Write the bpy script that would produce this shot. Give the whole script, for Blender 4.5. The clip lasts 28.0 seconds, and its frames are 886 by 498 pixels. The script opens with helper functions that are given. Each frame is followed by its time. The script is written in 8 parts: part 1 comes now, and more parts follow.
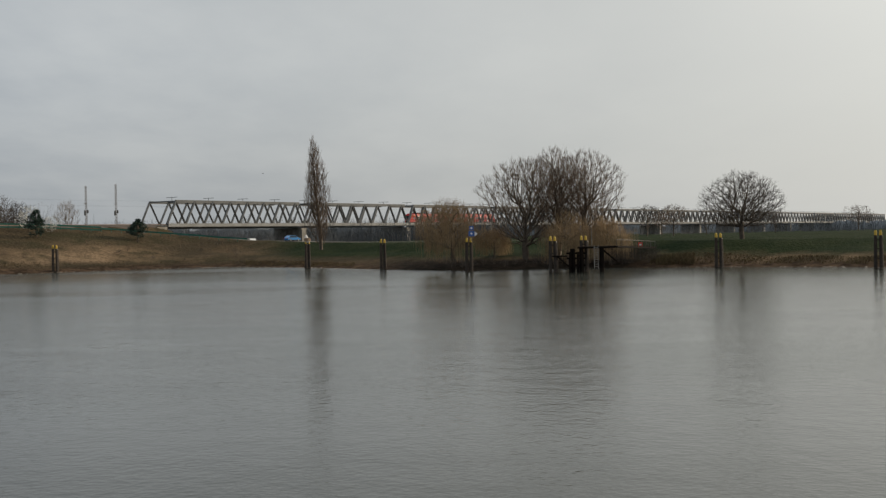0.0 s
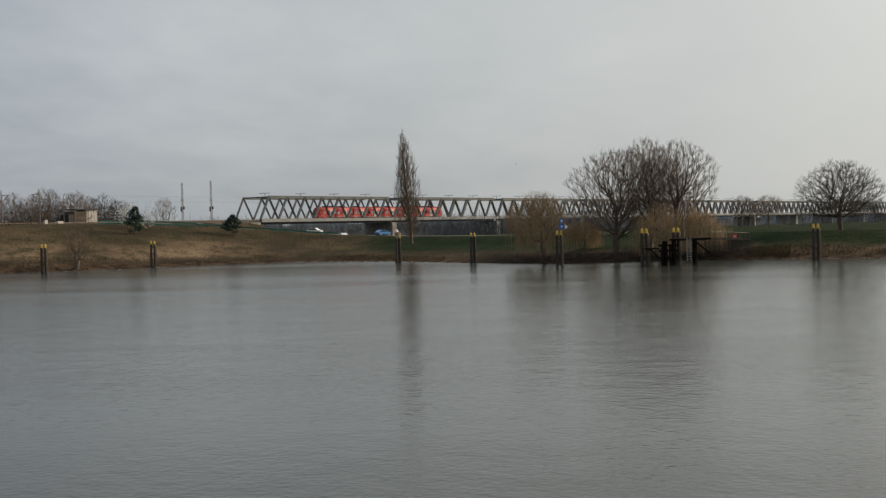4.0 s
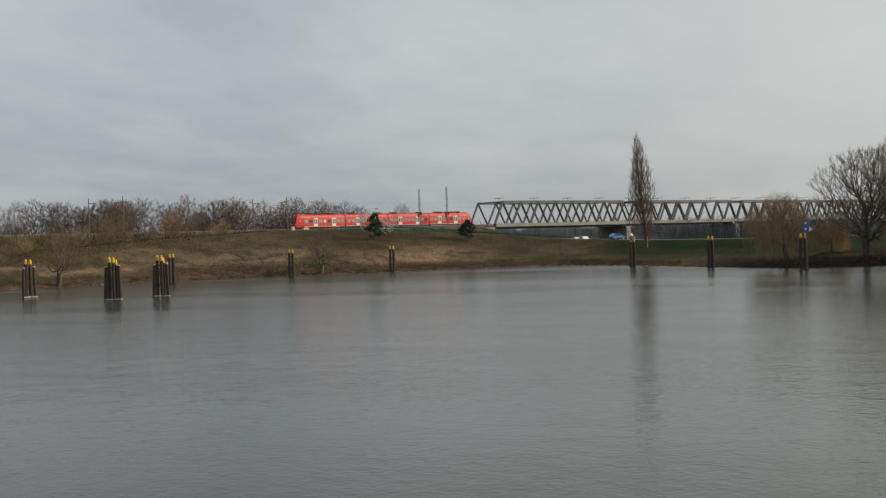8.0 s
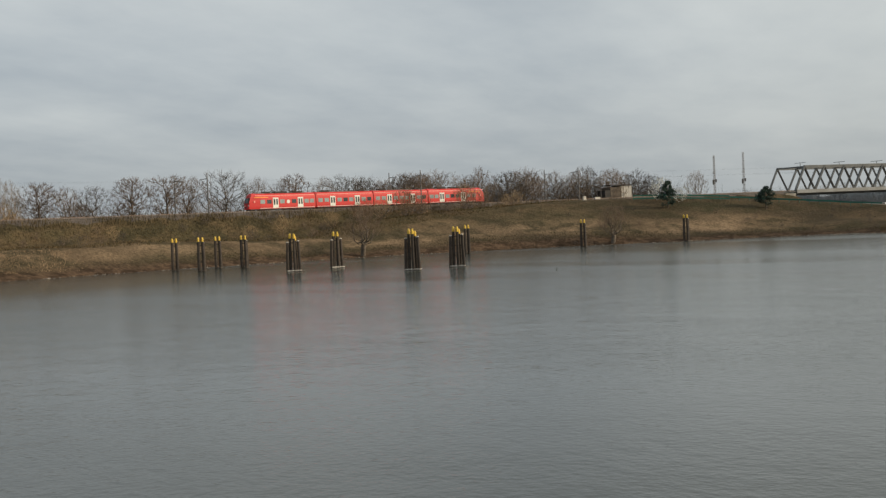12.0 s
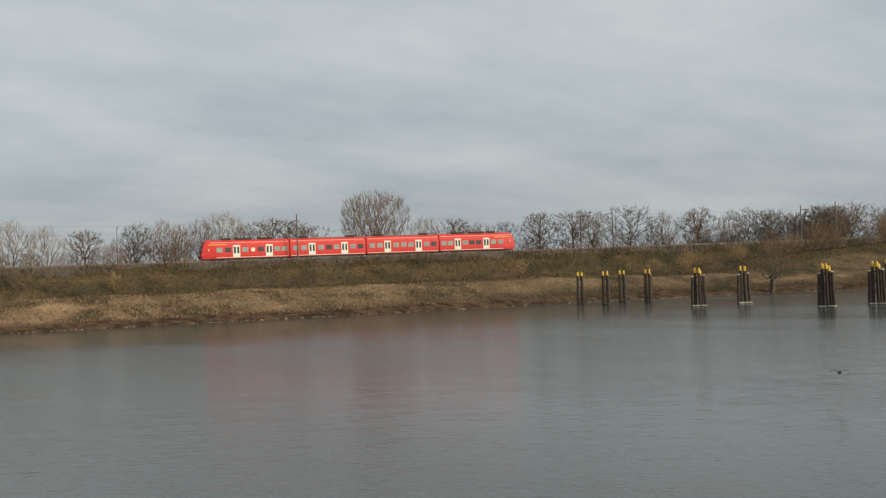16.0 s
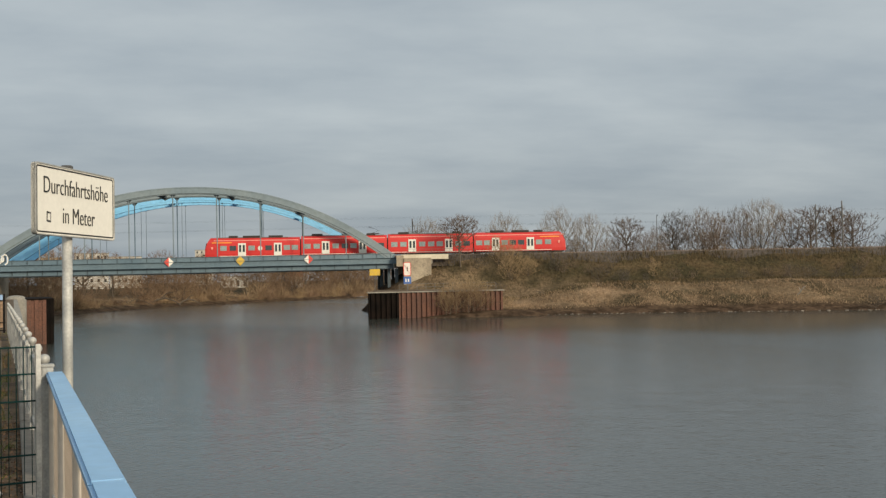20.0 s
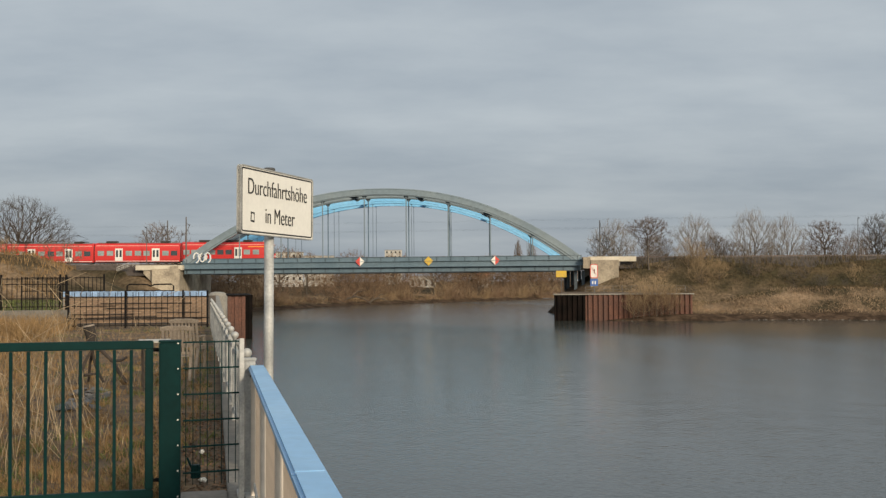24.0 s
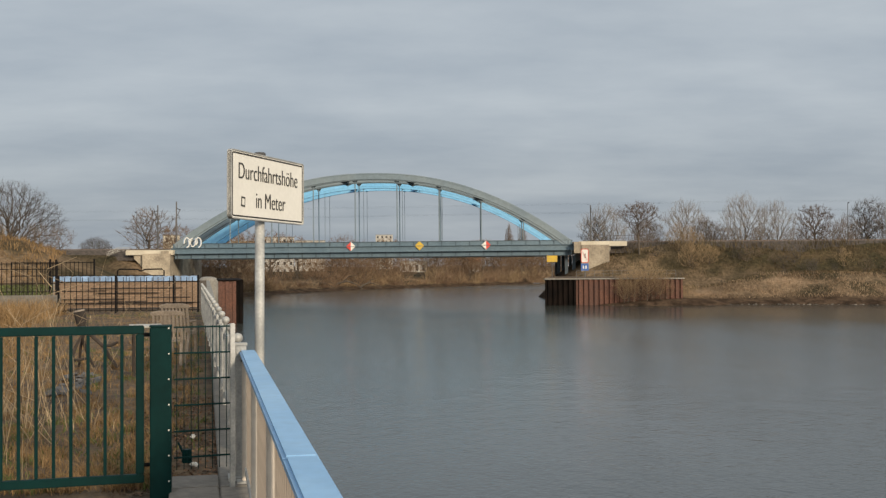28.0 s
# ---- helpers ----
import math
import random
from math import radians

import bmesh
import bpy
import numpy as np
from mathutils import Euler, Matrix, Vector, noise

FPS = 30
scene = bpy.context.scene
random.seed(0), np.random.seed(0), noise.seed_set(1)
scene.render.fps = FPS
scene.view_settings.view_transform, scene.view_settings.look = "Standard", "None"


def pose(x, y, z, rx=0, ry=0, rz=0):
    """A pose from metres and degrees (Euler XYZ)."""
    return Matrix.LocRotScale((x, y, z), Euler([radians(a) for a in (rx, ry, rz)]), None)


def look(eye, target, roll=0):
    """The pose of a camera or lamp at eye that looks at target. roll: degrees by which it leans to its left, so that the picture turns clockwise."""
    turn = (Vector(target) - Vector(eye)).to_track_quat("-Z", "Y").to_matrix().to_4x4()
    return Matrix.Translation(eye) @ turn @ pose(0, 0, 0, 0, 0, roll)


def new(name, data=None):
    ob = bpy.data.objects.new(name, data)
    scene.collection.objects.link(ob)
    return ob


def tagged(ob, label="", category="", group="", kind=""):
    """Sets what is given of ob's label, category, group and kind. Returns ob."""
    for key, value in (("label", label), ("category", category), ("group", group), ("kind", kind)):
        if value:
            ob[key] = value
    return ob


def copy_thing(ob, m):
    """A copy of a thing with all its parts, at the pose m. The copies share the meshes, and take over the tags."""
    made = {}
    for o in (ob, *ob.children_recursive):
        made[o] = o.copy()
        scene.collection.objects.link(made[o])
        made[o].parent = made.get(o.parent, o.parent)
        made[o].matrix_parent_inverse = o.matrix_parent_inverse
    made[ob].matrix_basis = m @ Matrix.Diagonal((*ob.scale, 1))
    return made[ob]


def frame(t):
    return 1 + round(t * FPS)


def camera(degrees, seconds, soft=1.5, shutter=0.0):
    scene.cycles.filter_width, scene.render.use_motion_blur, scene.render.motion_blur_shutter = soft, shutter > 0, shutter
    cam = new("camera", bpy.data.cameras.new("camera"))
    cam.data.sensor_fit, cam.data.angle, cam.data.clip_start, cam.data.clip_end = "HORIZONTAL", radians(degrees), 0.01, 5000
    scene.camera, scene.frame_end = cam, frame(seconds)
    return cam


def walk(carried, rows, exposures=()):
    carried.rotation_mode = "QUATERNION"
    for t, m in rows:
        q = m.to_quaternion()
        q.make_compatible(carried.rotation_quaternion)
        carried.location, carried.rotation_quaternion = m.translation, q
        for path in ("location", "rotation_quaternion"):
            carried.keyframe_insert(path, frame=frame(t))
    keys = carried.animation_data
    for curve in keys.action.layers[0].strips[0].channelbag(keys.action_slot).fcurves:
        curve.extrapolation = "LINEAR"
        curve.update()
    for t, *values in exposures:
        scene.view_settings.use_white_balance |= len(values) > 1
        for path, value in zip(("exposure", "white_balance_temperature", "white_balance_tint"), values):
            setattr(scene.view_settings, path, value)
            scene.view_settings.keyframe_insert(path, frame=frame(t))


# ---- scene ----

EYE = 6.2  # height of the eye over the water

# ---- camera and its walk ----
cam = camera(43.07, 28.0, soft=1.35)
TURNS = [  # seconds, pitch, lean, heading
    (0.0, -0.71, 1.12, -0.00),
    (0.5, -0.83, 1.14, 0.11),
    (1.0, -1.01, 1.24, 0.34),
    (1.5, -0.91, 1.26, 0.91),
    (2.0, -0.88, 1.33, 1.31),
    (2.5, -1.01, 1.34, 1.64),
    (4.5, -0.89, 1.71, 5.91),
    (5.0, -0.85, 1.88, 7.23),
    (5.5, -0.77, 2.03, 8.65),
    (6.0, -0.67, 1.97, 10.42),
    (6.5, -0.61, 1.98, 12.19),
    (7.0, -0.54, 1.88, 13.85),
    (7.5, -0.42, 1.87, 15.15),
    (8.0, -0.36, 1.91, 16.46),
    (8.5, -0.33, 1.70, 17.54),
    (9.0, -0.41, 1.70, 18.98),
    (9.5, -0.52, 1.71, 20.48),
    (10.0, -0.69, 1.78, 22.32),
    (10.5, -0.91, 1.76, 24.45),
    (11.0, -1.13, 1.69, 26.62),
    (11.5, -1.33, 2.26, 28.87),
    (13.5, -0.17, 2.29, 38.91),
    (14.0, 0.45, 2.31, 41.47),
    (14.5, 0.97, 2.61, 44.20),
    (15.0, 1.05, 2.72, 46.96),
    (15.5, 1.07, 2.70, 49.49),
    (16.0, 1.31, 2.34, 51.70),
    (16.5, 1.57, 2.36, 53.91),
    (17.0, 1.47, 2.69, 57.76),
    (17.5, 1.58, 2.67, 61.70),
    (18.0, 1.59, 2.44, 64.77),
    (18.5, 1.52, 2.15, 67.89),
    (19.0, 1.69, 1.91, 71.48),
    (19.5, 1.56, 1.53, 74.73),
    (20.0, 1.47, 1.00, 78.64),
    (20.5, 1.33, 0.86, 82.68),
    (21.0, 1.32, 0.52, 85.39),
    (21.5, 1.25, 0.54, 87.29),
    (22.0, 1.07, 0.48, 87.95),
    (22.5, 1.17, 0.30, 88.09),
    (24.5, 1.69, 0.24, 88.10),
    (25.0, 1.49, 0.36, 88.02),
    (25.5, 1.27, 0.29, 87.98),
    (26.0, 1.29, 0.16, 87.84),
    (26.5, 1.22, 0.36, 87.89),
    (27.0, 1.00, 0.34, 87.93),
    (27.5, 0.91, 0.40, 88.01),
    (28.0, 0.86, 0.25, 87.65),
]
LEAN = [(18.5, 0.08), (19.0, 0.075), (19.5, 0.06), (20.0, 0.033), (20.5, 0.018), (21.0, 0.013), (21.5, 0.005), (22.0, 0.0)]  # seconds, how far the eye sways towards the water


def sway(t):
    return float(np.interp(t, [k for k, _ in LEAN], [v for _, v in LEAN]))


walk(cam, [(t, pose(-0.167 * sway(t), 0.986 * sway(t), EYE, 90 + p, r, y)) for t, p, r, y in TURNS],
     exposures=[(0.0, -0.19, 6480, 9), (5.0, -0.18, 6420, 9), (9.0, -0.1, 6480, 8), (11.5, -0.03, 6500, 7), (13.5, 0.03, 6550, 6), (18.0, -0.09, 6400, 6), (21.0, -0.17, 6270, 5), (24.0, -0.16, 6230, 7), (28.0, -0.15, 6200, 8)])

# ---- world and sun ----
SUN_AZ, SUN_EL = -62.0, 20.0  # heading counted to the left of the first view


def build_world():
    w = bpy.data.worlds.new("overcast_sky")
    scene.world = w
    w.use_nodes = True
    n, l = w.node_tree.nodes, w.node_tree.links
    n.clear()
    out = n.new("ShaderNodeOutputWorld")
    bg = n.new("ShaderNodeBackground")
    sky = n.new("ShaderNodeTexSky")
    sky.sky_type = "NISHITA"
    sky.sun_disc = False
    sky.sun_elevation = radians(SUN_EL)
    sky.sun_rotation = radians(-SUN_AZ)
    sky.dust_density = 3.0
    co = n.new("ShaderNodeTexCoord")
    sep = n.new("ShaderNodeSeparateXYZ")
    l.new(co.outputs["Generated"], sep.inputs[0])

    def math_node(op, a, b):
        m = n.new("ShaderNodeMath")
        m.operation = op
        for i, v in enumerate((a, b)):
            if isinstance(v, (int, float)):
                m.inputs[i].default_value = v
            else:
                l.new(v, m.inputs[i])
        return m.outputs[0]

    # the cloud sheet is flat overhead: sample it on a plane so that it draws together towards the horizon
    zz = math_node("ADD", math_node("MAXIMUM", sep.outputs[2], 0.0), 0.16)
    comb = n.new("ShaderNodeCombineXYZ")
    l.new(math_node("MULTIPLY", math_node("DIVIDE", sep.outputs[0], zz), 1.6), comb.inputs[0])
    l.new(math_node("DIVIDE", sep.outputs[1], zz), comb.inputs[1])
    noise_a = n.new("ShaderNodeTexNoise")
    noise_a.inputs["Scale"].default_value = 0.9
    noise_a.inputs["Detail"].default_value = 6
    noise_a.inputs["Roughness"].default_value = 0.55
    l.new(comb.outputs[0], noise_a.inputs["Vector"])
    ramp = n.new("ShaderNodeValToRGB")
    ramp.color_ramp.elements[0].position, ramp.color_ramp.elements[1].position = 0.36, 0.66
    ramp.color_ramp.elements[0].color = (0.437, 0.478, 0.525, 1)
    ramp.color_ramp.elements[1].color = (0.59, 0.62, 0.645, 1)
    l.new(noise_a.outputs["Fac"], ramp.inputs[0])
    # warmer and brighter towards the veiled sun
    dot = n.new("ShaderNodeVectorMath")
    dot.operation = "DOT_PRODUCT"
    l.new(co.outputs["Generated"], dot.inputs[0])
    dot.inputs[1].default_value = (-math.sin(radians(SUN_AZ)), math.cos(radians(SUN_AZ)), 0.25)
    mr = n.new("ShaderNodeMapRange")
    mr.inputs["From Min"].default_value, mr.inputs["From Max"].default_value = -0.05, 0.95
    mr.interpolation_type = "SMOOTHSTEP"
    l.new(dot.outputs["Value"], mr.inputs["Value"])
    warm = n.new("ShaderNodeMix")
    warm.data_type = "RGBA"
    l.new(mr.outputs[0], warm.inputs[0])
    l.new(ramp.outputs[0], warm.inputs[6])
    warm.inputs[7].default_value = (0.735, 0.735, 0.70, 1)
    high = n.new("ShaderNodeVectorMath")
    high.operation = "DOT_PRODUCT"
    l.new(co.outputs["Generated"], high.inputs[0])
    high.inputs[1].default_value = (-math.sin(radians(SUN_AZ)) * 0.643, math.cos(radians(SUN_AZ)) * 0.643, 0.766)
    glow = n.new("ShaderNodeMapRange")
    glow.interpolation_type = "SMOOTHSTEP"
    glow.inputs["From Min"].default_value, glow.inputs["From Max"].default_value = 0.48, 1.0
    glow.inputs["To Max"].default_value = 0.60
    l.new(high.outputs["Value"], glow.inputs["Value"])
    veil = n.new("ShaderNodeVectorMath")
    veil.operation = "SCALE"
    veil.inputs[0].default_value = (1.0, 0.97, 0.88)
    l.new(glow.outputs[0], veil.inputs["Scale"])
    bright = n.new("ShaderNodeVectorMath")
    l.new(warm.outputs[2], bright.inputs[0])
    l.new(veil.outputs[0], bright.inputs[1])
    low = n.new("ShaderNodeMapRange")
    low.interpolation_type = "SMOOTHSTEP"
    low.inputs["From Min"].default_value, low.inputs["From Max"].default_value = -0.02, 0.17
    low.inputs["To Min"].default_value, low.inputs["To Max"].default_value = 0.80, 1.0
    l.new(sep.outputs[2], low.inputs["Value"])
    near_sun = n.new("ShaderNodeMapRange")
    near_sun.interpolation_type = "SMOOTHSTEP"
    near_sun.inputs["From Min"].default_value, near_sun.inputs["From Max"].default_value = 0.35, 0.85
    l.new(dot.outputs["Value"], near_sun.inputs["Value"])
    dim = n.new("ShaderNodeMix")
    l.new(near_sun.outputs[0], dim.inputs[0])
    l.new(low.outputs[0], dim.inputs[2])
    dim.inputs[3].default_value = 1.0
    dull = n.new("ShaderNodeVectorMath")
    dull.operation = "SCALE"
    l.new(bright.outputs[0], dull.inputs[0])
    l.new(dim.outputs[0], dull.inputs["Scale"])
    mixsky = n.new("ShaderNodeMix")
    mixsky.data_type = "RGBA"
    mixsky.inputs[0].default_value = 0.93
    scale = n.new("ShaderNodeVectorMath")
    scale.operation = "SCALE"
    scale.inputs["Scale"].default_value = 0.10
    l.new(sky.outputs[0], scale.inputs[0])
    l.new(scale.outputs[0], mixsky.inputs[6])
    l.new(dull.outputs[0], mixsky.inputs[7])
    l.new(mixsky.outputs[2], bg.inputs[0])
    bg.inputs[1].default_value = 1.0
    l.new(bg.outputs[0], out.inputs[0])


def build_sun():
    lamp = bpy.data.lights.new("sun", "SUN")
    lamp.energy, lamp.angle, lamp.color = 3.8, radians(10), (1.0, 0.82, 0.60)
    ob = new("sun", lamp)
    d = Vector((-math.sin(radians(SUN_AZ)) * math.cos(radians(SUN_EL)), math.cos(radians(SUN_AZ)) * math.cos(radians(SUN_EL)), math.sin(radians(SUN_EL))))
    ob.matrix_world = look(d * 100, (0, 0, 0))


build_world()
build_sun()


# ---- materials ----
def mat(name, base, rough=0.8, metal=0.0, vary=0.25, scale=1.0, bump=0.0, bscale=8.0, second=None, obrand=0.0, isle=0.0, spec=0.5, coat=0.0):
    """Two scales of variation on one base colour; second: a colour for patches of stain or wear."""
    m = bpy.data.materials.new(name)
    m.use_nodes = True
    n, l = m.node_tree.nodes, m.node_tree.links
    b = n["Principled BSDF"]
    b.inputs["Roughness"].default_value = rough
    b.inputs["Metallic"].default_value = metal
    b.inputs["Specular IOR Level"].default_value = spec
    b.inputs["Coat Weight"].default_value = coat
    co = n.new("ShaderNodeTexCoord")
    n1, n2 = n.new("ShaderNodeTexNoise"), n.new("ShaderNodeTexNoise")
    for k, s in ((n1, scale), (n2, scale * 9)):
        k.inputs["Scale"].default_value = s
        k.inputs["Detail"].default_value = 5
        l.new(co.outputs["Object"], k.inputs["Vector"])
    c2 = second or tuple(min(1, v * (1 + vary)) for v in base)
    mix = n.new("ShaderNodeMix")
    mix.data_type = "RGBA"
    mix.inputs[6].default_value = (*[v * (1 - vary * 0.6) for v in base], 1)
    mix.inputs[7].default_value = (*c2, 1)
    ramp = n.new("ShaderNodeMapRange")
    ramp.inputs["From Min"].default_value, ramp.inputs["From Max"].default_value = 0.35, 0.65
    l.new(n1.outputs["Fac"], ramp.inputs["Value"])
    l.new(ramp.outputs[0], mix.inputs[0])
    hsv = n.new("ShaderNodeHueSaturation")
    l.new(mix.outputs[2], hsv.inputs["Color"])
    val = n.new("ShaderNodeMapRange")
    val.inputs["From Min"].default_value, val.inputs["From Max"].default_value = 0.3, 0.7
    val.inputs["To Min"].default_value, val.inputs["To Max"].default_value = 1 - vary, 1 + vary
    l.new(n2.outputs["Fac"], val.inputs["Value"])
    last = val.outputs[0]
    if obrand or isle:
        src = n.new("ShaderNodeObjectInfo").outputs["Random"] if obrand else n.new("ShaderNodeNewGeometry").outputs["Random Per Island"]
        r = n.new("ShaderNodeMapRange")
        a = obrand or isle
        r.inputs["To Min"].default_value, r.inputs["To Max"].default_value = 1 - a, 1 + a
        l.new(src, r.inputs["Value"])
        mu = n.new("ShaderNodeMath")
        mu.operation = "MULTIPLY"
        l.new(last, mu.inputs[0])
        l.new(r.outputs[0], mu.inputs[1])
        last = mu.outputs[0]
    l.new(last, hsv.inputs["Value"])
    l.new(hsv.outputs[0], b.inputs["Base Color"])
    if bump:
        n3 = n.new("ShaderNodeTexNoise")
        n3.inputs["Scale"].default_value = bscale
        n3.inputs["Detail"].default_value = 6
        l.new(co.outputs["Object"], n3.inputs["Vector"])
        bp = n.new("ShaderNodeBump")
        bp.inputs["Strength"].default_value = bump
        bp.inputs["Distance"].default_value = 0.5 / bscale
        l.new(n3.outputs["Fac"], bp.inputs["Height"])
        l.new(bp.outputs[0], b.inputs["Normal"])
    return m


def water_material():
    m = bpy.data.materials.new("harbour_water")
    m.use_nodes = True
    n, l = m.node_tree.nodes, m.node_tree.links
    b = n["Principled BSDF"]
    b.inputs["Base Color"].default_value = (0.036, 0.040, 0.034, 1)
    b.inputs["IOR"].default_value = 1.333
    b.inputs["Specular IOR Level"].default_value = 0.6
    co = n.new("ShaderNodeTexCoord")
    # wind lanes: smoother and rougher water side by side
    mp = n.new("ShaderNodeMapping")
    mp.inputs["Rotation"].default_value = (0, 0, radians(30))
    mp.inputs["Scale"].default_value = (0.012, 0.05, 1.0)
    l.new(co.outputs["Object"], mp.inputs["Vector"])
    lane = n.new("ShaderNodeTexNoise")
    lane.inputs["Scale"].default_value = 1.0
    lane.inputs["Detail"].default_value = 4
    l.new(mp.outputs[0], lane.inputs["Vector"])
    mr = n.new("ShaderNodeMapRange")
    mr.inputs["From Min"].default_value, mr.inputs["From Max"].default_value = 0.38, 0.64
    mr.inputs["To Min"].default_value, mr.inputs["To Max"].default_value = 0.7, 1.05
    l.new(lane.outputs["Fac"], mr.inputs["Value"])
    # open reach ruffled by the wind, sheltered water along the quay and in the inner basin
    sep = n.new("ShaderNodeSeparateXYZ")
    l.new(co.outputs["Object"], sep.inputs[0])
    reach = n.new("ShaderNodeMapRange")
    reach.interpolation_type = "SMOOTHSTEP"
    reach.inputs["From Min"].default_value, reach.inputs["From Max"].default_value = 20.0, 190.0
    reach.inputs["To Min"].default_value, reach.inputs["To Max"].default_value = 0.17, 0.13
    l.new(sep.outputs[1], reach.inputs["Value"])
    def sums(op, a, c):
        k = n.new("ShaderNodeMath")
        k.operation = op
        for i, v in enumerate((a, c)):
            if isinstance(v, (int, float)):
                k.inputs[i].default_value = v
            else:
                l.new(v, k.inputs[i])
        return k.outputs[0]

    def beyond(x0, y0, nx, ny, soft, wander):
        """How far water lies on the n side of a line through x0, y0: 0 to 1, with a wavering edge."""
        d = sums("ADD", sums("MULTIPLY", sums("SUBTRACT", sep.outputs[0], x0), nx), sums("MULTIPLY", sums("SUBTRACT", sep.outputs[1], y0), ny))
        d = sums("ADD", d, sums("MULTIPLY", sums("SUBTRACT", lane.outputs["Fac"], 0.5), wander))
        r = n.new("ShaderNodeMapRange")
        r.interpolation_type = "SMOOTHSTEP"
        r.inputs["From Min"].default_value, r.inputs["From Max"].default_value = -soft, soft
        l.new(d, r.inputs["Value"])
        return r.outputs[0]

    calm = sums("MULTIPLY", beyond(-93.0, 129.4, -0.96, 0.28, 14.0, 70.0), beyond(-120.7, 32.4, -0.612, 0.792, 11.0, 60.0))
    far_side = sums("MAXIMUM", beyond(0.0, 197.0, 0.0, 1.0, 5.0, 30.0), beyond(-60.0, 213.0, -0.613, 0.79, 5.0, 30.0))
    calm = sums("MULTIPLY", calm, sums("SUBTRACT", 1.0, far_side))
    # a smooth lane across the reach, and the lee of the dike
    lane_calm = sums("MULTIPLY", sums("MULTIPLY", beyond(-30.0, 178.0, -0.08, 0.997, 4.0, 30.0), sums("SUBTRACT", 1.0, far_side)), beyond(20.0, 0.0, -1.0, 0.0, 20.0, 0.0))
    lee = sums("MULTIPLY", beyond(29.4, 154.0, 0.5, 0.866, 3.0, 24.0), beyond(22.0, 0.0, 1.0, 0.0, 8.0, 30.0))
    calm = sums("MAXIMUM", sums("MAXIMUM", calm, sums("MULTIPLY", lane_calm, 0.75)), lee)
    # towards the bridge the ripples are finer and run together
    west = beyond(-40.0, 70.0, -0.85, 0.53, 38.0, 40.0)
    open_water = sums("MULTIPLY", sums("ADD", reach.outputs[0], sums("MULTIPLY", west, 0.075)), mr.outputs[0])
    rough = sums("ADD", sums("MULTIPLY", open_water, sums("SUBTRACT", 1.0, calm)), sums("MULTIPLY", calm, 0.15))
    l.new(rough, b.inputs["Roughness"])
    ruffle = sums("MULTIPLY", mr.outputs[0], sums("SUBTRACT", 1.0, sums("MULTIPLY", sums("MAXIMUM", calm, sums("MULTIPLY", west, 0.7)), 0.8)))
    last = None
    for sc, dist in ((0.33, 0.05), (1.3, 0.030), (3.4, 0.018), (7.0, 0.006)):
        mp = n.new("ShaderNodeMapping")
        mp.inputs["Rotation"].default_value = (0, 0, radians(35))
        mp.inputs["Scale"].default_value = (1.0, 1.2, 1.0)
        l.new(co.outputs["Object"], mp.inputs["Vector"])
        k = n.new("ShaderNodeTexNoise")
        k.inputs["Scale"].default_value = sc
        k.inputs["Detail"].default_value = 2
        l.new(mp.outputs[0], k.inputs["Vector"])
        bp = n.new("ShaderNodeBump")
        bp.inputs["Distance"].default_value = dist
        l.new(ruffle, bp.inputs["Strength"])
        l.new(k.outputs["Fac"], bp.inputs["Height"])
        if last:
            l.new(last, bp.inputs["Normal"])
        last = bp.outputs[0]
    l.new(last, b.inputs["Normal"])
    return m


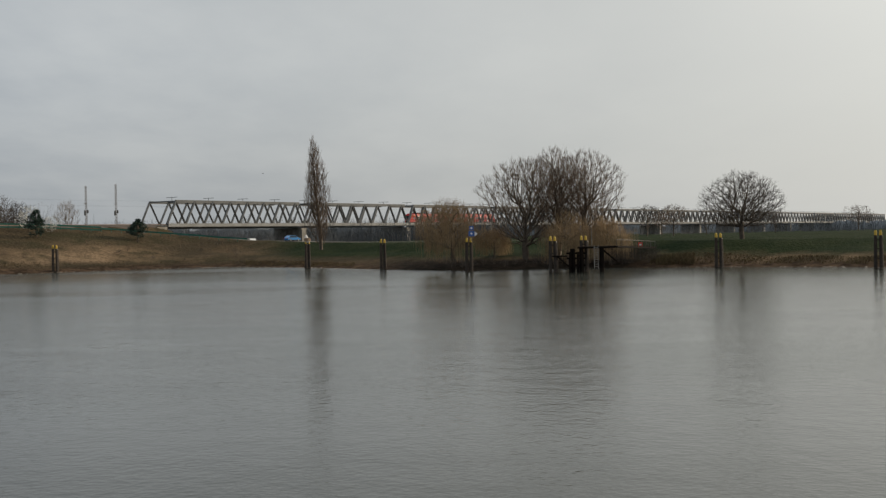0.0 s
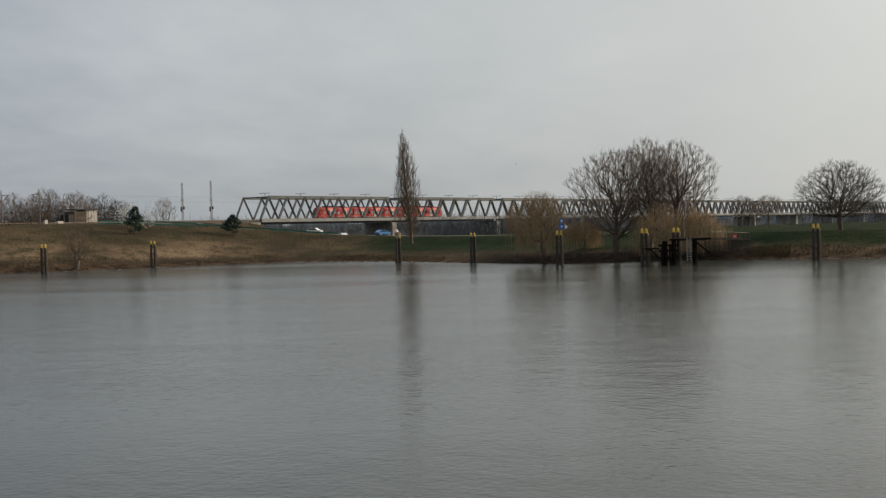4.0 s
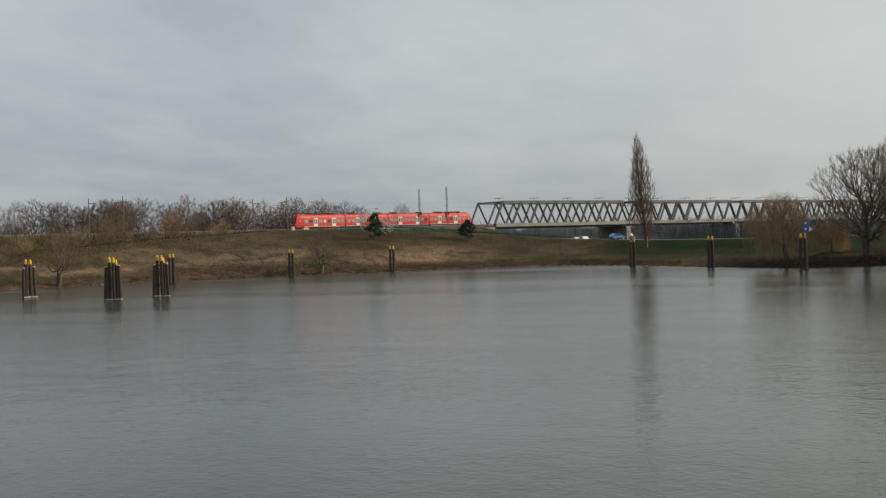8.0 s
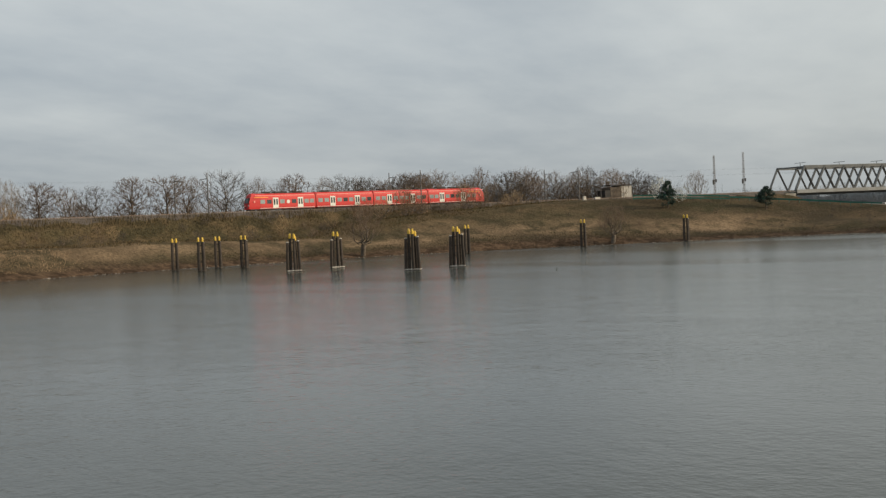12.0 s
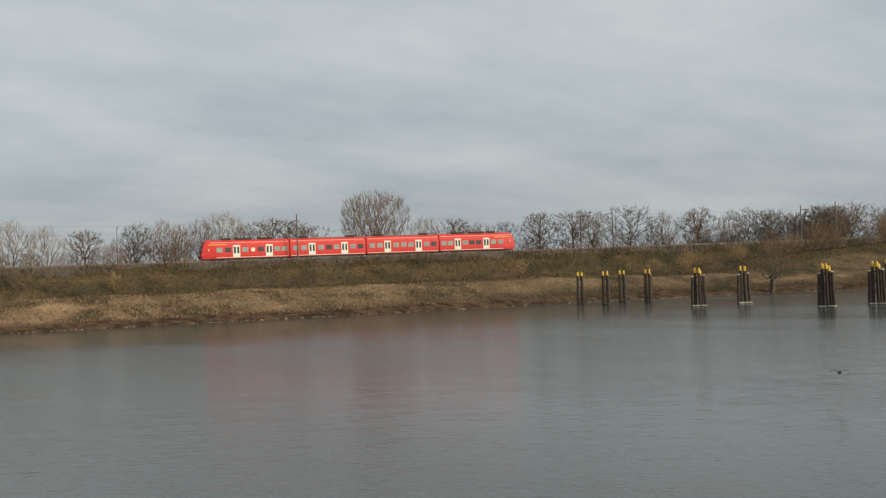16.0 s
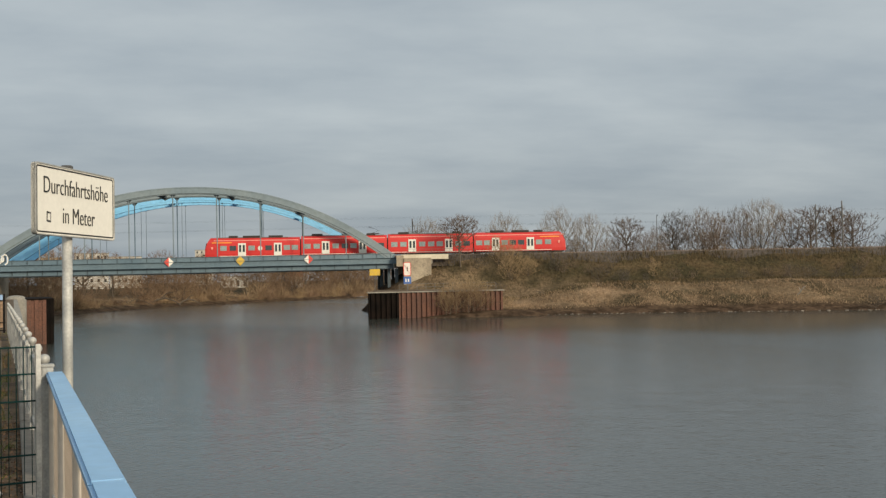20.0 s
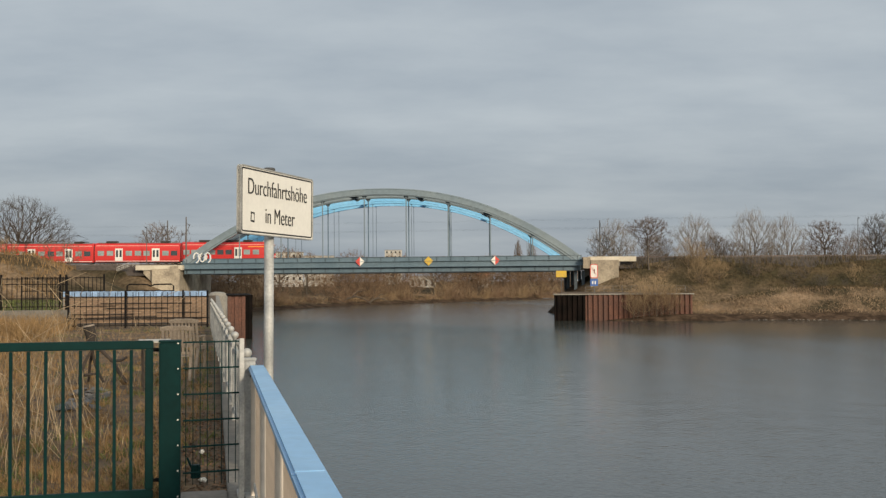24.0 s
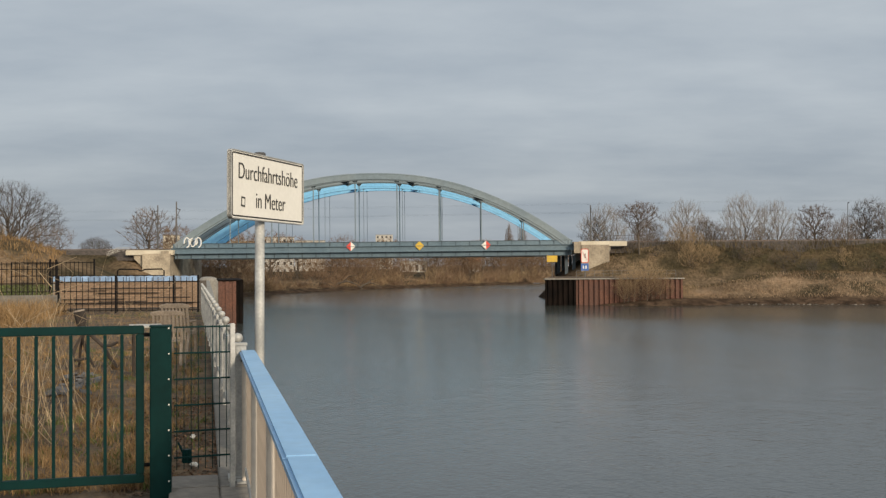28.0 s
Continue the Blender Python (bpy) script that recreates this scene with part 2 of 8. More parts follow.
def ground_material():
    """Dry winter grass, with green turf where the mesh attribute 'turf' says so and bare mud by the water's edge (attribute 'mud')."""
    m = bpy.data.materials.new("bank_ground")
    m.use_nodes = True
    n, l = m.node_tree.nodes, m.node_tree.links
    b = n["Principled BSDF"]
    b.inputs["Roughness"].default_value = 0.95
    b.inputs["Specular IOR Level"].default_value = 0.03
    co = n.new("ShaderNodeTexCoord")

    def noise_mix(scale, ca, cb, lo=0.38, hi=0.62, detail=6):
        k = n.new("ShaderNodeTexNoise")
        k.inputs["Scale"].default_value = scale
        k.inputs["Detail"].default_value = detail
        l.new(co.outputs["Object"], k.inputs["Vector"])
        r = n.new("ShaderNodeMapRange")
        r.inputs["From Min"].default_value, r.inputs["From Max"].default_value = lo, hi
        l.new(k.outputs["Fac"], r.inputs["Value"])
        return mixed(r.outputs[0], ca, cb)

    def mixed(fac, ca, cb):
        x = n.new("ShaderNodeMix")
        x.data_type = "RGBA"
        l.new(fac, x.inputs[0])
        for i, c in ((6, ca), (7, cb)):
            if isinstance(c, tuple):
                x.inputs[i].default_value = (*c, 1)
            else:
                l.new(c, x.inputs[i])
        return x.outputs[2]

    def attribute(name):
        a = n.new("ShaderNodeAttribute")
        a.attribute_name = name
        return a.outputs["Fac"]

    dry = noise_mix(0.06, (0.046, 0.036, 0.023), (0.086, 0.062, 0.038))
    k = n.new("ShaderNodeTexNoise")
    k.inputs["Scale"].default_value = 0.16
    k.inputs["Detail"].default_value = 3
    l.new(co.outputs["Object"], k.inputs["Vector"])
    r = n.new("ShaderNodeMapRange")
    r.inputs["From Min"].default_value, r.inputs["From Max"].default_value = 0.48, 0.62
    r.inputs["To Max"].default_value = 0.8
    l.new(k.outputs["Fac"], r.inputs["Value"])
    patches = r.outputs[0]
    dry = mixed(attribute("scrub"), dry, noise_mix(0.2, (0.112, 0.077, 0.043), (0.074, 0.06, 0.032)))
    dry = mixed(attribute("straw"), dry, noise_mix(0.12, (0.165, 0.115, 0.072), (0.30, 0.208, 0.130)))
    dry = mixed(patches, dry, (0.042, 0.036, 0.021))
    turf = noise_mix(0.15, (0.011, 0.020, 0.008), (0.019, 0.027, 0.011))
    col = mixed(attribute("turf"), dry, turf)
    mud = noise_mix(0.5, (0.036, 0.024, 0.016), (0.088, 0.058, 0.038))
    col = mixed(attribute("mud"), col, mud)
    # near-black ground on the bank under the landing trees
    col = mixed(attribute("dark_bank"), col, noise_mix(0.7, (0.010, 0.008, 0.006), (0.026, 0.019, 0.014)))
    k = n.new("ShaderNodeTexNoise")
    k.inputs["Scale"].default_value = 1.7
    k.inputs["Detail"].default_value = 8
    l.new(co.outputs["Object"], k.inputs["Vector"])
    r = n.new("ShaderNodeMapRange")
    r.inputs["From Min"].default_value, r.inputs["From Max"].default_value = 0.3, 0.7
    r.inputs["To Min"].default_value, r.inputs["To Max"].default_value = 0.65, 1.35
    l.new(k.outputs["Fac"], r.inputs["Value"])
    h = n.new("ShaderNodeHueSaturation")
    l.new(col, h.inputs["Color"])
    l.new(r.outputs[0], h.inputs["Value"])
    l.new(h.outputs[0], b.inputs["Base Color"])
    bp = n.new("ShaderNodeBump")
    bp.inputs["Strength"].default_value = 0.8
    bp.inputs["Distance"].default_value = 0.4
    l.new(k.outputs["Fac"], bp.inputs["Height"])
    l.new(bp.outputs[0], b.inputs["Normal"])
    return m


MAT = {
    "water": water_material(),
    "ground": ground_material(),
    "bark": mat("grey_brown_bark", (0.095, 0.075, 0.057), 0.95, vary=0.3, scale=1.5),
    "twig": mat("winter_twigs", (0.158, 0.115, 0.083), 0.95, vary=0.2, scale=0.4, spec=0.2),
    "blossom": mat("whitish_blossom", (0.55, 0.54, 0.50), 0.9, vary=0.3, scale=0.6, isle=0.6, spec=0.2),
    "slate": mat("blue_grey_slate", (0.075, 0.074, 0.076), 0.8, vary=0.3, scale=5, bump=0.3, bscale=14, obrand=0.5),
    "twig_red": mat("reddish_winter_twigs", (0.13, 0.092, 0.068), 0.95, vary=0.2, scale=0.4, spec=0.2),
    "twig_warm": mat("warm_grey_twigs", (0.185, 0.138, 0.105), 0.95, vary=0.2, scale=0.4, spec=0.2),
    "twig_brown": mat("warm_brown_scrub", (0.185, 0.123, 0.078), 0.95, vary=0.25, scale=0.15, spec=0.2),
    "twig_dark": mat("dark_winter_twigs", (0.088, 0.074, 0.063), 0.95, vary=0.2, scale=0.4, spec=0.2),
    "twig_ochre": mat("willow_twigs", (0.29, 0.205, 0.118), 0.9, vary=0.2, scale=0.4, spec=0.2),
    "twig_pale": mat("pale_poplar_twigs", (0.225, 0.182, 0.138), 0.9, vary=0.2, scale=0.4, spec=0.2),
    # the blue-grey of these two woods is distance haze put into the colour
    "twig_hazed": mat("hazed_woodland_twigs", (0.115, 0.122, 0.13), 0.95, vary=0.2, scale=0.02, spec=0.1),
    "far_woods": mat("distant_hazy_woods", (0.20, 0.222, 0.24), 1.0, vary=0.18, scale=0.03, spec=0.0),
    "needles": mat("pine_needles", (0.034, 0.054, 0.042), 0.9, vary=0.3, scale=0.8, spec=0.2),
    "grass_slope": mat("matted_winter_grass", (0.085, 0.063, 0.036), 0.95, vary=0.3, scale=0.12, second=(0.072, 0.06, 0.032), isle=0.22, spec=0.15),
    "grass_embankment": mat("embankment_winter_grass", (0.122, 0.087, 0.048), 0.95, vary=0.3, scale=0.12, second=(0.092, 0.074, 0.038), isle=0.2, spec=0.15),
    "straw": mat("dry_reed", (0.275, 0.193, 0.122), 0.9, vary=0.3, scale=0.12, isle=0.12, spec=0.2),
    "stalk": mat("dry_weed_stalk", (0.31, 0.235, 0.15), 0.9, vary=0.25, scale=0.6, isle=0.35, spec=0.2),
    "grass_green": mat("winter_green_grass", (0.085, 0.098, 0.032), 0.9, vary=0.3, scale=0.5, isle=0.35, spec=0.2),
    "grass_dry": mat("dry_grass", (0.215, 0.136, 0.064), 0.9, vary=0.3, scale=0.3, isle=0.35, spec=0.2),
    "pile": mat("tarred_timber_pile", (0.036, 0.027, 0.021), 0.9, vary=0.35, scale=1.5, bump=0.4, bscale=6, obrand=0.2),
    "yellow": mat("yellow_pile_paint", (0.72, 0.46, 0.03), 0.6, vary=0.2, scale=2, second=(0.5, 0.33, 0.06)),
    "white_worn": mat("weathered_white_paint", (0.55, 0.52, 0.47), 0.7, vary=0.2, scale=2, second=(0.36, 0.33, 0.29)),
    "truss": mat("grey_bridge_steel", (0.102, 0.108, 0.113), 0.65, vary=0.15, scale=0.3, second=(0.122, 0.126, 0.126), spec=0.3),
    # copy of the truss steel, darkened as the shade of the falling diagonals
    "truss_shade": mat("shaded_bridge_steel", (0.05, 0.05, 0.05), 0.7, vary=0.15, scale=0.3, spec=0.2),
    "truss_pale": mat("pale_bridge_fascia", (0.25, 0.255, 0.255), 0.7, vary=0.15, scale=0.3, second=(0.18, 0.18, 0.176)),
    "concrete": mat("grey_concrete", (0.30, 0.28, 0.25), 0.9, vary=0.15, scale=0.5, second=(0.2, 0.185, 0.16), bump=0.2),
    "stone": mat("sandy_abutment_stone", (0.50, 0.42, 0.31), 0.9, vary=0.2, scale=0.5, second=(0.26, 0.215, 0.16), bump=0.3),
    "cream": mat("cream_coping_concrete", (0.62, 0.56, 0.45), 0.85, vary=0.1, scale=0.4, second=(0.5, 0.44, 0.34)),
    "rust": mat("rusty_sheet_piling", (0.14, 0.058, 0.036), 0.8, vary=0.3, scale=0.6, second=(0.085, 0.04, 0.028), bump=0.3),
    "dark_rust": mat("tarred_sheet_piling", (0.006, 0.005, 0.0045), 0.9, vary=0.3, scale=0.6, second=(0.012, 0.008, 0.0065), spec=0.08),
    "arch_grey": mat("blue_grey_arch_paint", (0.165, 0.212, 0.245), 0.5, vary=0.1, scale=0.2, second=(0.195, 0.235, 0.255)),
    "arch_blue": mat("sky_blue_arch_paint", (0.19, 0.475, 0.75), 0.5, vary=0.08, scale=0.2, second=(0.23, 0.50, 0.75)),
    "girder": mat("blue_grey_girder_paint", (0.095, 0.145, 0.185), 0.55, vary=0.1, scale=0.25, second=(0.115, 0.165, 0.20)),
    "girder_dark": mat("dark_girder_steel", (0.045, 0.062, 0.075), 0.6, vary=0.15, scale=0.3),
    "train_red": mat("traffic_red_train_paint", (0.56, 0.03, 0.028), 0.5, vary=0.06, scale=0.3, second=(0.51, 0.032, 0.03), spec=0.35),
    "train_pale": mat("pale_red_roof_edge", (0.70, 0.27, 0.23), 0.45, vary=0.08, scale=0.3),
    "train_white": mat("train_door_white", (0.68, 0.66, 0.61), 0.4, vary=0.06, scale=0.5),
    "train_glass": mat("dark_train_glass", (0.035, 0.045, 0.05), 0.08, vary=0.1, scale=0.5, spec=0.8),
    # opaque panes; the sky's brightness behind them is put into the pale colour
    "train_glass_lit": mat("sky_bright_train_glass", (0.25, 0.29, 0.285), 0.12, vary=0.2, scale=0.8, spec=0.7),
    "train_dark": mat("underframe_grime", (0.03, 0.027, 0.025), 0.8, vary=0.2, scale=0.8),
    "roof_grey": mat("train_roof_equipment_grey", (0.16, 0.15, 0.145), 0.7, vary=0.2, scale=0.8),
    "orange": mat("orange_first_class_band", (0.80, 0.30, 0.04), 0.45, vary=0.05),
    "mast": mat("galvanised_mast", (0.12, 0.11, 0.103), 0.65, metal=0.2, vary=0.2, scale=1),
    "ballast": mat("track_ballast", (0.062, 0.049, 0.04), 0.95, vary=0.35, scale=1.5, bump=0.6, bscale=10),
    "rail_steel": mat("rail_steel", (0.16, 0.11, 0.085), 0.5, metal=0.6, vary=0.2),
    "sleeper": mat("concrete_sleeper", (0.27, 0.25, 0.22), 0.9, vary=0.2),
    "green_paint": mat("moss_green_gate_paint", (0.0015, 0.019, 0.0185), 0.55, vary=0.12, scale=2, second=(0.002, 0.024, 0.023), spec=0.1),
    "green_rail": mat("green_guard_rail", (0.012, 0.10, 0.075), 0.6, vary=0.15, scale=0.5),
    "rail_blue": mat("light_blue_handrail", (0.22, 0.405, 0.64), 0.45, vary=0.07, scale=1.5, second=(0.27, 0.455, 0.67), bump=0.05, bscale=20),
    "rail_white": mat("cream_white_baluster", (0.66, 0.59, 0.50), 0.55, vary=0.08, scale=2, second=(0.56, 0.49, 0.42)),
    # cream balusters, with the brown-grey of their shaded sides put into the paint
    "rail_shaded": mat("shaded_cream_baluster", (0.27, 0.225, 0.185), 0.6, vary=0.1, scale=2, second=(0.22, 0.185, 0.155)),
    "picket": mat("weathered_grey_green_fence", (0.30, 0.315, 0.30), 0.6, vary=0.12, scale=2, second=(0.36, 0.36, 0.33)),
    "zinc": mat("galvanised_steel", (0.335, 0.335, 0.325), 0.62, metal=0.2, vary=0.15, scale=6, second=(0.45, 0.44, 0.42), bump=0.05, bscale=40),
    "sign_white": mat("white_sign_face", (0.74, 0.71, 0.65), 0.4, vary=0.04, scale=3),
    "black": mat("black_lettering", (0.015, 0.013, 0.012), 0.5, vary=0.1),
    "aged_wood": mat("silvered_garden_wood", (0.20, 0.163, 0.128), 0.85, vary=0.25, scale=4, bump=0.3, bscale=20),
    "brick": mat("sandy_brown_brick", (0.225, 0.15, 0.098), 0.9, vary=0.25, scale=2, second=(0.30, 0.205, 0.135), obrand=0.2),
    "iron": mat("black_iron_fence", (0.007, 0.006, 0.006), 0.7, vary=0.2, spec=0.12),
    "blue_tile": mat("blue_wall_coping", (0.19, 0.28, 0.43), 0.65, vary=0.2, scale=3, obrand=0.2),
    "red_paint": mat("red_sign_paint", (0.60, 0.06, 0.04), 0.5, vary=0.08),
    "blue_paint": mat("blue_sign_paint", (0.05, 0.12, 0.36), 0.5, vary=0.08),
    "car_blue": mat("blue_car_paint", (0.05, 0.22, 0.50), 0.25, vary=0.04, coat=0.6),
    "car_white": mat("white_car_paint", (0.70, 0.70, 0.68), 0.25, vary=0.04, coat=0.6),
    "rubber": mat("black_rubber", (0.02, 0.02, 0.02), 0.8, vary=0.1),
    "plaster": mat("pale_building_plaster", (0.50, 0.475, 0.435), 0.9, vary=0.12, scale=0.3, second=(0.40, 0.375, 0.335)),
    "roof_red": mat("red_roof_tiles", (0.33, 0.10, 0.06), 0.85, vary=0.2, scale=0.5),
    "window_dark": mat("dark_window_glass", (0.03, 0.035, 0.04), 0.1, vary=0.1),
    "feather": mat("dark_feathers", (0.03, 0.027, 0.025), 0.8, vary=0.2),
    "quay": mat("quay_slab_concrete", (0.21, 0.19, 0.165), 0.9, vary=0.2, scale=1.5, second=(0.15, 0.135, 0.115), bump=0.3, bscale=12),
    "shore_stone": mat("pale_shore_stones", (0.155, 0.13, 0.105), 0.9, vary=0.3, scale=2, isle=0.6),
    "leaf": mat("dead_brown_leaves", (0.11, 0.062, 0.034), 0.9, vary=0.3, scale=3, isle=0.6, spec=0.2),
    "soil": mat("yard_soil", (0.056, 0.035, 0.019), 0.95, vary=0.4, scale=0.9, second=(0.125, 0.080, 0.040), bump=0.7, bscale=9),
}


# ---- mesh helpers ----
class Geo:
    """Gathers vertices and faces of one mesh."""

    def __init__(self):
        self.v, self.f = [], []

    def box(self, c, s, m=None):
        """A box of size s about c, turned by the matrix m about the origin if given."""
        b = len(self.v)
        for x in (-0.5, 0.5):
            for y in (-0.5, 0.5):
                for z in (-0.5, 0.5):
                    p = Vector((c[0] + x * s[0], c[1] + y * s[1], c[2] + z * s[2]))
                    self.v.append(m @ p if m else p)
        self.f += [tuple(b + i for i in q) for q in ((0, 1, 3, 2), (4, 6, 7, 5), (0, 4, 5, 1), (2, 3, 7, 6), (0, 2, 6, 4), (1, 5, 7, 3))]
        return self

    def prism(self, outline, y0, y1, m=None):
        """An outline in x, z pushed from y0 to y1."""
        b, k = len(self.v), len(outline)
        for y in (y0, y1):
            for x, z in outline:
                p = Vector((x, y, z))
                self.v.append(m @ p if m else p)
        self.f.append(tuple(b + i for i in range(k)))
        self.f.append(tuple(b + k + i for i in reversed(range(k))))
        for i in range(k):
            j = (i + 1) % k
            self.f.append((b + i, b + k + i, b + k + j, b + j))
        return self

    def tube(self, pts, radii, sides=6, caps=True):
        b = len(self.v)
        pts = [Vector(p) for p in pts]
        if isinstance(radii, (int, float)):
            radii = [radii] * len(pts)
        for i, p in enumerate(pts):
            d = (pts[min(i + 1, len(pts) - 1)] - pts[max(i - 1, 0)]).normalized()
            side = d.cross(Vector((0, 0, 1)) if abs(d.z) < 0.9 else Vector((1, 0, 0))).normalized()
            up = side.cross(d)
            for k in range(sides):
                a = 2 * math.pi * (k + 0.5) / sides
                self.v.append(p + (side * math.cos(a) + up * math.sin(a)) * radii[i])
        for i in range(len(pts) - 1):
            for k in range(sides):
                a, c = b + i * sides + k, b + i * sides + (k + 1) % sides
                self.f.append((a, c, c + sides, a + sides))
        if caps:
            self.f.append(tuple(b + k for k in reversed(range(sides))))
            self.f.append(tuple(b + (len(pts) - 1) * sides + k for k in range(sides)))
        return self

    def beam(self, p, q, w, h, up=(0, 0, 1)):
        """A square bar from p to q, w wide and h deep."""
        p, q = Vector(p), Vector(q)
        d = (q - p).normalized()
        s = d.cross(Vector(up)).normalized()
        u = s.cross(d)
        b = len(self.v)
        for e in (p, q):
            for i, j in ((-1, -1), (1, -1), (1, 1), (-1, 1)):
                self.v.append(e + s * (w / 2 * i) + u * (h / 2 * j))
        self.f += [tuple(b + i for i in k) for k in ((3, 2, 1, 0), (4, 5, 6, 7), (0, 1, 5, 4), (1, 2, 6, 5), (2, 3, 7, 6), (3, 0, 4, 7))]
        return self

    def mesh(self, name, material, smooth=False, bevel=0.0):
        me = bpy.data.meshes.new(name)
        me.from_pydata([tuple(v) for v in self.v], [], self.f)
        me.materials.append(material)
        if bevel:
            bm = bmesh.new()
            bm.from_mesh(me)
            bmesh.ops.bevel(bm, geom=bm.edges[:], offset=bevel, segments=2, affect="EDGES", clamp_overlap=True)
            bm.to_mesh(me)
            bm.free()
        if smooth:
            me.polygons.foreach_set("use_smooth", [True] * len(me.polygons))
        me.update()
        return me


def part(name, geo, material, parent=None, label="", at=None, **kw):
    """One mesh object under its thing or part."""
    me = geo.mesh(name, material, **kw) if isinstance(geo, Geo) else geo
    ob = new(name, me)
    if parent:
        ob.parent = parent
    if at is not None:
        ob.matrix_basis = at
    return tagged(ob, label) if label else ob


def thing(name, m, label, category, group="", kind=""):
    ob = new(name)
    ob.empty_display_size = 0.3
    ob.matrix_basis = m
    return tagged(ob, label, category, group, kind)


def P(az, d, z=0.0):
    """A point at a heading (degrees to the left of the first view) and a distance from the eye's foot."""
    return Vector((-d * math.sin(radians(az)), d * math.cos(radians(az)), z))


# ---- the railway's line ----
T_D, T_HEAD, T_K, T_S0 = 224.8, radians(166.7), 0.0014154, -255.0


def track(s, side=0.0):
    """The point s metres along the line (arc, straight before T_S0), and its heading; side: metres to the right of travel (away from the water is positive)."""
    r = 1 / T_K
    c = max(s, T_S0)
    t = Vector((-math.sin(T_HEAD), math.cos(T_HEAD), 0))
    n = Vector((-t.y, t.x, 0))
    p = P(60, T_D) + t * (r * math.sin(c * T_K)) + n * (r * (1 - math.cos(c * T_K)))
    d = t * math.cos(c * T_K) + n * math.sin(c * T_K)
    if s < T_S0:
        p += d * (s - T_S0)
    p.z = rail_z(s)
    return p + Vector((d.y, -d.x, 0)) * side, d


def rail_z(s):
    return EYE + 4.5 + 0.7 * min(1.0, max(0.0, -s / 254.0)) - float(np.interp(s, [60, 90, 116, 160, 200], [0.0, 0.15, 0.45, 1.02, 1.15]))


def along(s, side=0.0):
    """A pose on the line, x to the direction of travel, z up."""
    p, d = track(s, side)
    return pose(p.x, p.y, p.z, 0, 0, math.degrees(math.atan2(d.y, d.x)))


# ---- water and ground ----
K = EYE / 6.5
SHORE = [P(a, d * K) for a, d in (
    (-75, 330), (-55, 225), (-40, 195), (-21, 193), (-14.5, 201), (-10.7, 203), (-6, 204), (-1.3, 200), (3, 218), (7, 246), (10.9, 268), (15, 266), (19.2, 257),
    (24.3, 255), (29.7, 249), (35.3, 240), (39, 232), (44.8, 221), (50, 209), (57.6, 197.5), (63, 194), (68.8, 192), (74, 189.5), (76, 186.5), (77.6, 184), (79.0, 182))]
PIER_A, PIER_B = P(75.6, 180), P(82.45, 174.5)  # ends of the sheet-pile front by the arch bridge
QU = Vector((-math.sin(radians(99.6)), math.cos(radians(99.6)), 0))  # along the quay
QL = Vector((QU.y * -1, QU.x, 0))  # away from the water


def quay(a, b, z=0.0):
    """A point a metres along the quay from the eye, b metres in from the water."""
    return QU * a + QL * b + Vector((0, 0, z))


BASIN = SHORE + [PIER_A, PIER_B] + [P(a, d) for a, d in ((82.2, 203), (82.4, 240), (80, 330), (77, 460), (80, 700), (83, 620), (83.0, 381), (87.6, 329), (91.9, 298), (97.3, 243), (100.2, 215))]
BASIN += [quay(150, -1.0), quay(140, 1.5), quay(-500, 1.5), Vector((900, 250, 0))]


def basin_distance(x, y):
    """Distance from the water's edge, positive on land, for arrays x, y."""
    best = np.full(x.shape, 1e9)
    inside = np.zeros(x.shape, bool)
    for p, q in zip(BASIN, BASIN[1:] + BASIN[:1]):
        dx, dy = q.x - p.x, q.y - p.y
        t = np.clip(((x - p.x) * dx + (y - p.y) * dy) / (dx * dx + dy * dy + 1e-9), 0, 1)
        best = np.minimum(best, np.hypot(x - p.x - t * dx, y - p.y - t * dy))
        cross = (p.y > y) != (q.y > y)
        with np.errstate(divide="ignore", invalid="ignore"):
            xc = p.x + (y - p.y) / (q.y - p.y if abs(q.y - p.y) > 1e-9 else 1e-9) * dx
        inside ^= cross & (x < xc)
    return np.where(inside, -best, best)


def ridge(x, y, points, half, slope):
    """The height of a bank with a level crest along points (x, y, z), for arrays x, y."""
    out = np.full(x.shape, -50.0)
    for p, q in zip(points, points[1:]):
        dx, dy = q.x - p.x, q.y - p.y
        t = np.clip(((x - p.x) * dx + (y - p.y) * dy) / (dx * dx + dy * dy + 1e-9), 0, 1)
        d = np.hypot(x - p.x - t * dx, y - p.y - t * dy)
        out = np.maximum(out, p.z + t * (q.z - p.z) - np.maximum(0, d - half) / slope)
    return out


def lumps(x, y, size, seed=0.0):
    """A smooth roll of the land made of sines."""
    return (np.sin(x / size + seed) * np.cos(y / size * 1.3 + 2 * seed) + 0.6 * np.sin(x / size * 2.3 - y / size * 1.9 + seed)) / 1.6


FORMATION = 0.75  # top of the bank below the rails
LINE_EAST = [track(s, 2.0)[0] - Vector((0, 0, FORMATION)) for s in range(-258, 66, 12)] + [track(69.5, 2.0)[0] - Vector((0, 0, FORMATION))]
LINE_WEST = [track(s, 2.0)[0] - Vector((0, 0, FORMATION)) for s in range(167, 420, 20)]
DIKE = [P(36, 262, 7.2), P(31, 274, 9.0), P(25, 285, 10.3), P(20, 292, 10.0), P(16, 298, 8.6), P(12, 300, 6.9), P(9.6, 296, 5.7), P(6, 286, 4.9), P(2.4, 262, 4.7), P(-5, 232, 4.6), P(-13, 214, 4.35), P(-20, 216, 4.3), P(-35, 240, 4.3), P(-60, 330, 4.3)]
MOUND = [quay(128, 25, 9.1), quay(122, 45, 9.6), quay(115, 90, 9.6)]


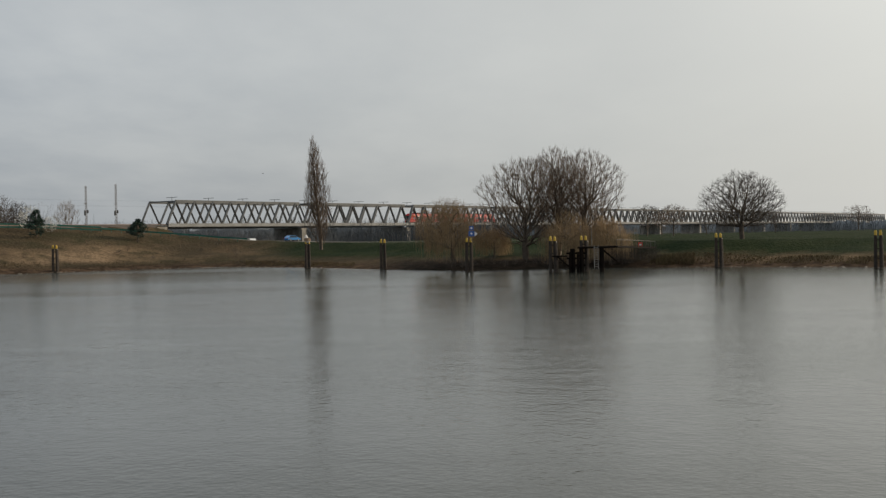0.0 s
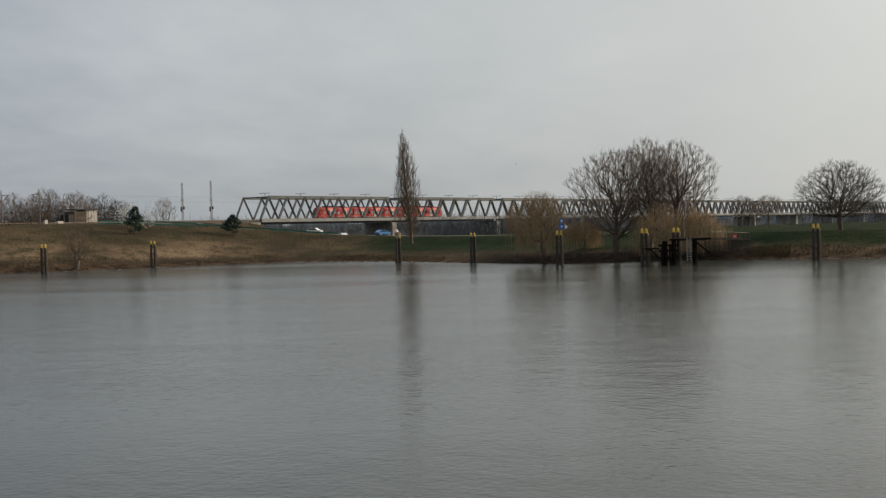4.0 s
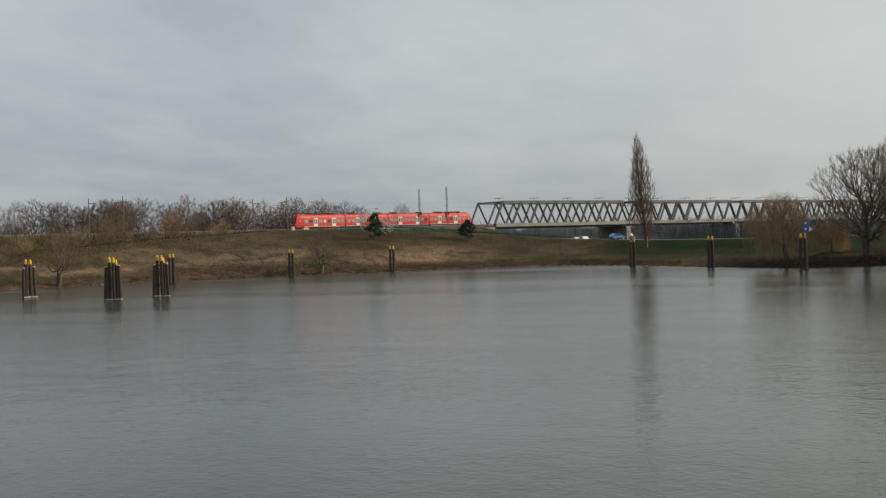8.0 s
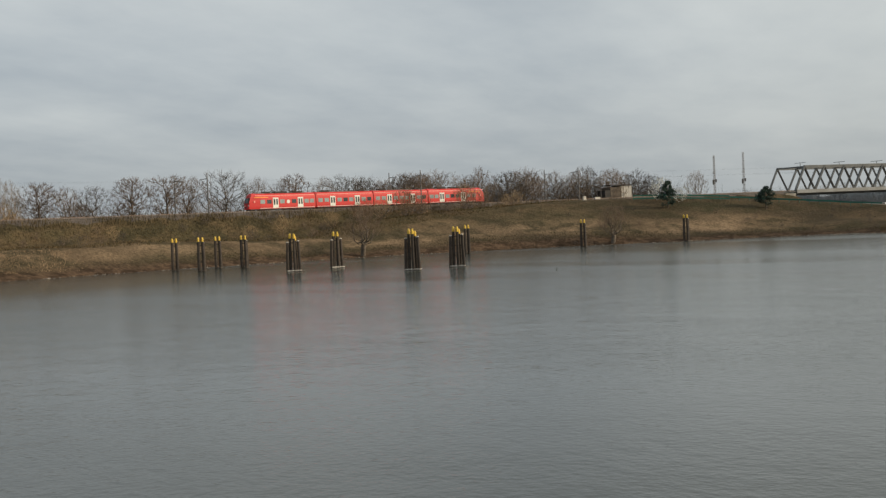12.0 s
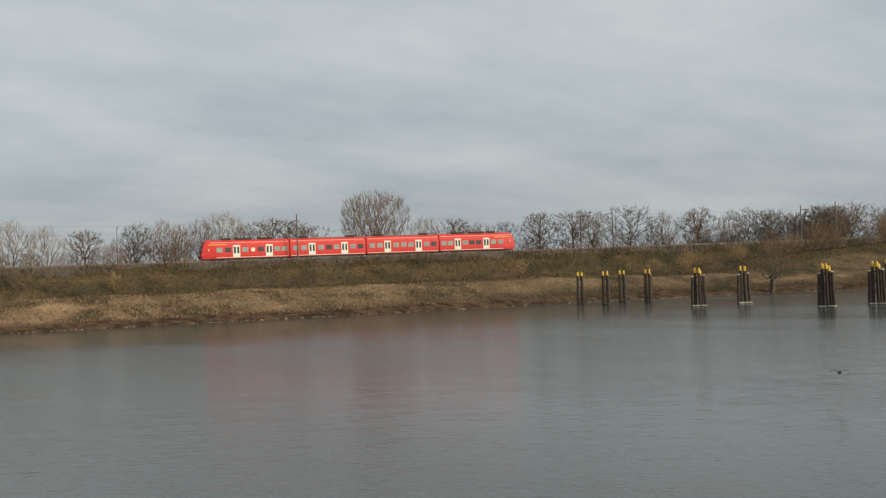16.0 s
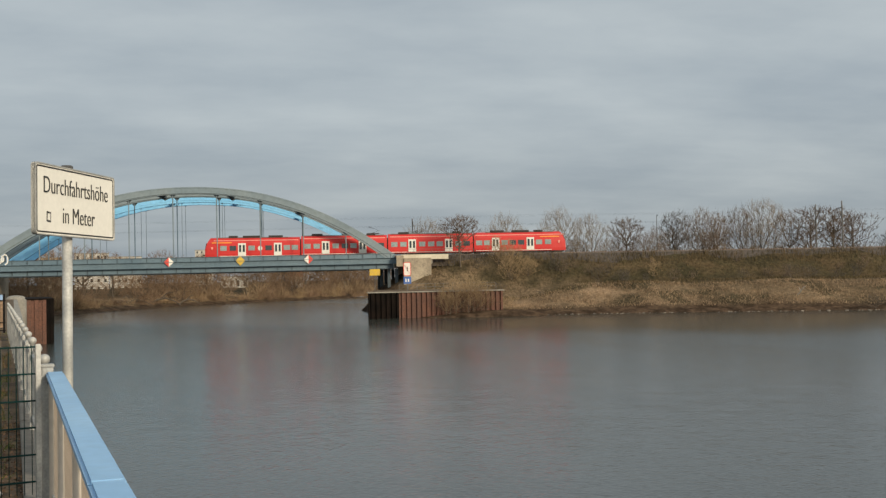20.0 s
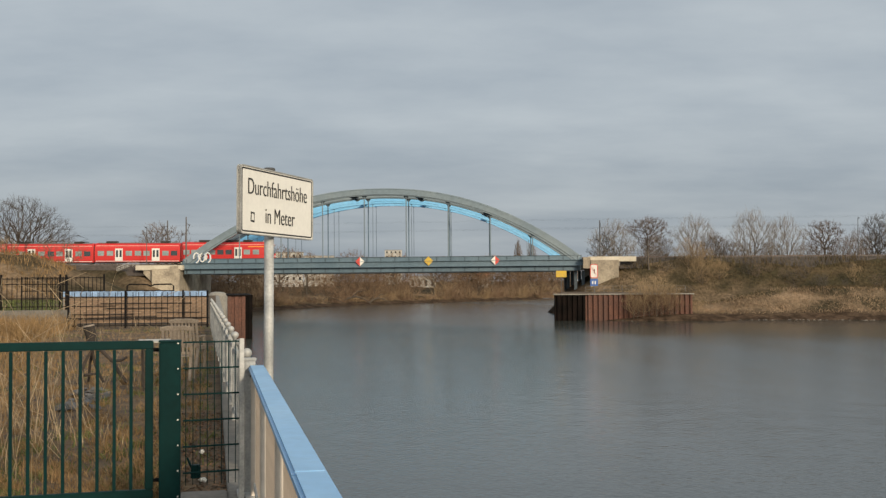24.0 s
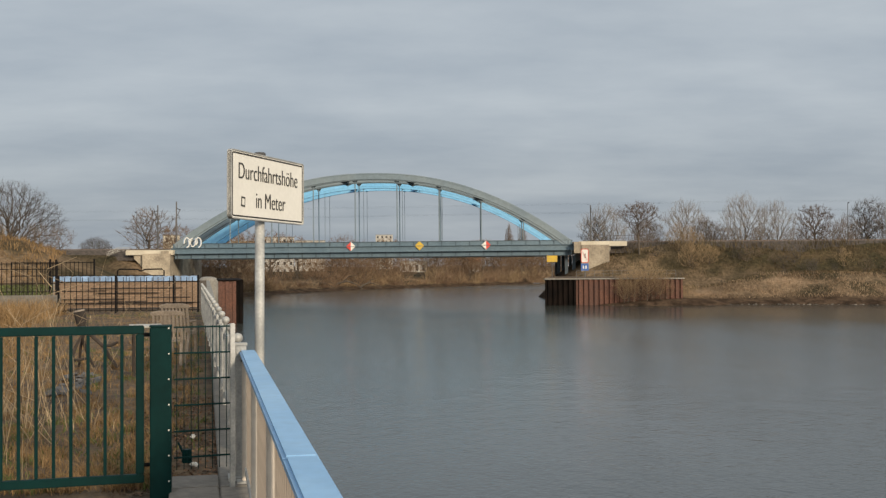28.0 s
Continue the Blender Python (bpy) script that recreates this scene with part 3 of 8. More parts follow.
def ground_height(x, y):
    d = basin_distance(x, y)
    shore = np.interp(d, [-14, -3, 0, 2.5, 7, 14, 30, 80], [-3.0, -0.9, -0.05, 0.55, 1.25, 2.3, 3.6, 4.2])
    # a steep reedy bank under the embankment
    heading = np.degrees(np.arctan2(-x, y))
    bank = np.interp(d, [-14, -3, 0, 1.5, 4, 9, 14, 18, 30, 80], [-3.0, -0.9, -0.05, 0.45, 1.2, 2.9, 4.5, 4.95, 5.2, 5.3])
    shore = shore + (bank - shore) * np.clip((heading - 30) / 14, 0, 1) * np.clip((74.5 - heading) / 3, 0, 1)
    shore = shore + np.where(d > 3, 0.25 * lumps(x, y, 5.0), 0.0)
    z = shore
    z = np.maximum(z, np.where(d > 0.5, ridge(x, y, LINE_EAST, 6.0, 1.55) + np.clip(d / 10, 0, 1) * 0.25 * lumps(x, y, 6.5, 1.0), -50))
    z = np.maximum(z, np.where(d > 0.5, ridge(x, y, DIKE, 4.0, 4.0) + 0.12 * lumps(x, y, 7.0, 2.0), -50))
    # the quay side: level yard, and the bank beyond the bridge
    a = x * QU.x + y * QU.y
    b = x * QL.x + y * QL.y
    z = np.where((b > 3) & (a < 165), 4.3, z)
    z = np.maximum(z, np.where((b > 6) & (a > 20), np.maximum(ridge(x, y, LINE_WEST, 6.0, 1.6), ridge(x, y, MOUND, 6, 2.6) + 0.3 * lumps(x, y, 4.0)), -50))
    # a spit of earth before the sheet piling
    z = np.maximum(z, ridge(x, y, [P(74.5, 179, 1.0), P(77, 177, 0.9), P(78.7, 175.6, 0.3)], 1.6, 2.0))
    return z


def build_ground():
    def axis(lo, hi, step):
        c = list(np.arange(lo, hi + 0.1, step))
        g, lo_, hi_ = step, lo, hi
        while hi_ < 4200:
            g *= 1.35
            lo_ -= g
            hi_ += g
            c = [lo_] + c + [hi_]
        return np.array(c)

    xs, ys = axis(-420, 160, 3.2), axis(-120, 420, 3.2)
    gx, gy = np.meshgrid(xs, ys, indexing="ij")
    gz = ground_height(gx, gy)
    me = bpy.data.meshes.new("ground")
    nx, ny = len(xs), len(ys)
    co = np.stack([gx, gy, gz], -1).reshape(-1, 3)
    idx = np.arange(nx * ny).reshape(nx, ny)
    quads = np.stack([idx[:-1, :-1], idx[1:, :-1], idx[1:, 1:], idx[:-1, 1:]], -1).reshape(-1, 4)
    me.vertices.add(len(co))
    me.vertices.foreach_set("co", co.ravel())
    me.loops.add(quads.size)
    me.loops.foreach_set("vertex_index", quads.ravel())
    me.polygons.add(len(quads))
    me.polygons.foreach_set("loop_start", np.arange(0, quads.size, 4))
    me.polygons.foreach_set("use_smooth", [True] * len(quads))
    me.update(calc_edges=True)
    d = basin_distance(gx, gy)
    heading = np.degrees(np.arctan2(-gx, gy))
    dist = np.hypot(gx, gy)
    north = (gx * QL.x + gy * QL.y) < 0
    turf = np.clip((9.5 - heading) / 2.0, 0, 1) * np.clip((d - 7) / 4, 0, 1) * (gy > 0) * np.clip((gz - 1.6) / 0.5, 0, 1)
    turf = np.maximum(turf, 0.32 * np.clip(lumps(gx, gy, 11.0, 3.0), 0, 1) * (dist < 420))
    straw = np.clip((d - 3) / 2, 0, 1) * np.clip((17 + 2 * lumps(gx, gy, 6.0, 1.5) - d) / 3.5, 0, 1) * north * np.clip((heading - 51) / 10, 0, 1) * np.clip(6.2 - gz, 0, 1) * (0.75 + 0.25 * lumps(gx, gy, 3.1, 0.4))
    straw = np.maximum(straw, (0.5 + 0.28 * lumps(gx, gy, 8.0, 0.9)) * np.clip((d - 6) / 3, 0, 1) * np.clip((22 + 4 * lumps(gx, gy, 9.0, 1.1) - d) / 6, 0, 1) * north * np.clip((heading - 10) / 6, 0, 1))
    straw = np.maximum(straw, 0.5 * np.clip(1 - np.abs(d - 9) / 7, 0, 1) * north * np.clip((1 - heading) / 5, 0, 1))
    straw = np.maximum(straw, 0.8 * (~north) * np.clip((gz - 4.4) / 0.6, 0, 1) * np.clip(0.55 + 0.6 * lumps(gx, gy, 7.0, 2.2), 0, 1))
    scrub = np.clip((gz - 4.2) / 1.2, 0, 1) * north * 0.7 * np.clip((heading - 19) / 15, 0, 1)
    mud = np.clip(1 - (d - 3.4) / 1.6, 0, 1)
    dark_bank = np.clip(1 - (d - 8) / 3, 0, 1) * np.clip((heading + 10.2) / 0.8, 0, 1) * np.clip((4 - heading) / 2, 0, 1)
    for name, arr in (("turf", turf), ("straw", straw), ("scrub", scrub), ("mud", mud), ("dark_bank", dark_bank)):
        at = me.attributes.new(name, "FLOAT", "POINT")
        at.data.foreach_set("value", np.ascontiguousarray(arr.ravel(), dtype=np.float32))
    me.materials.append(MAT["ground"])
    tagged(new("ground", me), "dry winter grass banks, dike and railway embankment", "ground", kind="structure")


def build_water():
    g = Geo()
    g.v = [Vector(c) for c in ((-900, -90, 0), (1500, -600, 0), (1500, 460, 0), (-900, 460, 0))]
    g.f = [(0, 1, 2, 3)]
    ob = part("water", g, MAT["water"])
    tagged(ob, "calm grey-brown harbour water with fine ripples", "water", kind="structure")


build_ground()
build_water()


# ---- railway track ----
def build_track():
    for name, lo, hi in (("ballast_bed", -258, 79), ("ballast_bed", 157, 400)):
        g = Geo()
        steps = list(range(lo, hi, 6)) + [hi]
        prof = [(-6.0, -FORMATION - 1.5), (-3.0, -0.22), (7.0, -0.22), (10.0, -FORMATION - 1.5)]
        for s in steps:
            for side, dz in prof:
                p, _ = track(s, side)
                g.v.append(p + Vector((0, 0, dz)))
        for i in range(len(steps) - 1):
            for k in range(3):
                a = i * 4 + k
                g.f.append((a, a + 1, a + 5, a + 4))
        tagged(part(name, g, MAT["ballast"]), "brown-grey ballast bed of a double railway track", "track bed", kind="structure")
    for side in (0.0, 4.0):
        for gauge in (-0.75, 0.75):
            g = Geo()
            pts = [track(s, side + gauge)[0] - Vector((0, 0, 0.09)) for s in range(-1100, 400, 10)]
            g.tube(pts, 0.085, 4)
            tagged(part("rail", g, MAT["rail_steel"]), "brown steel running rail on the embankment", "rail", "rails of the line", "structure")
        g = Geo()
        for i in range(0, 1090):
            s = -258 + i * 0.6
            if 79 < s < 157:
                continue
            p, d = track(s, side)
            n = Vector((d.y, -d.x, 0))
            g.beam(p - n * 1.3 - Vector((0, 0, 0.2)), p + n * 1.3 - Vector((0, 0, 0.2)), 0.26, 0.12)
        tagged(part("sleepers", g, MAT["sleeper"]), "grey concrete sleepers in the ballast", "sleepers", kind="stuff")


# ---- truss bridge over the river ----
def build_truss_bridge():
    root = thing("truss_bridge", along(-262), "long grey steel Warren truss railway bridge in many spans", "bridge")
    inv = root.matrix_basis.inverted()
    top, bot = EYE + 12.2, EYE + 5.0
    sides = (-4.0, 7.9)

    def at(s, side, z):
        p, _ = track(s, side)
        return inv @ Vector((p.x, p.y, z))

    panels = 8
    for k in range(15):
        s0 = -262 - k * panels * 8
        near_span = k < 3
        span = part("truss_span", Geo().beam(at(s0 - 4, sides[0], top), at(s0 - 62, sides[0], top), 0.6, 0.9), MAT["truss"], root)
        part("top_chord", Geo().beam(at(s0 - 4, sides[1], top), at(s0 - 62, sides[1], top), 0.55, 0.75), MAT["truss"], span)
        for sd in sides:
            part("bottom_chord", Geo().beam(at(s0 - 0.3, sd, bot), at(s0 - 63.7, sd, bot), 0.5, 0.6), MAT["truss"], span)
        off = -0.75
        part("fascia", Geo().beam(at(s0 - 0.2, sides[0] + off, EYE + 4.75), at(s0 - 63.8, sides[0] + off, EYE + 4.7), 0.25, 1.05), MAT["truss_pale"], span, "pale weathered deck edge")
        part("deck", Geo().beam(at(s0, 2, EYE + 4.35), at(s0 - 64, 2, EYE + 4.35), 11.2, 0.5), MAT["concrete"], span)
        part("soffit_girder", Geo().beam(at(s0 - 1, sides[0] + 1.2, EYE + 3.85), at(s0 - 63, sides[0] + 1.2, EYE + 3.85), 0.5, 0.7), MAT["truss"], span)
        joined = {"truss": Geo(), "truss_shade": Geo()}
        for sd in sides:
            for i in range(panels):
                a, b, c = s0 - i * 8, s0 - i * 8 - 4, s0 - i * 8 - 8
                # rising diagonals in the lit paint, falling ones with shade in the colour
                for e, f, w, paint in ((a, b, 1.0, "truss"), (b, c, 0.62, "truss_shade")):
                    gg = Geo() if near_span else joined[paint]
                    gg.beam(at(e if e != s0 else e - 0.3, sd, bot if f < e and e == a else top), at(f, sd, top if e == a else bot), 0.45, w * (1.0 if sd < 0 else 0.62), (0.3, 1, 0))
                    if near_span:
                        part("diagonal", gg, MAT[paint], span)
        for i in range(panels):
            gg = Geo() if near_span else joined["truss"]
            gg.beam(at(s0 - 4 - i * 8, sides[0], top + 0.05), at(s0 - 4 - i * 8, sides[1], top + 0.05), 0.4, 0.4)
            if near_span:
                part("top_strut", gg, MAT["truss"], span)
        if not near_span:
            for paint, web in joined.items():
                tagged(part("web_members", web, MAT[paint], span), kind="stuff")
        g = Geo()
        for i in range(0, 64, 2):
            g.beam(at(s0 - i, sides[0] + off, EYE + 5.1), at(s0 - i, sides[0] + off, EYE + 6.0), 0.05, 0.05)
        for z in (5.6, 6.05):
            g.beam(at(s0, sides[0] + off, EYE + z), at(s0 - 64, sides[0] + off, EYE + z), 0.06, 0.06)
        part("deck_railing", g, MAT["truss_pale"], span)
        for i in (1, 3, 5, 7):
            g = Geo()
            g.tube([at(s0 - i * 8, 2, top + 0.2), at(s0 - i * 8, 2, top + 1.6)], 0.09, 5)
            g.beam(at(s0 - i * 8, -0.4, top + 1.5), at(s0 - i * 8, 4.4, top + 1.5), 0.14, 0.14)
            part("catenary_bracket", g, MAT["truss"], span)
        if k:
            g = Geo()
            c, d = track(s0, 2)
            m = inv @ pose(c.x, c.y, 0, 0, 0, math.degrees(math.atan2(d.y, d.x)))
            g.prism([(-1.3, -2), (1.3, -2), (1.1, EYE + 2.9), (1.5, EYE + 3.0), (1.5, EYE + 3.5), (-1.5, EYE + 3.5), (-1.5, EYE + 3.0), (-1.1, EYE + 2.9)], -6.5, 6.5, m)
            part("pier", g, MAT["concrete"], root, "grey concrete river pier")
    # land abutment
    g = Geo()
    g.beam(at(-259.5, -5, EYE + 1.0), at(-259.5, 9, EYE + 1.0), 4.0, 6.4)
    part("abutment", g, MAT["concrete"], root)


# ---- arch bridge over the harbour mouth ----
ARCH_A, ARCH_B = track(81.0, -4.2)[0], track(155.0, -4.2)[0]
ARCH_SPAN = (ARCH_B - ARCH_A).length
ARCH_YAW = math.degrees(math.atan2(ARCH_B.y - ARCH_A.y, ARCH_B.x - ARCH_A.x))
DECK = EYE + 4.45


def arch_z(x):
    """Middle of the arch rib over the bridge's length."""
    u = 2 * x / ARCH_SPAN - 1
    return DECK - 1.0 + 13.22 * (1 - abs(u) ** 2.15)


def build_arch_bridge(off, ribs, girder, label, marks):
    """A tied-arch bridge for one track; off: how far its near arch stands behind the front one."""
    span, deck, width = ARCH_SPAN, DECK, 7.5
    root = thing("arch_bridge", pose(ARCH_A.x, ARCH_A.y, 0, 0, 0.3, ARCH_YAW) @ Matrix.Translation((0, -off, 0)), label, "bridge", "tied-arch bridges")
    steps = 48
    for y, mt, nm in ((0.0, ribs[0], "near_arch"), (-width, ribs[1], "far_arch")):
        g = Geo()
        for i in range(steps + 1):
            x = 0.6 + (span - 1.2) * i / steps
            u = 2 * x / span - 1
            slope = -13.22 * 2.15 * abs(u) ** 1.15 * math.copysign(1, u) * 2 / span
            nrm = Vector((-slope, 0, 1)).normalized()
            depth = 0.62 + 0.16 * abs(u)
            for sy in (-0.45, 0.45):
                for sz in (-depth - (0.0 if marks else 0.35), depth):
                    g.v.append(Vector((x, y + sy, arch_z(x))) + nrm * sz)
        for i in range(steps):
            k, j = i * 4, i * 4 + 4
            g.f += [(k, k + 1, j + 1, j), (k + 3, k + 2, j + 2, j + 3), (k + 1, k + 3, j + 3, j + 1), (k + 2, k, j, j + 2)]
        g.f += [(0, 2, 3, 1), (steps * 4, steps * 4 + 1, steps * 4 + 3, steps * 4 + 2)]
        arch = part(nm, g, MAT[mt], root)
        # two thin lines along the rib face, the lower darker on the grey bridge
        for dz in (-0.50, 0.50):
            g = Geo()
            for i in range(steps):
                x0, x1 = 0.6 + (span - 1.2) * i / steps, 0.6 + (span - 1.2) * (i + 1) / steps
                g.beam((x0, y + 0.47, arch_z(x0) + dz), (x1, y + 0.47, arch_z(x1) + dz), 0.06, 0.07)
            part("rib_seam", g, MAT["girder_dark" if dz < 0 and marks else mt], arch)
        for i in range(8):
            x = 8.9 + 7.73 * i
            # front hangers get the lighter paint, their sunlit tone put into the colour
            h = part("hanger", Geo().tube([(x, y, deck - 0.5), (x, y, arch_z(x) - 0.4)], 0.10 if marks else 0.045, 6), MAT["arch_grey" if y == 0.0 or not marks else girder], arch)
            z = arch_z(x)
            part("gusset", Geo().prism([(x - 0.55, z - 0.6), (x + 0.55, z - 0.6), (x + 0.14, z - 1.15), (x - 0.14, z - 1.15)], y - 0.06, y + 0.06), MAT["girder_dark" if marks else girder], h)
    for x in (17.2, 29.5, 41.9, 54.5):
        brace = part("wind_brace", Geo().beam((x, -0.4, arch_z(x) - 0.35), (x, -width + 0.4, arch_z(x) - 0.35), 0.55, 0.6), MAT["girder_dark" if marks else girder], root)
        for y in (-0.75, -width + 0.75):
            part("haunch", Geo().prism([(x - 1.0, arch_z(x) - 0.55), (x + 1.0, arch_z(x) - 0.55), (x, arch_z(x) - 1.05)], y - 0.2, y + 0.2), MAT["girder_dark" if marks else girder], brace)
    # deck edge in three tiers: parapet with posts, projecting tie girder, recessed plate girder with stiffeners
    for y, s in ((0.3, 1), (-width - 0.3, -1)):
        parapet = part("parapet", Geo().box((span / 2, y, deck - 0.22), (span, 0.12, 0.76)), MAT[girder], root)
        part("parapet_rail", Geo().box((span / 2, y + 0.05 * s, deck + 0.19), (span, 0.2, 0.08)), MAT["girder_dark"], parapet)
        for i in range(29):
            part("parapet_post", Geo().box((0.8 + (span - 1.6) * i / 28, y + 0.12 * s, deck - 0.22), (0.09, 0.16, 0.74)), MAT["girder_dark"], parapet)
        tie = part("tie_girder", Geo().box((span / 2, y + 0.12 * s, deck - 1.13), (span + 0.6, 0.55, 1.0)), MAT[girder], root)
        for z in (-0.62, -1.64):
            part("flange", Geo().box((span / 2, y + 0.24 * s, deck + z), (span + 0.6, 0.95, 0.07)), MAT[girder], tie)
        lower = part("lower_girder", Geo().box((span / 2, y - 0.2 * s, deck - 2.1), (span - 0.6, 0.35, 0.86)), MAT[girder], root)
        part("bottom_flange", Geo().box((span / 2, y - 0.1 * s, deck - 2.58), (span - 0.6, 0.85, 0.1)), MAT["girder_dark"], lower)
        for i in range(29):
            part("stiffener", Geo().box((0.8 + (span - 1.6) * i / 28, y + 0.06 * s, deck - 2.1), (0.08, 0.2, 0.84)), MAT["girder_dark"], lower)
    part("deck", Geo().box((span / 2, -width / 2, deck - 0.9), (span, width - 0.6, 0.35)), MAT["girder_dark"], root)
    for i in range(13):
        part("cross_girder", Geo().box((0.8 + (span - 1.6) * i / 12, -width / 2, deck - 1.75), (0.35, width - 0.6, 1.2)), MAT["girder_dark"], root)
    # steel bearing posts on the east pier
    for y in (0.0, -width):
        for x in (-0.3, 1.1):
            part("pier_post", Geo().box((x, y - 0.4, 6.1), (0.55, 0.7, 3.9)), MAT["girder_dark"], root)
    if not marks:
        return
    # clearance marks: two red and white diamonds and a yellow one
    for x, cols in ((15.8, ("sign_white", "red_paint")), (28.0, ("yellow", "yellow")), (40.6, ("red_paint", "sign_white"))):
        m = pose(x, 0.92, deck - 0.6)
        board = part("clearance_mark", Geo().prism([(-0.86, 0), (0, -0.86), (0, 0.86)], -0.03, 0.03, m), MAT[cols[1]], root, "diamond clearance board")
        part("board_half", Geo().prism([(0.86, 0), (0, 0.86), (0, -0.86)], -0.03, 0.03, m), MAT[cols[0]], board)
    # painted scrawl on the arch foot: plain strokes
    for x, r in ((70.9, 0.52), (69.8, 0.46), (68.75, 0.52), (70.3, 0.26), (69.25, 0.30)):
        for dx, paint, w in ((0.12, "blue_tile", 0.14), (0.0, "sign_white", 0.13)):
            g = Geo().tube([(x + dx + r * math.cos(0.7 + x * 3 + t / 10 * 6.28), 0.56 + (0.03 if dx == 0 else 0), deck + 0.30 + (0.75 - r) * 0.5 + r * 1.75 * math.sin(0.7 + x * 3 + t / 10 * 6.28)) for t in range(9)], w, 4)
            part("paint_scrawl", g, MAT[paint], root, "white spray-painted loop" if dx == 0 else "blue shadow of the painted loop")


def build_abutments():
    # right: stone seat with pale coping and a falling wing wall
    for s, sgn, nm in ((79.2, -1, "abutment_east"), (155.4, 1, "abutment_west")):
        p, d = track(s, -4.2)
        yaw = math.degrees(math.atan2(d.y, d.x))
        root = thing(nm, pose(p.x, p.y, 0, 0, 0, yaw), "sandy stone bridge abutment with pale coping and wing wall", "abutment", kind="structure")
        low = 0.0 if sgn < 0 else 1.25  # the west seat lies lower
        part("bearing_wall", Geo().box((sgn * 2.2, -12.5, 5.9 - low / 2), (5.0, 31.0, 8.0 - low)), MAT["stone"], root)
        part("end_wall", Geo().box((0.98 if sgn < 0 else 0.75, -12.5, 9.4 - low), (1.3, 30.6, 2.0)), MAT["stone"], root)
        part("coping", Geo().box((sgn * 3.6, 1.4, 10.1 - low), (8.6, 1.6, 0.9)), MAT["cream"], root, bevel=0.04)
        far = sgn * (5.0 if sgn < 0 else 6.5)
        g = Geo().prism([(sgn * 0.2, 9.65 - low), (sgn * 0.2, 4.3), (sgn * (1.5 if sgn < 0 else 3.0), 4.3), (far, 9.0 - low), (far, 9.65 - low)], 0.9, 1.9)
        # east wing wall takes a darker grey: the stone's shade, put into its colour
        part("wing_wall", g, MAT["concrete" if sgn < 0 else "stone"], root)
        if sgn < 0:
            g = Geo()
            for i in range(12):
                g.box((sgn * (0.5 + i * 1.1), 1.9, 11.05), (0.05, 0.05, 1.0))
            for z in (11.05, 11.55):
                g.box((sgn * 6.5, 1.9, z), (12.4, 0.05, 0.05))
            part("railing", g, MAT["mast"], root)


def build_sheet_piling():
    d = (PIER_B - PIER_A)
    length = d.length
    yaw = math.degrees(math.atan2(d.y, d.x))
    root = thing("sheet_pile_wall", pose(PIER_A.x, PIER_A.y, 0, 0, 0, yaw), "rusty steel sheet-pile front with concrete cap beside the bridge", "sheet piling", kind="structure")
    # local x from A to B, the water on the left (+y) side of travel
    top = 4.0
    n = int(length / 0.8)
    for i in range(n):
        x = i * length / n
        w = length / n
        dark = x > length - 5.6
        prof = [(x, 0.0), (x + 0.12 * w, 0.30), (x + 0.5 * w, 0.30), (x + 0.62 * w, 0.0), (x + w, 0.0), (x + w, -0.3), (x, -0.3)]
        g = Geo()
        for z in (-1.5, top):
            for px, py in prof:
                g.v.append(Vector((px, py, z)))
        k = len(prof)
        g.f = [tuple(range(k)), tuple(reversed(range(k, 2 * k)))] + [(j, (j + 1) % k, (j + 1) % k + k, j + k) for j in range(k)]
        part("sheet_pile", g, MAT["dark_rust"] if dark else MAT["rust"], root, "black pile, tar and painted shade" if dark else "")
    part("cap_beam", Geo().box((length / 2, 0.0, top + 0.08), (length + 0.4, 0.8, 0.18)), MAT["concrete"], root, bevel=0.03)
    # return wall towards the bridge, and the level behind
    inv = root.matrix_basis.inverted()
    back = inv @ P(82.1, 203)
    part("return_wall", Geo().beam((length - 0.2, -0.3, 1.25), (back.x - 0.2, back.y, 1.25), 0.4, 5.4), MAT["dark_rust"], root)
    apron_geo = Geo()
    for z in (0.2, top + 0.2):
        apron_geo.v += [Vector((0.2, -0.4, z)), Vector((length - 0.6, -0.4, z)), Vector((back.x - 0.5, back.y, z)), Vector((0.2, back.y, z))]
    apron_geo.f = [(3, 2, 1, 0), (4, 5, 6, 7), (0, 1, 5, 4), (1, 2, 6, 5), (2, 3, 7, 6), (3, 0, 4, 7)]
    part("apron", apron_geo, MAT["soil"], root)
    g = Geo()
    for i in range(12):
        g.box((1 + i * (length - 6) / 11, -0.35, top + 0.85), (0.05, 0.05, 1.05))
    for z in (0.85, 1.35):
        g.box((length / 2 - 2, -0.35, top + z), (length - 6, 0.04, 0.04))
    part("railing", g, MAT["mast"], root)


# ---- the train ----
CAR_GAP = 0.25
CARS = [(0.0, 17.6, "end"), (17.6, 16.15, "mid"), (33.75, 16.15, "mid"), (49.9, 17.6, "end")]  # start behind the nose, length


def car_section(z):
    """Half width of the body at a height over the rail."""
    return float(np.interp(z, [0.35, 0.9, 2.0, 2.9, 3.5, 3.8, 3.95], [1.36, 1.42, 1.42, 1.36, 1.16, 0.75, 0.0]))


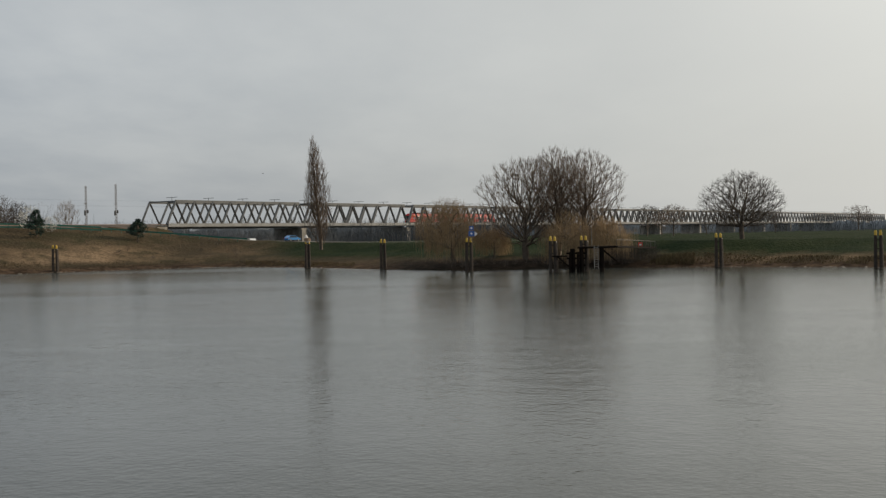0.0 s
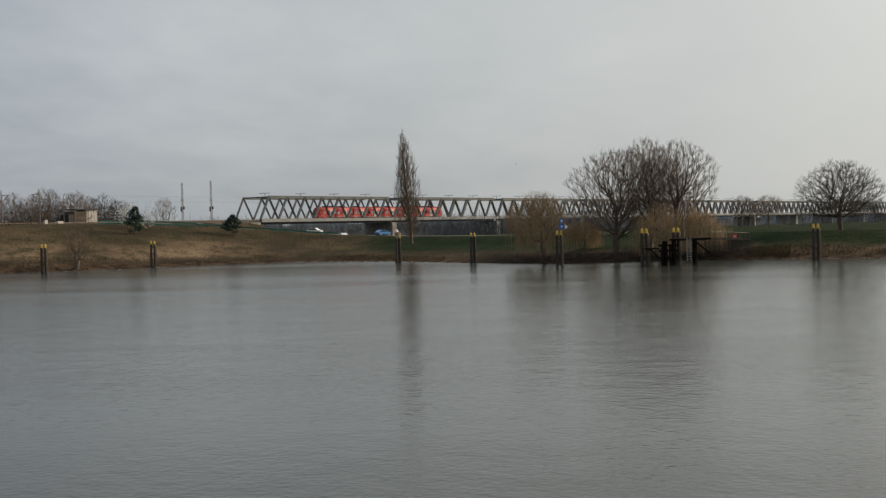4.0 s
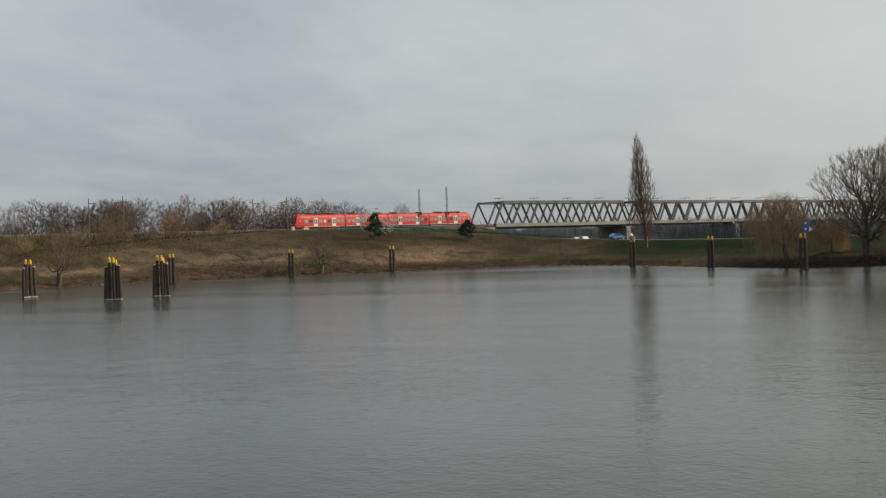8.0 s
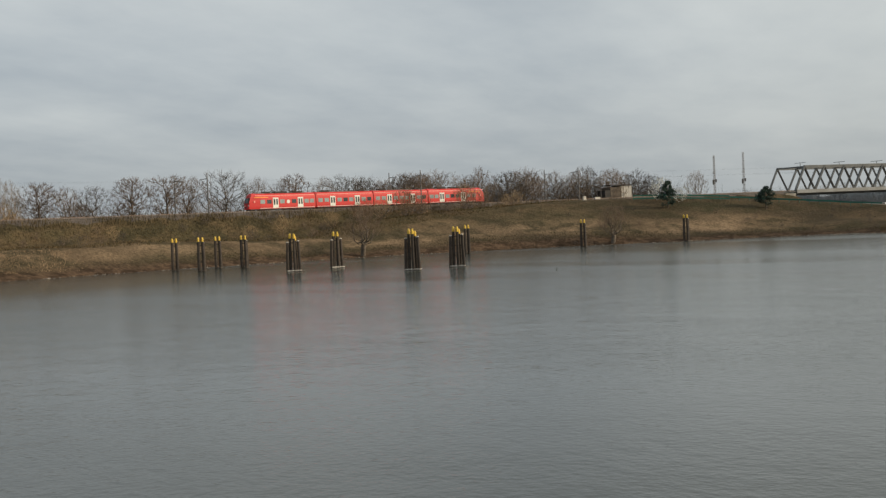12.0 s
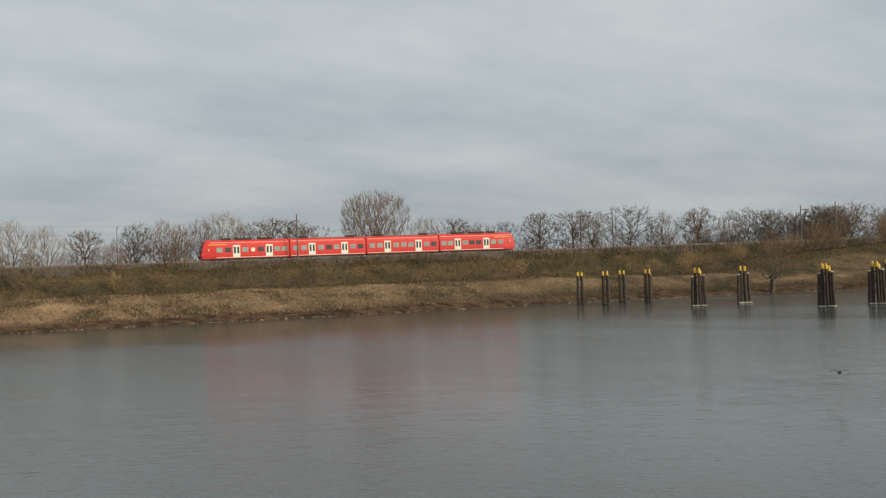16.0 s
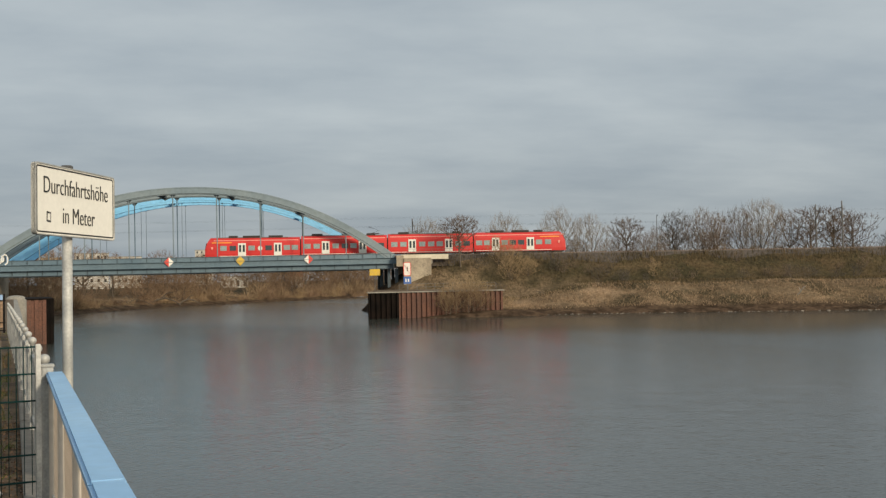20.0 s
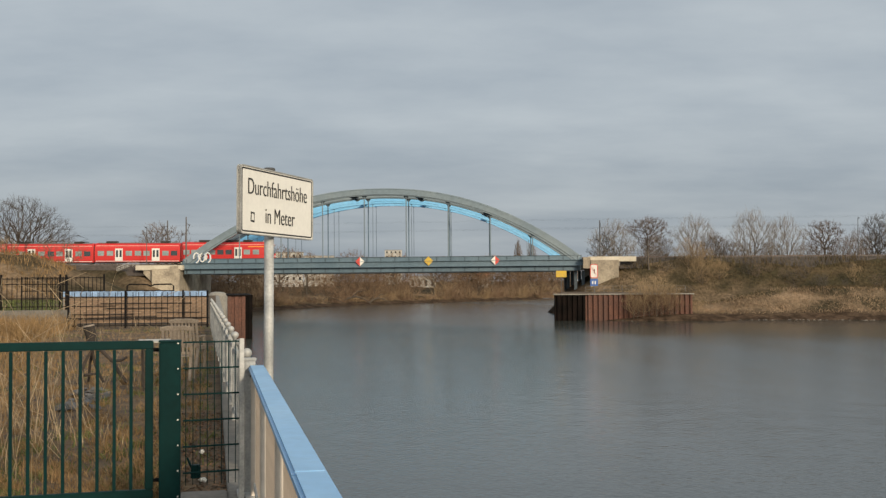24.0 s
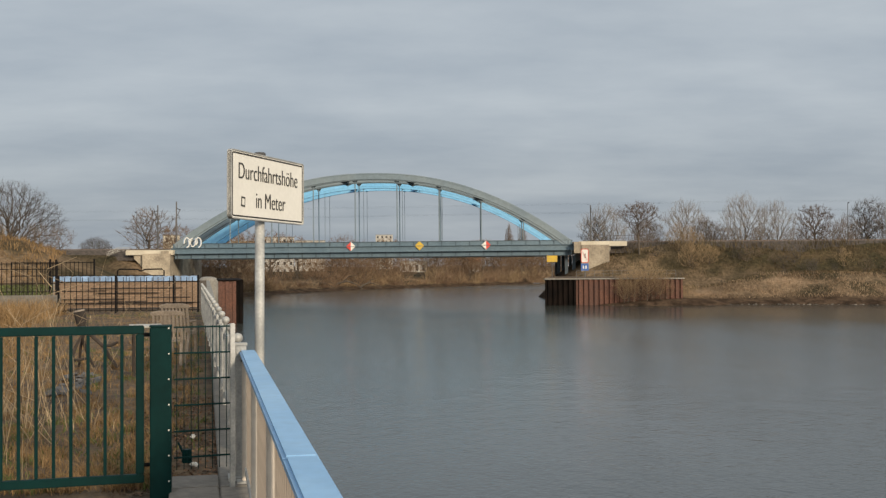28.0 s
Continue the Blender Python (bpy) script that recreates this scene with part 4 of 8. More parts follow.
def build_car(index, root):
    _start, length, form = CARS[index]
    front = index == 0
    rear = index == 3
    zs = [0.35, 0.55, 0.9, 2.0, 2.9, 3.5, 3.8, 3.95]
    h = length / 2 - CAR_GAP / 2

    def ring(x, shrink=1.0, top=3.95):
        pts = []
        for z in zs:
            pts.append((x, car_section(z) * shrink, min(z, top)))
        return pts + [(x, -y, z) for x, y, z in reversed(pts[:-1])]

    g = Geo()
    xs = list(np.linspace(-h, h, 7))
    k = 2 * len(zs) - 1
    for x in xs:
        for (px, py, pz) in ring(x):
            nose = 0.0
            if front and x == xs[-1]:
                nose = -1.05 * max(0, (pz - 1.6) / 2.35) ** 1.7
            if rear and x == xs[0]:
                nose = 1.05 * max(0, (pz - 1.6) / 2.35) ** 1.7
            sh = 0.86 if nose or (front and x == xs[-1]) or (rear and x == xs[0]) else 1.0
            g.v.append(Vector((px + nose, py * sh, pz)))
    for i in range(len(xs) - 1):
        for j in range(k):
            a, b = i * k + j, i * k + (j + 1) % k
            g.f.append((a, b, b + k, a + k))
    g.f.append(tuple(reversed(range(k))))
    g.f.append(tuple((len(xs) - 1) * k + j for j in range(k)))
    body = part("train_car", g, MAT["train_red"], root, "red railcar body with white doors")
    # pale line along the roof edge, white sill line
    for y in (-1, 1):
        g = Geo().beam((-h + 0.3, y * 1.22, 3.38), (h - (1.6 if front else 0.3), y * 1.22, 3.38), 0.06, 0.16)
        part("roof_edge_line", g, MAT["train_pale"], body)
        g = Geo().box(((-1.2 if front else 1.2 if rear else 0.0), y * 1.40, 0.50), (2 * h - (3.0 if form == "end" else 0.4), 0.06, 0.09))
        part("sill_line", g, MAT["train_white"], body)
    roof = Geo().box((0, 0, 3.93), (2 * h - (4.5 if form == "end" else 1.0), 1.3, 0.12))
    part("roof_walk", roof, MAT["roof_grey"], body)
    boxes = ((-4.2, 2.6), (0.2, 3.2), (3.6, 1.6)) if form == "end" else ((-5.0, 1.6), (5.0, 2.0))
    for bx, bl in boxes:
        part("roof_box", Geo().box((bx * (1 if front or form == "mid" else -1), 0, 4.1), (bl, 1.5, 0.36)), MAT["train_dark"], body, bevel=0.04)
    # doors and windows on both sides
    if form == "end":
        sgn = 1 if front else -1
        doors = (sgn * 1.95, sgn * -4.6)
        wins = [sgn * w for w in (5.3, 3.6, 0.2, -1.35, -2.9, -6.25, -7.7)]
        if front:
            wins.remove(-1.35)
    else:
        doors = (3.45, -3.4)
        wins = [6.8, 5.1, 1.6, -0.1, -1.7, -5.2, -6.8]
    for y in (-1, 1):
        for dx in doors:
            door = part("door", Geo().box((dx, y * 1.41, 1.72), (1.42, 0.08, 2.3)), MAT["train_white"], body, "white double door")
            for o in (-0.33, 0.33):
                part("door_window", Geo().prism([(dx + o - 0.2, 1.25), (dx + o + 0.2, 1.25), (dx + o + 0.2, 2.55), (dx + o - 0.2, 2.55)], y * 1.455 - 0.01, y * 1.455 + 0.01), MAT["train_glass"], door)
        for wx in wins:
            part("window", Geo().box((wx, y * 1.41, 1.95), (1.2, 0.06, 0.92)), MAT["train_glass_lit" if (index * 7 + int(wx * 10)) % 5 in (0, 2, 3) else "train_glass"], body, bevel=0.02)
        if form == "end":
            x0 = 6.6 if front else -6.6
            part("first_class_band", Geo().box((x0 * 0.85, y * 1.345, 2.98), (3.6, 0.05, 0.18)), MAT["orange"], body)
    if front:
        g = Geo().tube([(-1.35, 1.43, 1.9), (-1.35, 1.46, 1.9)], 0.42, 18)
        part("line_mark", g, MAT["train_white"], body, "white round line emblem")
    if form == "end":
        sg = 1 if front else -1
        g = Geo()
        g.prism([(sg * (h + 0.02), 1.75), (sg * (h - 0.22), 2.95), (sg * (h - 0.5), 2.92), (sg * (h - 0.3), 1.75)], -0.95, 0.95)
        part("windscreen", g, MAT["train_glass"], body, "dark raked windscreen")
        part("coupler", Geo().tube([(sg * (h - 0.3), 0, 0.75), (sg * (h + 0.45), 0, 0.75)], 0.14, 8), MAT["train_dark"], body)
        for y in (-0.9, 0.9):
            part("headlight", Geo().tube([(sg * (h - 0.1), y, 1.15), (sg * (h + 0.04), y, 1.15)], 0.13, 10), MAT["sign_white"], body)
            part("cab_plate", Geo().box((sg * (h - 1.3), y / 0.9 * 1.30, 2.0), (0.3, 0.3, 0.45)), MAT["train_pale"], body)
    else:
        part("gangway", Geo().box((-h - 0.1, 0, 1.9), (0.5, 2.3, 2.9)), MAT["train_dark"], body, "black rubber gangway bellows")
    if index == 1:
        part("gangway", Geo().box((h + 0.1, 0, 1.9), (0.5, 2.3, 2.9)), MAT["train_dark"], body, "black rubber gangway bellows")
    part("underframe", Geo().box((0, 0, 0.36), (2 * h - 0.8, 2.4, 0.5)), MAT["train_dark"], body)
    for bx in ((h - 3.2, -h + 0.2) if front else (-h + 3.2, h - 0.2) if rear else (-h + 0.2,) if index == 2 else ()):
        bog = part("bogie", Geo().box((bx, 0, 0.45), (2.9, 2.2, 0.4)), MAT["train_dark"], body)
        for o in (-0.95, 0.95):
            for y in (-0.78, 0.78):
                part("wheel", Geo().tube([(bx + o, y - 0.07, 0.40), (bx + o, y + 0.07, 0.40)], 0.40, 14), MAT["train_dark"], bog)
    if index == 1:
        part("pantograph_frame", Geo().box((-5.6, 0, 4.2), (2.0, 1.6, 0.12)), MAT["train_dark"], body)
        g = Geo()
        g.tube([(-4.9, 0, 4.2), (-6.6, 0, 4.75), (-4.7, 0, 5.45)], 0.06, 5)
        g.tube([(-4.7, -0.85, 5.47), (-4.7, 0.85, 5.47)], 0.06, 5)
        part("pantograph", g, MAT["train_dark"], body)
    return body


def build_train():
    root = thing("train", Matrix(), "four-car red electric commuter train with white doors", "train")
    return root, [build_car(i, root) for i in range(4)]


RUN = [(0, -395), (2, -344), (5, -263.5), (8, -187.5), (11, -111), (14, -35.3), (17, 41), (20, 116), (22, 163), (22.5, 174.5), (25, 227), (26, 249), (28, 292)]


def nose_at(t):
    """Metres along the line of the train's nose."""
    ts, ss = zip(*RUN)
    return float(np.interp(t, ts, ss))


# ---- mooring dolphins ----
def build_dolphin(kind, height=5.7):
    """Timber piles bound together, some with yellow pointed caps. Origin at the water."""
    label = {"big": "dark timber mooring dolphin with yellow-capped piles and a white fender ring", "small": "slim dark timber mooring dolphin with two yellow pile caps"}[kind]
    root = thing("mooring_dolphin", Matrix(), label, "mooring dolphin", "harbour dolphins")
    rnd = random.Random(len(kind) * 7 + int(height * 10))
    if kind == "big":
        tops = [(-0.45, 0.1, height), (0.12, -0.15, height - 0.05), (0.30, 0.45, height - 0.35)]
        low = [(-0.85, -0.05, height - 1.35), (0.75, 0.1, height - 1.2)]
        spread = 1.22
    else:
        tops = [(-0.30, 0.0, height), (0.38, 0.08, height - 0.02)]
        low = [(0.42, 0.55, height - 0.95)]
        spread = 1.15
    for (x, y, z), cap in [(t, True) for t in tops] + [(t, False) for t in low]:
        g = Geo()
        zc = z - (0.72 if cap else 0.0)
        r0 = 0.22 if kind == "big" else 0.26
        g.tube([(x * spread, y * spread, -1.5), (x * (spread + 1) / 2 + rnd.uniform(-0.03, 0.03), y, zc * 0.5), (x, y, zc)], [r0 + 0.02, r0, r0 - 0.02], 8)
        pile = part("pile", g, MAT["pile"], root)
        g = Geo()
        if cap:
            g.tube([(x, y, zc), (x, y, z - 0.28), (x, y, z)], [0.20, 0.20, 0.10], 8)
            part("cap", g, MAT["yellow"], pile, "yellow pointed cap")
        else:
            g.tube([(x, y, zc), (x, y, zc + 0.12)], [0.22, 0.18], 8)
            part("cap", g, MAT["white_worn"], pile, "pale worn cap")
    for z, m in ((0.16, "white_worn"),):
        g = Geo().box((0, 0.1, z), (2.15 if kind == "big" else 1.15, 1.0, 0.16))
        part("fender_ring", g, MAT[m if kind == "big" else "pile"], root, "waterline beam", bevel=0.04)
    for z in (1.6, 3.0, 4.3):
        if z > height - 1.0:
            continue
        w = 1.7 if kind == "big" else 0.75
        part("tie_beam", Geo().box((0.02, -0.02, z), (w, 0.12, 0.16)), MAT["pile"], root)
    return root


def place_dolphins():
    big, small = build_dolphin("big"), build_dolphin("small")
    spots = [(small, 44.77, 210, 20), (small, 43.5, 200, 60), (small, 42.67, 213, 10), (small, 41.4, 207, 200), (big, 38.9, 177, 170), (big, 36.72, 184, 40), (big, 32.88, 159.5, 150), (big, 30.6, 164.5, 10),
             (small, 30.08, 230, 30), (small, 24.2, 242, 10), (small, 19.1, 258, 5), (small, 6.9, 236, 40), (small, 3.09, 219, 80), (small, -1.29, 192, 15), (small, -5.54, 184, 0), (small, -7.1, 186.5, 50), (small, -13.75, 195, 5), (small, -21.15, 183, 60)]
    used = set()
    for ob, az, d, turn in spots:
        p = P(az, d * K)
        m = pose(p.x, p.y, 0, 0, 0, az + (turn % 50) - 15)
        if ob.name in used:
            copy_thing(ob, m)
        else:
            used.add(ob.name)
            ob.matrix_basis = m


# ---- quay, yard, railing ----
YARD = EYE - 1.65
QM = Matrix(((QU.x, QL.x, 0, 0), (QU.y, QL.y, 0, 0), (0, 0, 1, 0), (0, 0, 0, 1)))  # quay coordinates to the world


def build_quay():
    root = thing("quay", QM.copy(), "concrete quay wall with coping along the harbour", "quay", kind="structure")
    part("quay_wall", Geo().box((0, -0.05, YARD / 2 - 1.0), (290, 0.9, YARD + 2.0 - 0.12)), MAT["concrete"], root)
    for i in range(24):
        a = -20 + i * 3.0
        part("coping_slab", Geo().box((a, -0.27, YARD - 0.05), (2.98, 0.34, 0.14)), MAT["quay"], root, bevel=0.01)
    ob = part("yard", Geo().box((45, 13.95, YARD - 1.55), (200, 28.1, 3.0)), MAT["soil"])
    ob.matrix_basis = QM.copy()
    tagged(ob, "bare soil and dry grass of the yard behind the quay", "yard", kind="structure")


build_track()
build_truss_bridge()
build_arch_bridge(0.0, ("arch_grey", "arch_grey"), "girder", "weathered blue-grey steel tied-arch railway bridge over the harbour mouth", True)
build_arch_bridge(16.6, ("arch_blue", "arch_blue"), "arch_blue", "bright sky-blue steel tied-arch bridge behind the grey one", False)
build_abutments()
build_sheet_piling()
TRAIN, CAR_OBS = build_train()
place_dolphins()
build_quay()


# ---- bare winter trees ----
def axes(s):
    p, q = s[:, 0:3], s[:, 3:6]
    d = q - p
    d = d / (np.linalg.norm(d, axis=1)[:, None] + 1e-9)
    ref = np.where(np.abs(d[:, 2:3]) < 0.9, np.array([[0, 0, 1.0]]), np.array([[1.0, 0, 0]]))
    a = np.cross(d, ref)
    a /= np.linalg.norm(a, axis=1)[:, None] + 1e-9
    return p, q, a, np.cross(d, a)


def prisms(s, sides):
    """Thin tapered prisms from rows (p0, p1, r0, r1)."""
    p, q, a, b = axes(s)
    ang = np.arange(sides) * 2 * np.pi / sides
    off = a[:, None, :] * np.cos(ang)[None, :, None] + b[:, None, :] * np.sin(ang)[None, :, None]
    v = np.concatenate([p[:, None] + off * s[:, 6][:, None, None], q[:, None] + off * s[:, 7][:, None, None]], 1).reshape(-1, 3)
    base = np.arange(len(s))[:, None] * 2 * sides
    faces = []
    for k in range(sides):
        j = (k + 1) % sides
        faces.append(np.concatenate([base + k, base + j, base + sides + j, base + sides + k], 1))
    return v, np.stack(faces, 1).reshape(-1, 4)


def slivers(s, seed=0):
    """Fine twigs that run to a point, one narrow face each, turned at random about its own line."""
    p, q, a, b = axes(s)
    ang = np.random.RandomState(seed).rand(len(s), 1) * 6.283
    off = (a * np.cos(ang) + b * np.sin(ang)) * s[:, 6:7]
    v = np.stack([p - off, p + off, q], 1).reshape(-1, 3)
    return v, np.arange(len(s) * 3).reshape(-1, 3)


def sprays_of(rs, start, head, count, length, rise, radius, subs):
    """Sprays from the ends of twigs, each with finer side shoots."""
    t = np.repeat(np.arange(len(start)), count)
    v = head[t] + rs.normal(0, 0.5, (len(t), 3))
    v[:, 2] += rise
    v /= np.linalg.norm(v, axis=1)[:, None]
    size = length * rs.uniform(0.5, 1.25, len(t))
    rows = [np.concatenate([start[t], start[t] + v * size[:, None], np.full((len(t), 1), radius), np.zeros((len(t), 1))], 1)]
    k = np.repeat(np.arange(len(t)), subs)
    u = rs.uniform(0.15, 0.8, (len(k), 1))
    w = v[k] + rs.normal(0, 0.5, (len(k), 3))
    w[:, 2] += rise * 0.5
    w /= np.linalg.norm(w, axis=1)[:, None]
    p = start[t][k] + v[k] * size[k][:, None] * u
    rows.append(np.concatenate([p, p + w * (size[k][:, None] * rs.uniform(0.35, 0.7, (len(k), 1))), np.full((len(k), 1), radius * 0.72), np.zeros((len(k), 1))], 1))
    return np.concatenate(rows)


def segments_mesh(name, segs, material, sides=3):
    s = segs if isinstance(segs, np.ndarray) else np.array([(*a, *b, r, q) for a, b, r, q in segs], float)
    v, f = prisms(s, sides)
    return raw_mesh(name, v, f, material)


def raw_mesh(name, v, f, material, smooth=False):
    me = bpy.data.meshes.new(name)
    me.vertices.add(len(v))
    me.vertices.foreach_set("co", np.ascontiguousarray(v, dtype=np.float32).ravel())
    k = f.shape[1]
    me.loops.add(f.size)
    me.loops.foreach_set("vertex_index", np.ascontiguousarray(f, dtype=np.int32).ravel())
    me.polygons.add(len(f))
    me.polygons.foreach_set("loop_start", np.arange(0, f.size, k, dtype=np.int32))
    if smooth:
        me.polygons.foreach_set("use_smooth", [True] * len(f))
    me.update(calc_edges=True)
    me.materials.append(material)
    return me


def profile(rows):
    xs, ys = [r[0] for r in rows], [r[1] for r in rows]
    return lambda u: np.interp(u, xs, ys)


# crown: bottom of the crown as a share of the height, its outline, twig ends, least rise of a limb, sprays at each end and their length
SPECS = {
    "round": dict(base=0.20, n=1500, up=0.0, sprays=5, spray=1.05, leader=0.22, girth=0.036, tip=0.022, fine=0.015, lobes=0.06, straight=1.3, rise=0.1, out=profile([(0, 0.55), (0.2, 0.88), (0.42, 0.97), (0.65, 0.87), (0.85, 0.6), (1, 0.22)])),
    "maple": dict(base=0.14, n=1350, up=0.4, sprays=7, spray=1.05, leader=0.3, girth=0.036, tip=0.018, fine=0.0125, lobes=0.16, straight=2.2, rise=0.75, out=profile([(0, 0.3), (0.2, 0.66), (0.45, 0.95), (0.7, 0.93), (0.88, 0.68), (1, 0.3)])),
    "poplar": dict(base=0.05, n=1500, up=0.85, sprays=4, spray=1.5, leader=0.97, girth=0.016, tip=0.018, fine=0.0145, lobes=0.34, straight=1.2, lean=-0.06, rise=1.7, out=profile([(0, 0.3), (0.16, 0.72), (0.4, 0.95), (0.62, 0.82), (0.8, 0.55), (0.92, 0.3), (1, 0.06)])),
    "willow": dict(base=0.24, n=380, up=0.0, sprays=6, spray=1.1, leader=0.3, girth=0.034, tip=0.018, lobes=0.2, hang=3.4, strands=8, lean=0.1, out=profile([(0, 0.5), (0.3, 0.95), (0.6, 0.9), (0.85, 0.6), (1, 0.2)])),
    "withy": dict(base=0.24, n=170, up=0.0, sprays=6, spray=1.1, leader=0.3, girth=0.034, tip=0.018, lobes=0.2, hang=3.4, strands=8, lean=0.1, out=profile([(0, 0.5), (0.3, 0.95), (0.6, 0.9), (0.85, 0.6), (1, 0.2)])),
    "belt": dict(base=0.28, n=330, up=0.15, sprays=5, spray=1.15, leader=0.3, girth=0.014, tip=0.022, fine=0.022, subs=2, lobes=0.3, rise=0.25, out=profile([(0, 0.3), (0.25, 0.75), (0.55, 0.97), (0.8, 0.82), (0.93, 0.55), (1, 0.2)])),
    "tall": dict(base=0.08, n=1300, up=0.62, sprays=4, spray=1.6, leader=0.15, girth=0.016, tip=0.020, fine=0.022, lobes=0.1, straight=1.4, rise=0.9, out=profile([(0, 0.25), (0.3, 0.65), (0.6, 0.95), (0.8, 0.95), (0.93, 0.72), (1, 0.35)])),
    "broom": dict(base=0.12, n=420, up=0.55, sprays=4, spray=1.5, leader=0.3, girth=0.013, tip=0.017, fine=0.0150, lobes=0.18, straight=1.4, rise=0.9, out=profile([(0, 0.25), (0.3, 0.7), (0.6, 0.95), (0.85, 0.75), (1, 0.25)])),
    "thicket": dict(base=0.03, n=300, up=0.35, sprays=5, spray=1.0, leader=0.05, girth=0.012, tip=0.012, fine=0.0125, subs=2, lobes=0.25, straight=1.2, rise=0.5, out=profile([(0, 0.5), (0.3, 0.9), (0.6, 1.0), (0.85, 0.7), (1, 0.3)])),
    "bloom": dict(base=0.08, n=170, up=0.2, sprays=6, spray=0.40, leader=0.1, girth=0.014, tip=0.014, fine=0.055, subs=3, lobes=0.35, rise=0.3, out=profile([(0, 0.5), (0.3, 0.9), (0.6, 1.0), (0.85, 0.7), (1, 0.3)])),
    "robinia": dict(base=0.32, n=380, up=0.2, sprays=8, spray=0.8, leader=0.45, girth=0.018, tip=0.022, fine=0.021, subs=2, lobes=0.4, straight=0.6, rise=0.2, out=profile([(0, 0.25), (0.25, 0.6), (0.55, 0.95), (0.8, 0.95), (0.95, 0.6), (1, 0.3)])),
    "stump": dict(base=0.24, n=260, up=0.3, sprays=5, spray=1.6, leader=0.02, girth=0.06, tip=0.013, fine=0.010, lean=0.1, lobes=0.25, rise=0.8, out=profile([(0, 0.35), (0.5, 1.0), (0.85, 0.8), (1, 0.3)])),
    "sapling": dict(limb=45, base=0.15, n=130, up=0.4, sprays=5, spray=1.1, leader=0.5, girth=0.016, tip=0.012, fine=0.010, lobes=0.3, rise=0.6, out=profile([(0, 0.3), (0.3, 0.8), (0.6, 1.0), (0.85, 0.7), (1, 0.15)])),
    "shrub": dict(base=0.05, n=75, up=0.1, sprays=5, spray=0.75, leader=0.1, girth=0.02, tip=0.012, fine=0.011, subs=2, lobes=0.35, rise=0.4, out=profile([(0, 0.5), (0.3, 0.95), (0.6, 1.0), (0.85, 0.7), (1, 0.3)])),
}
FORMS = {}


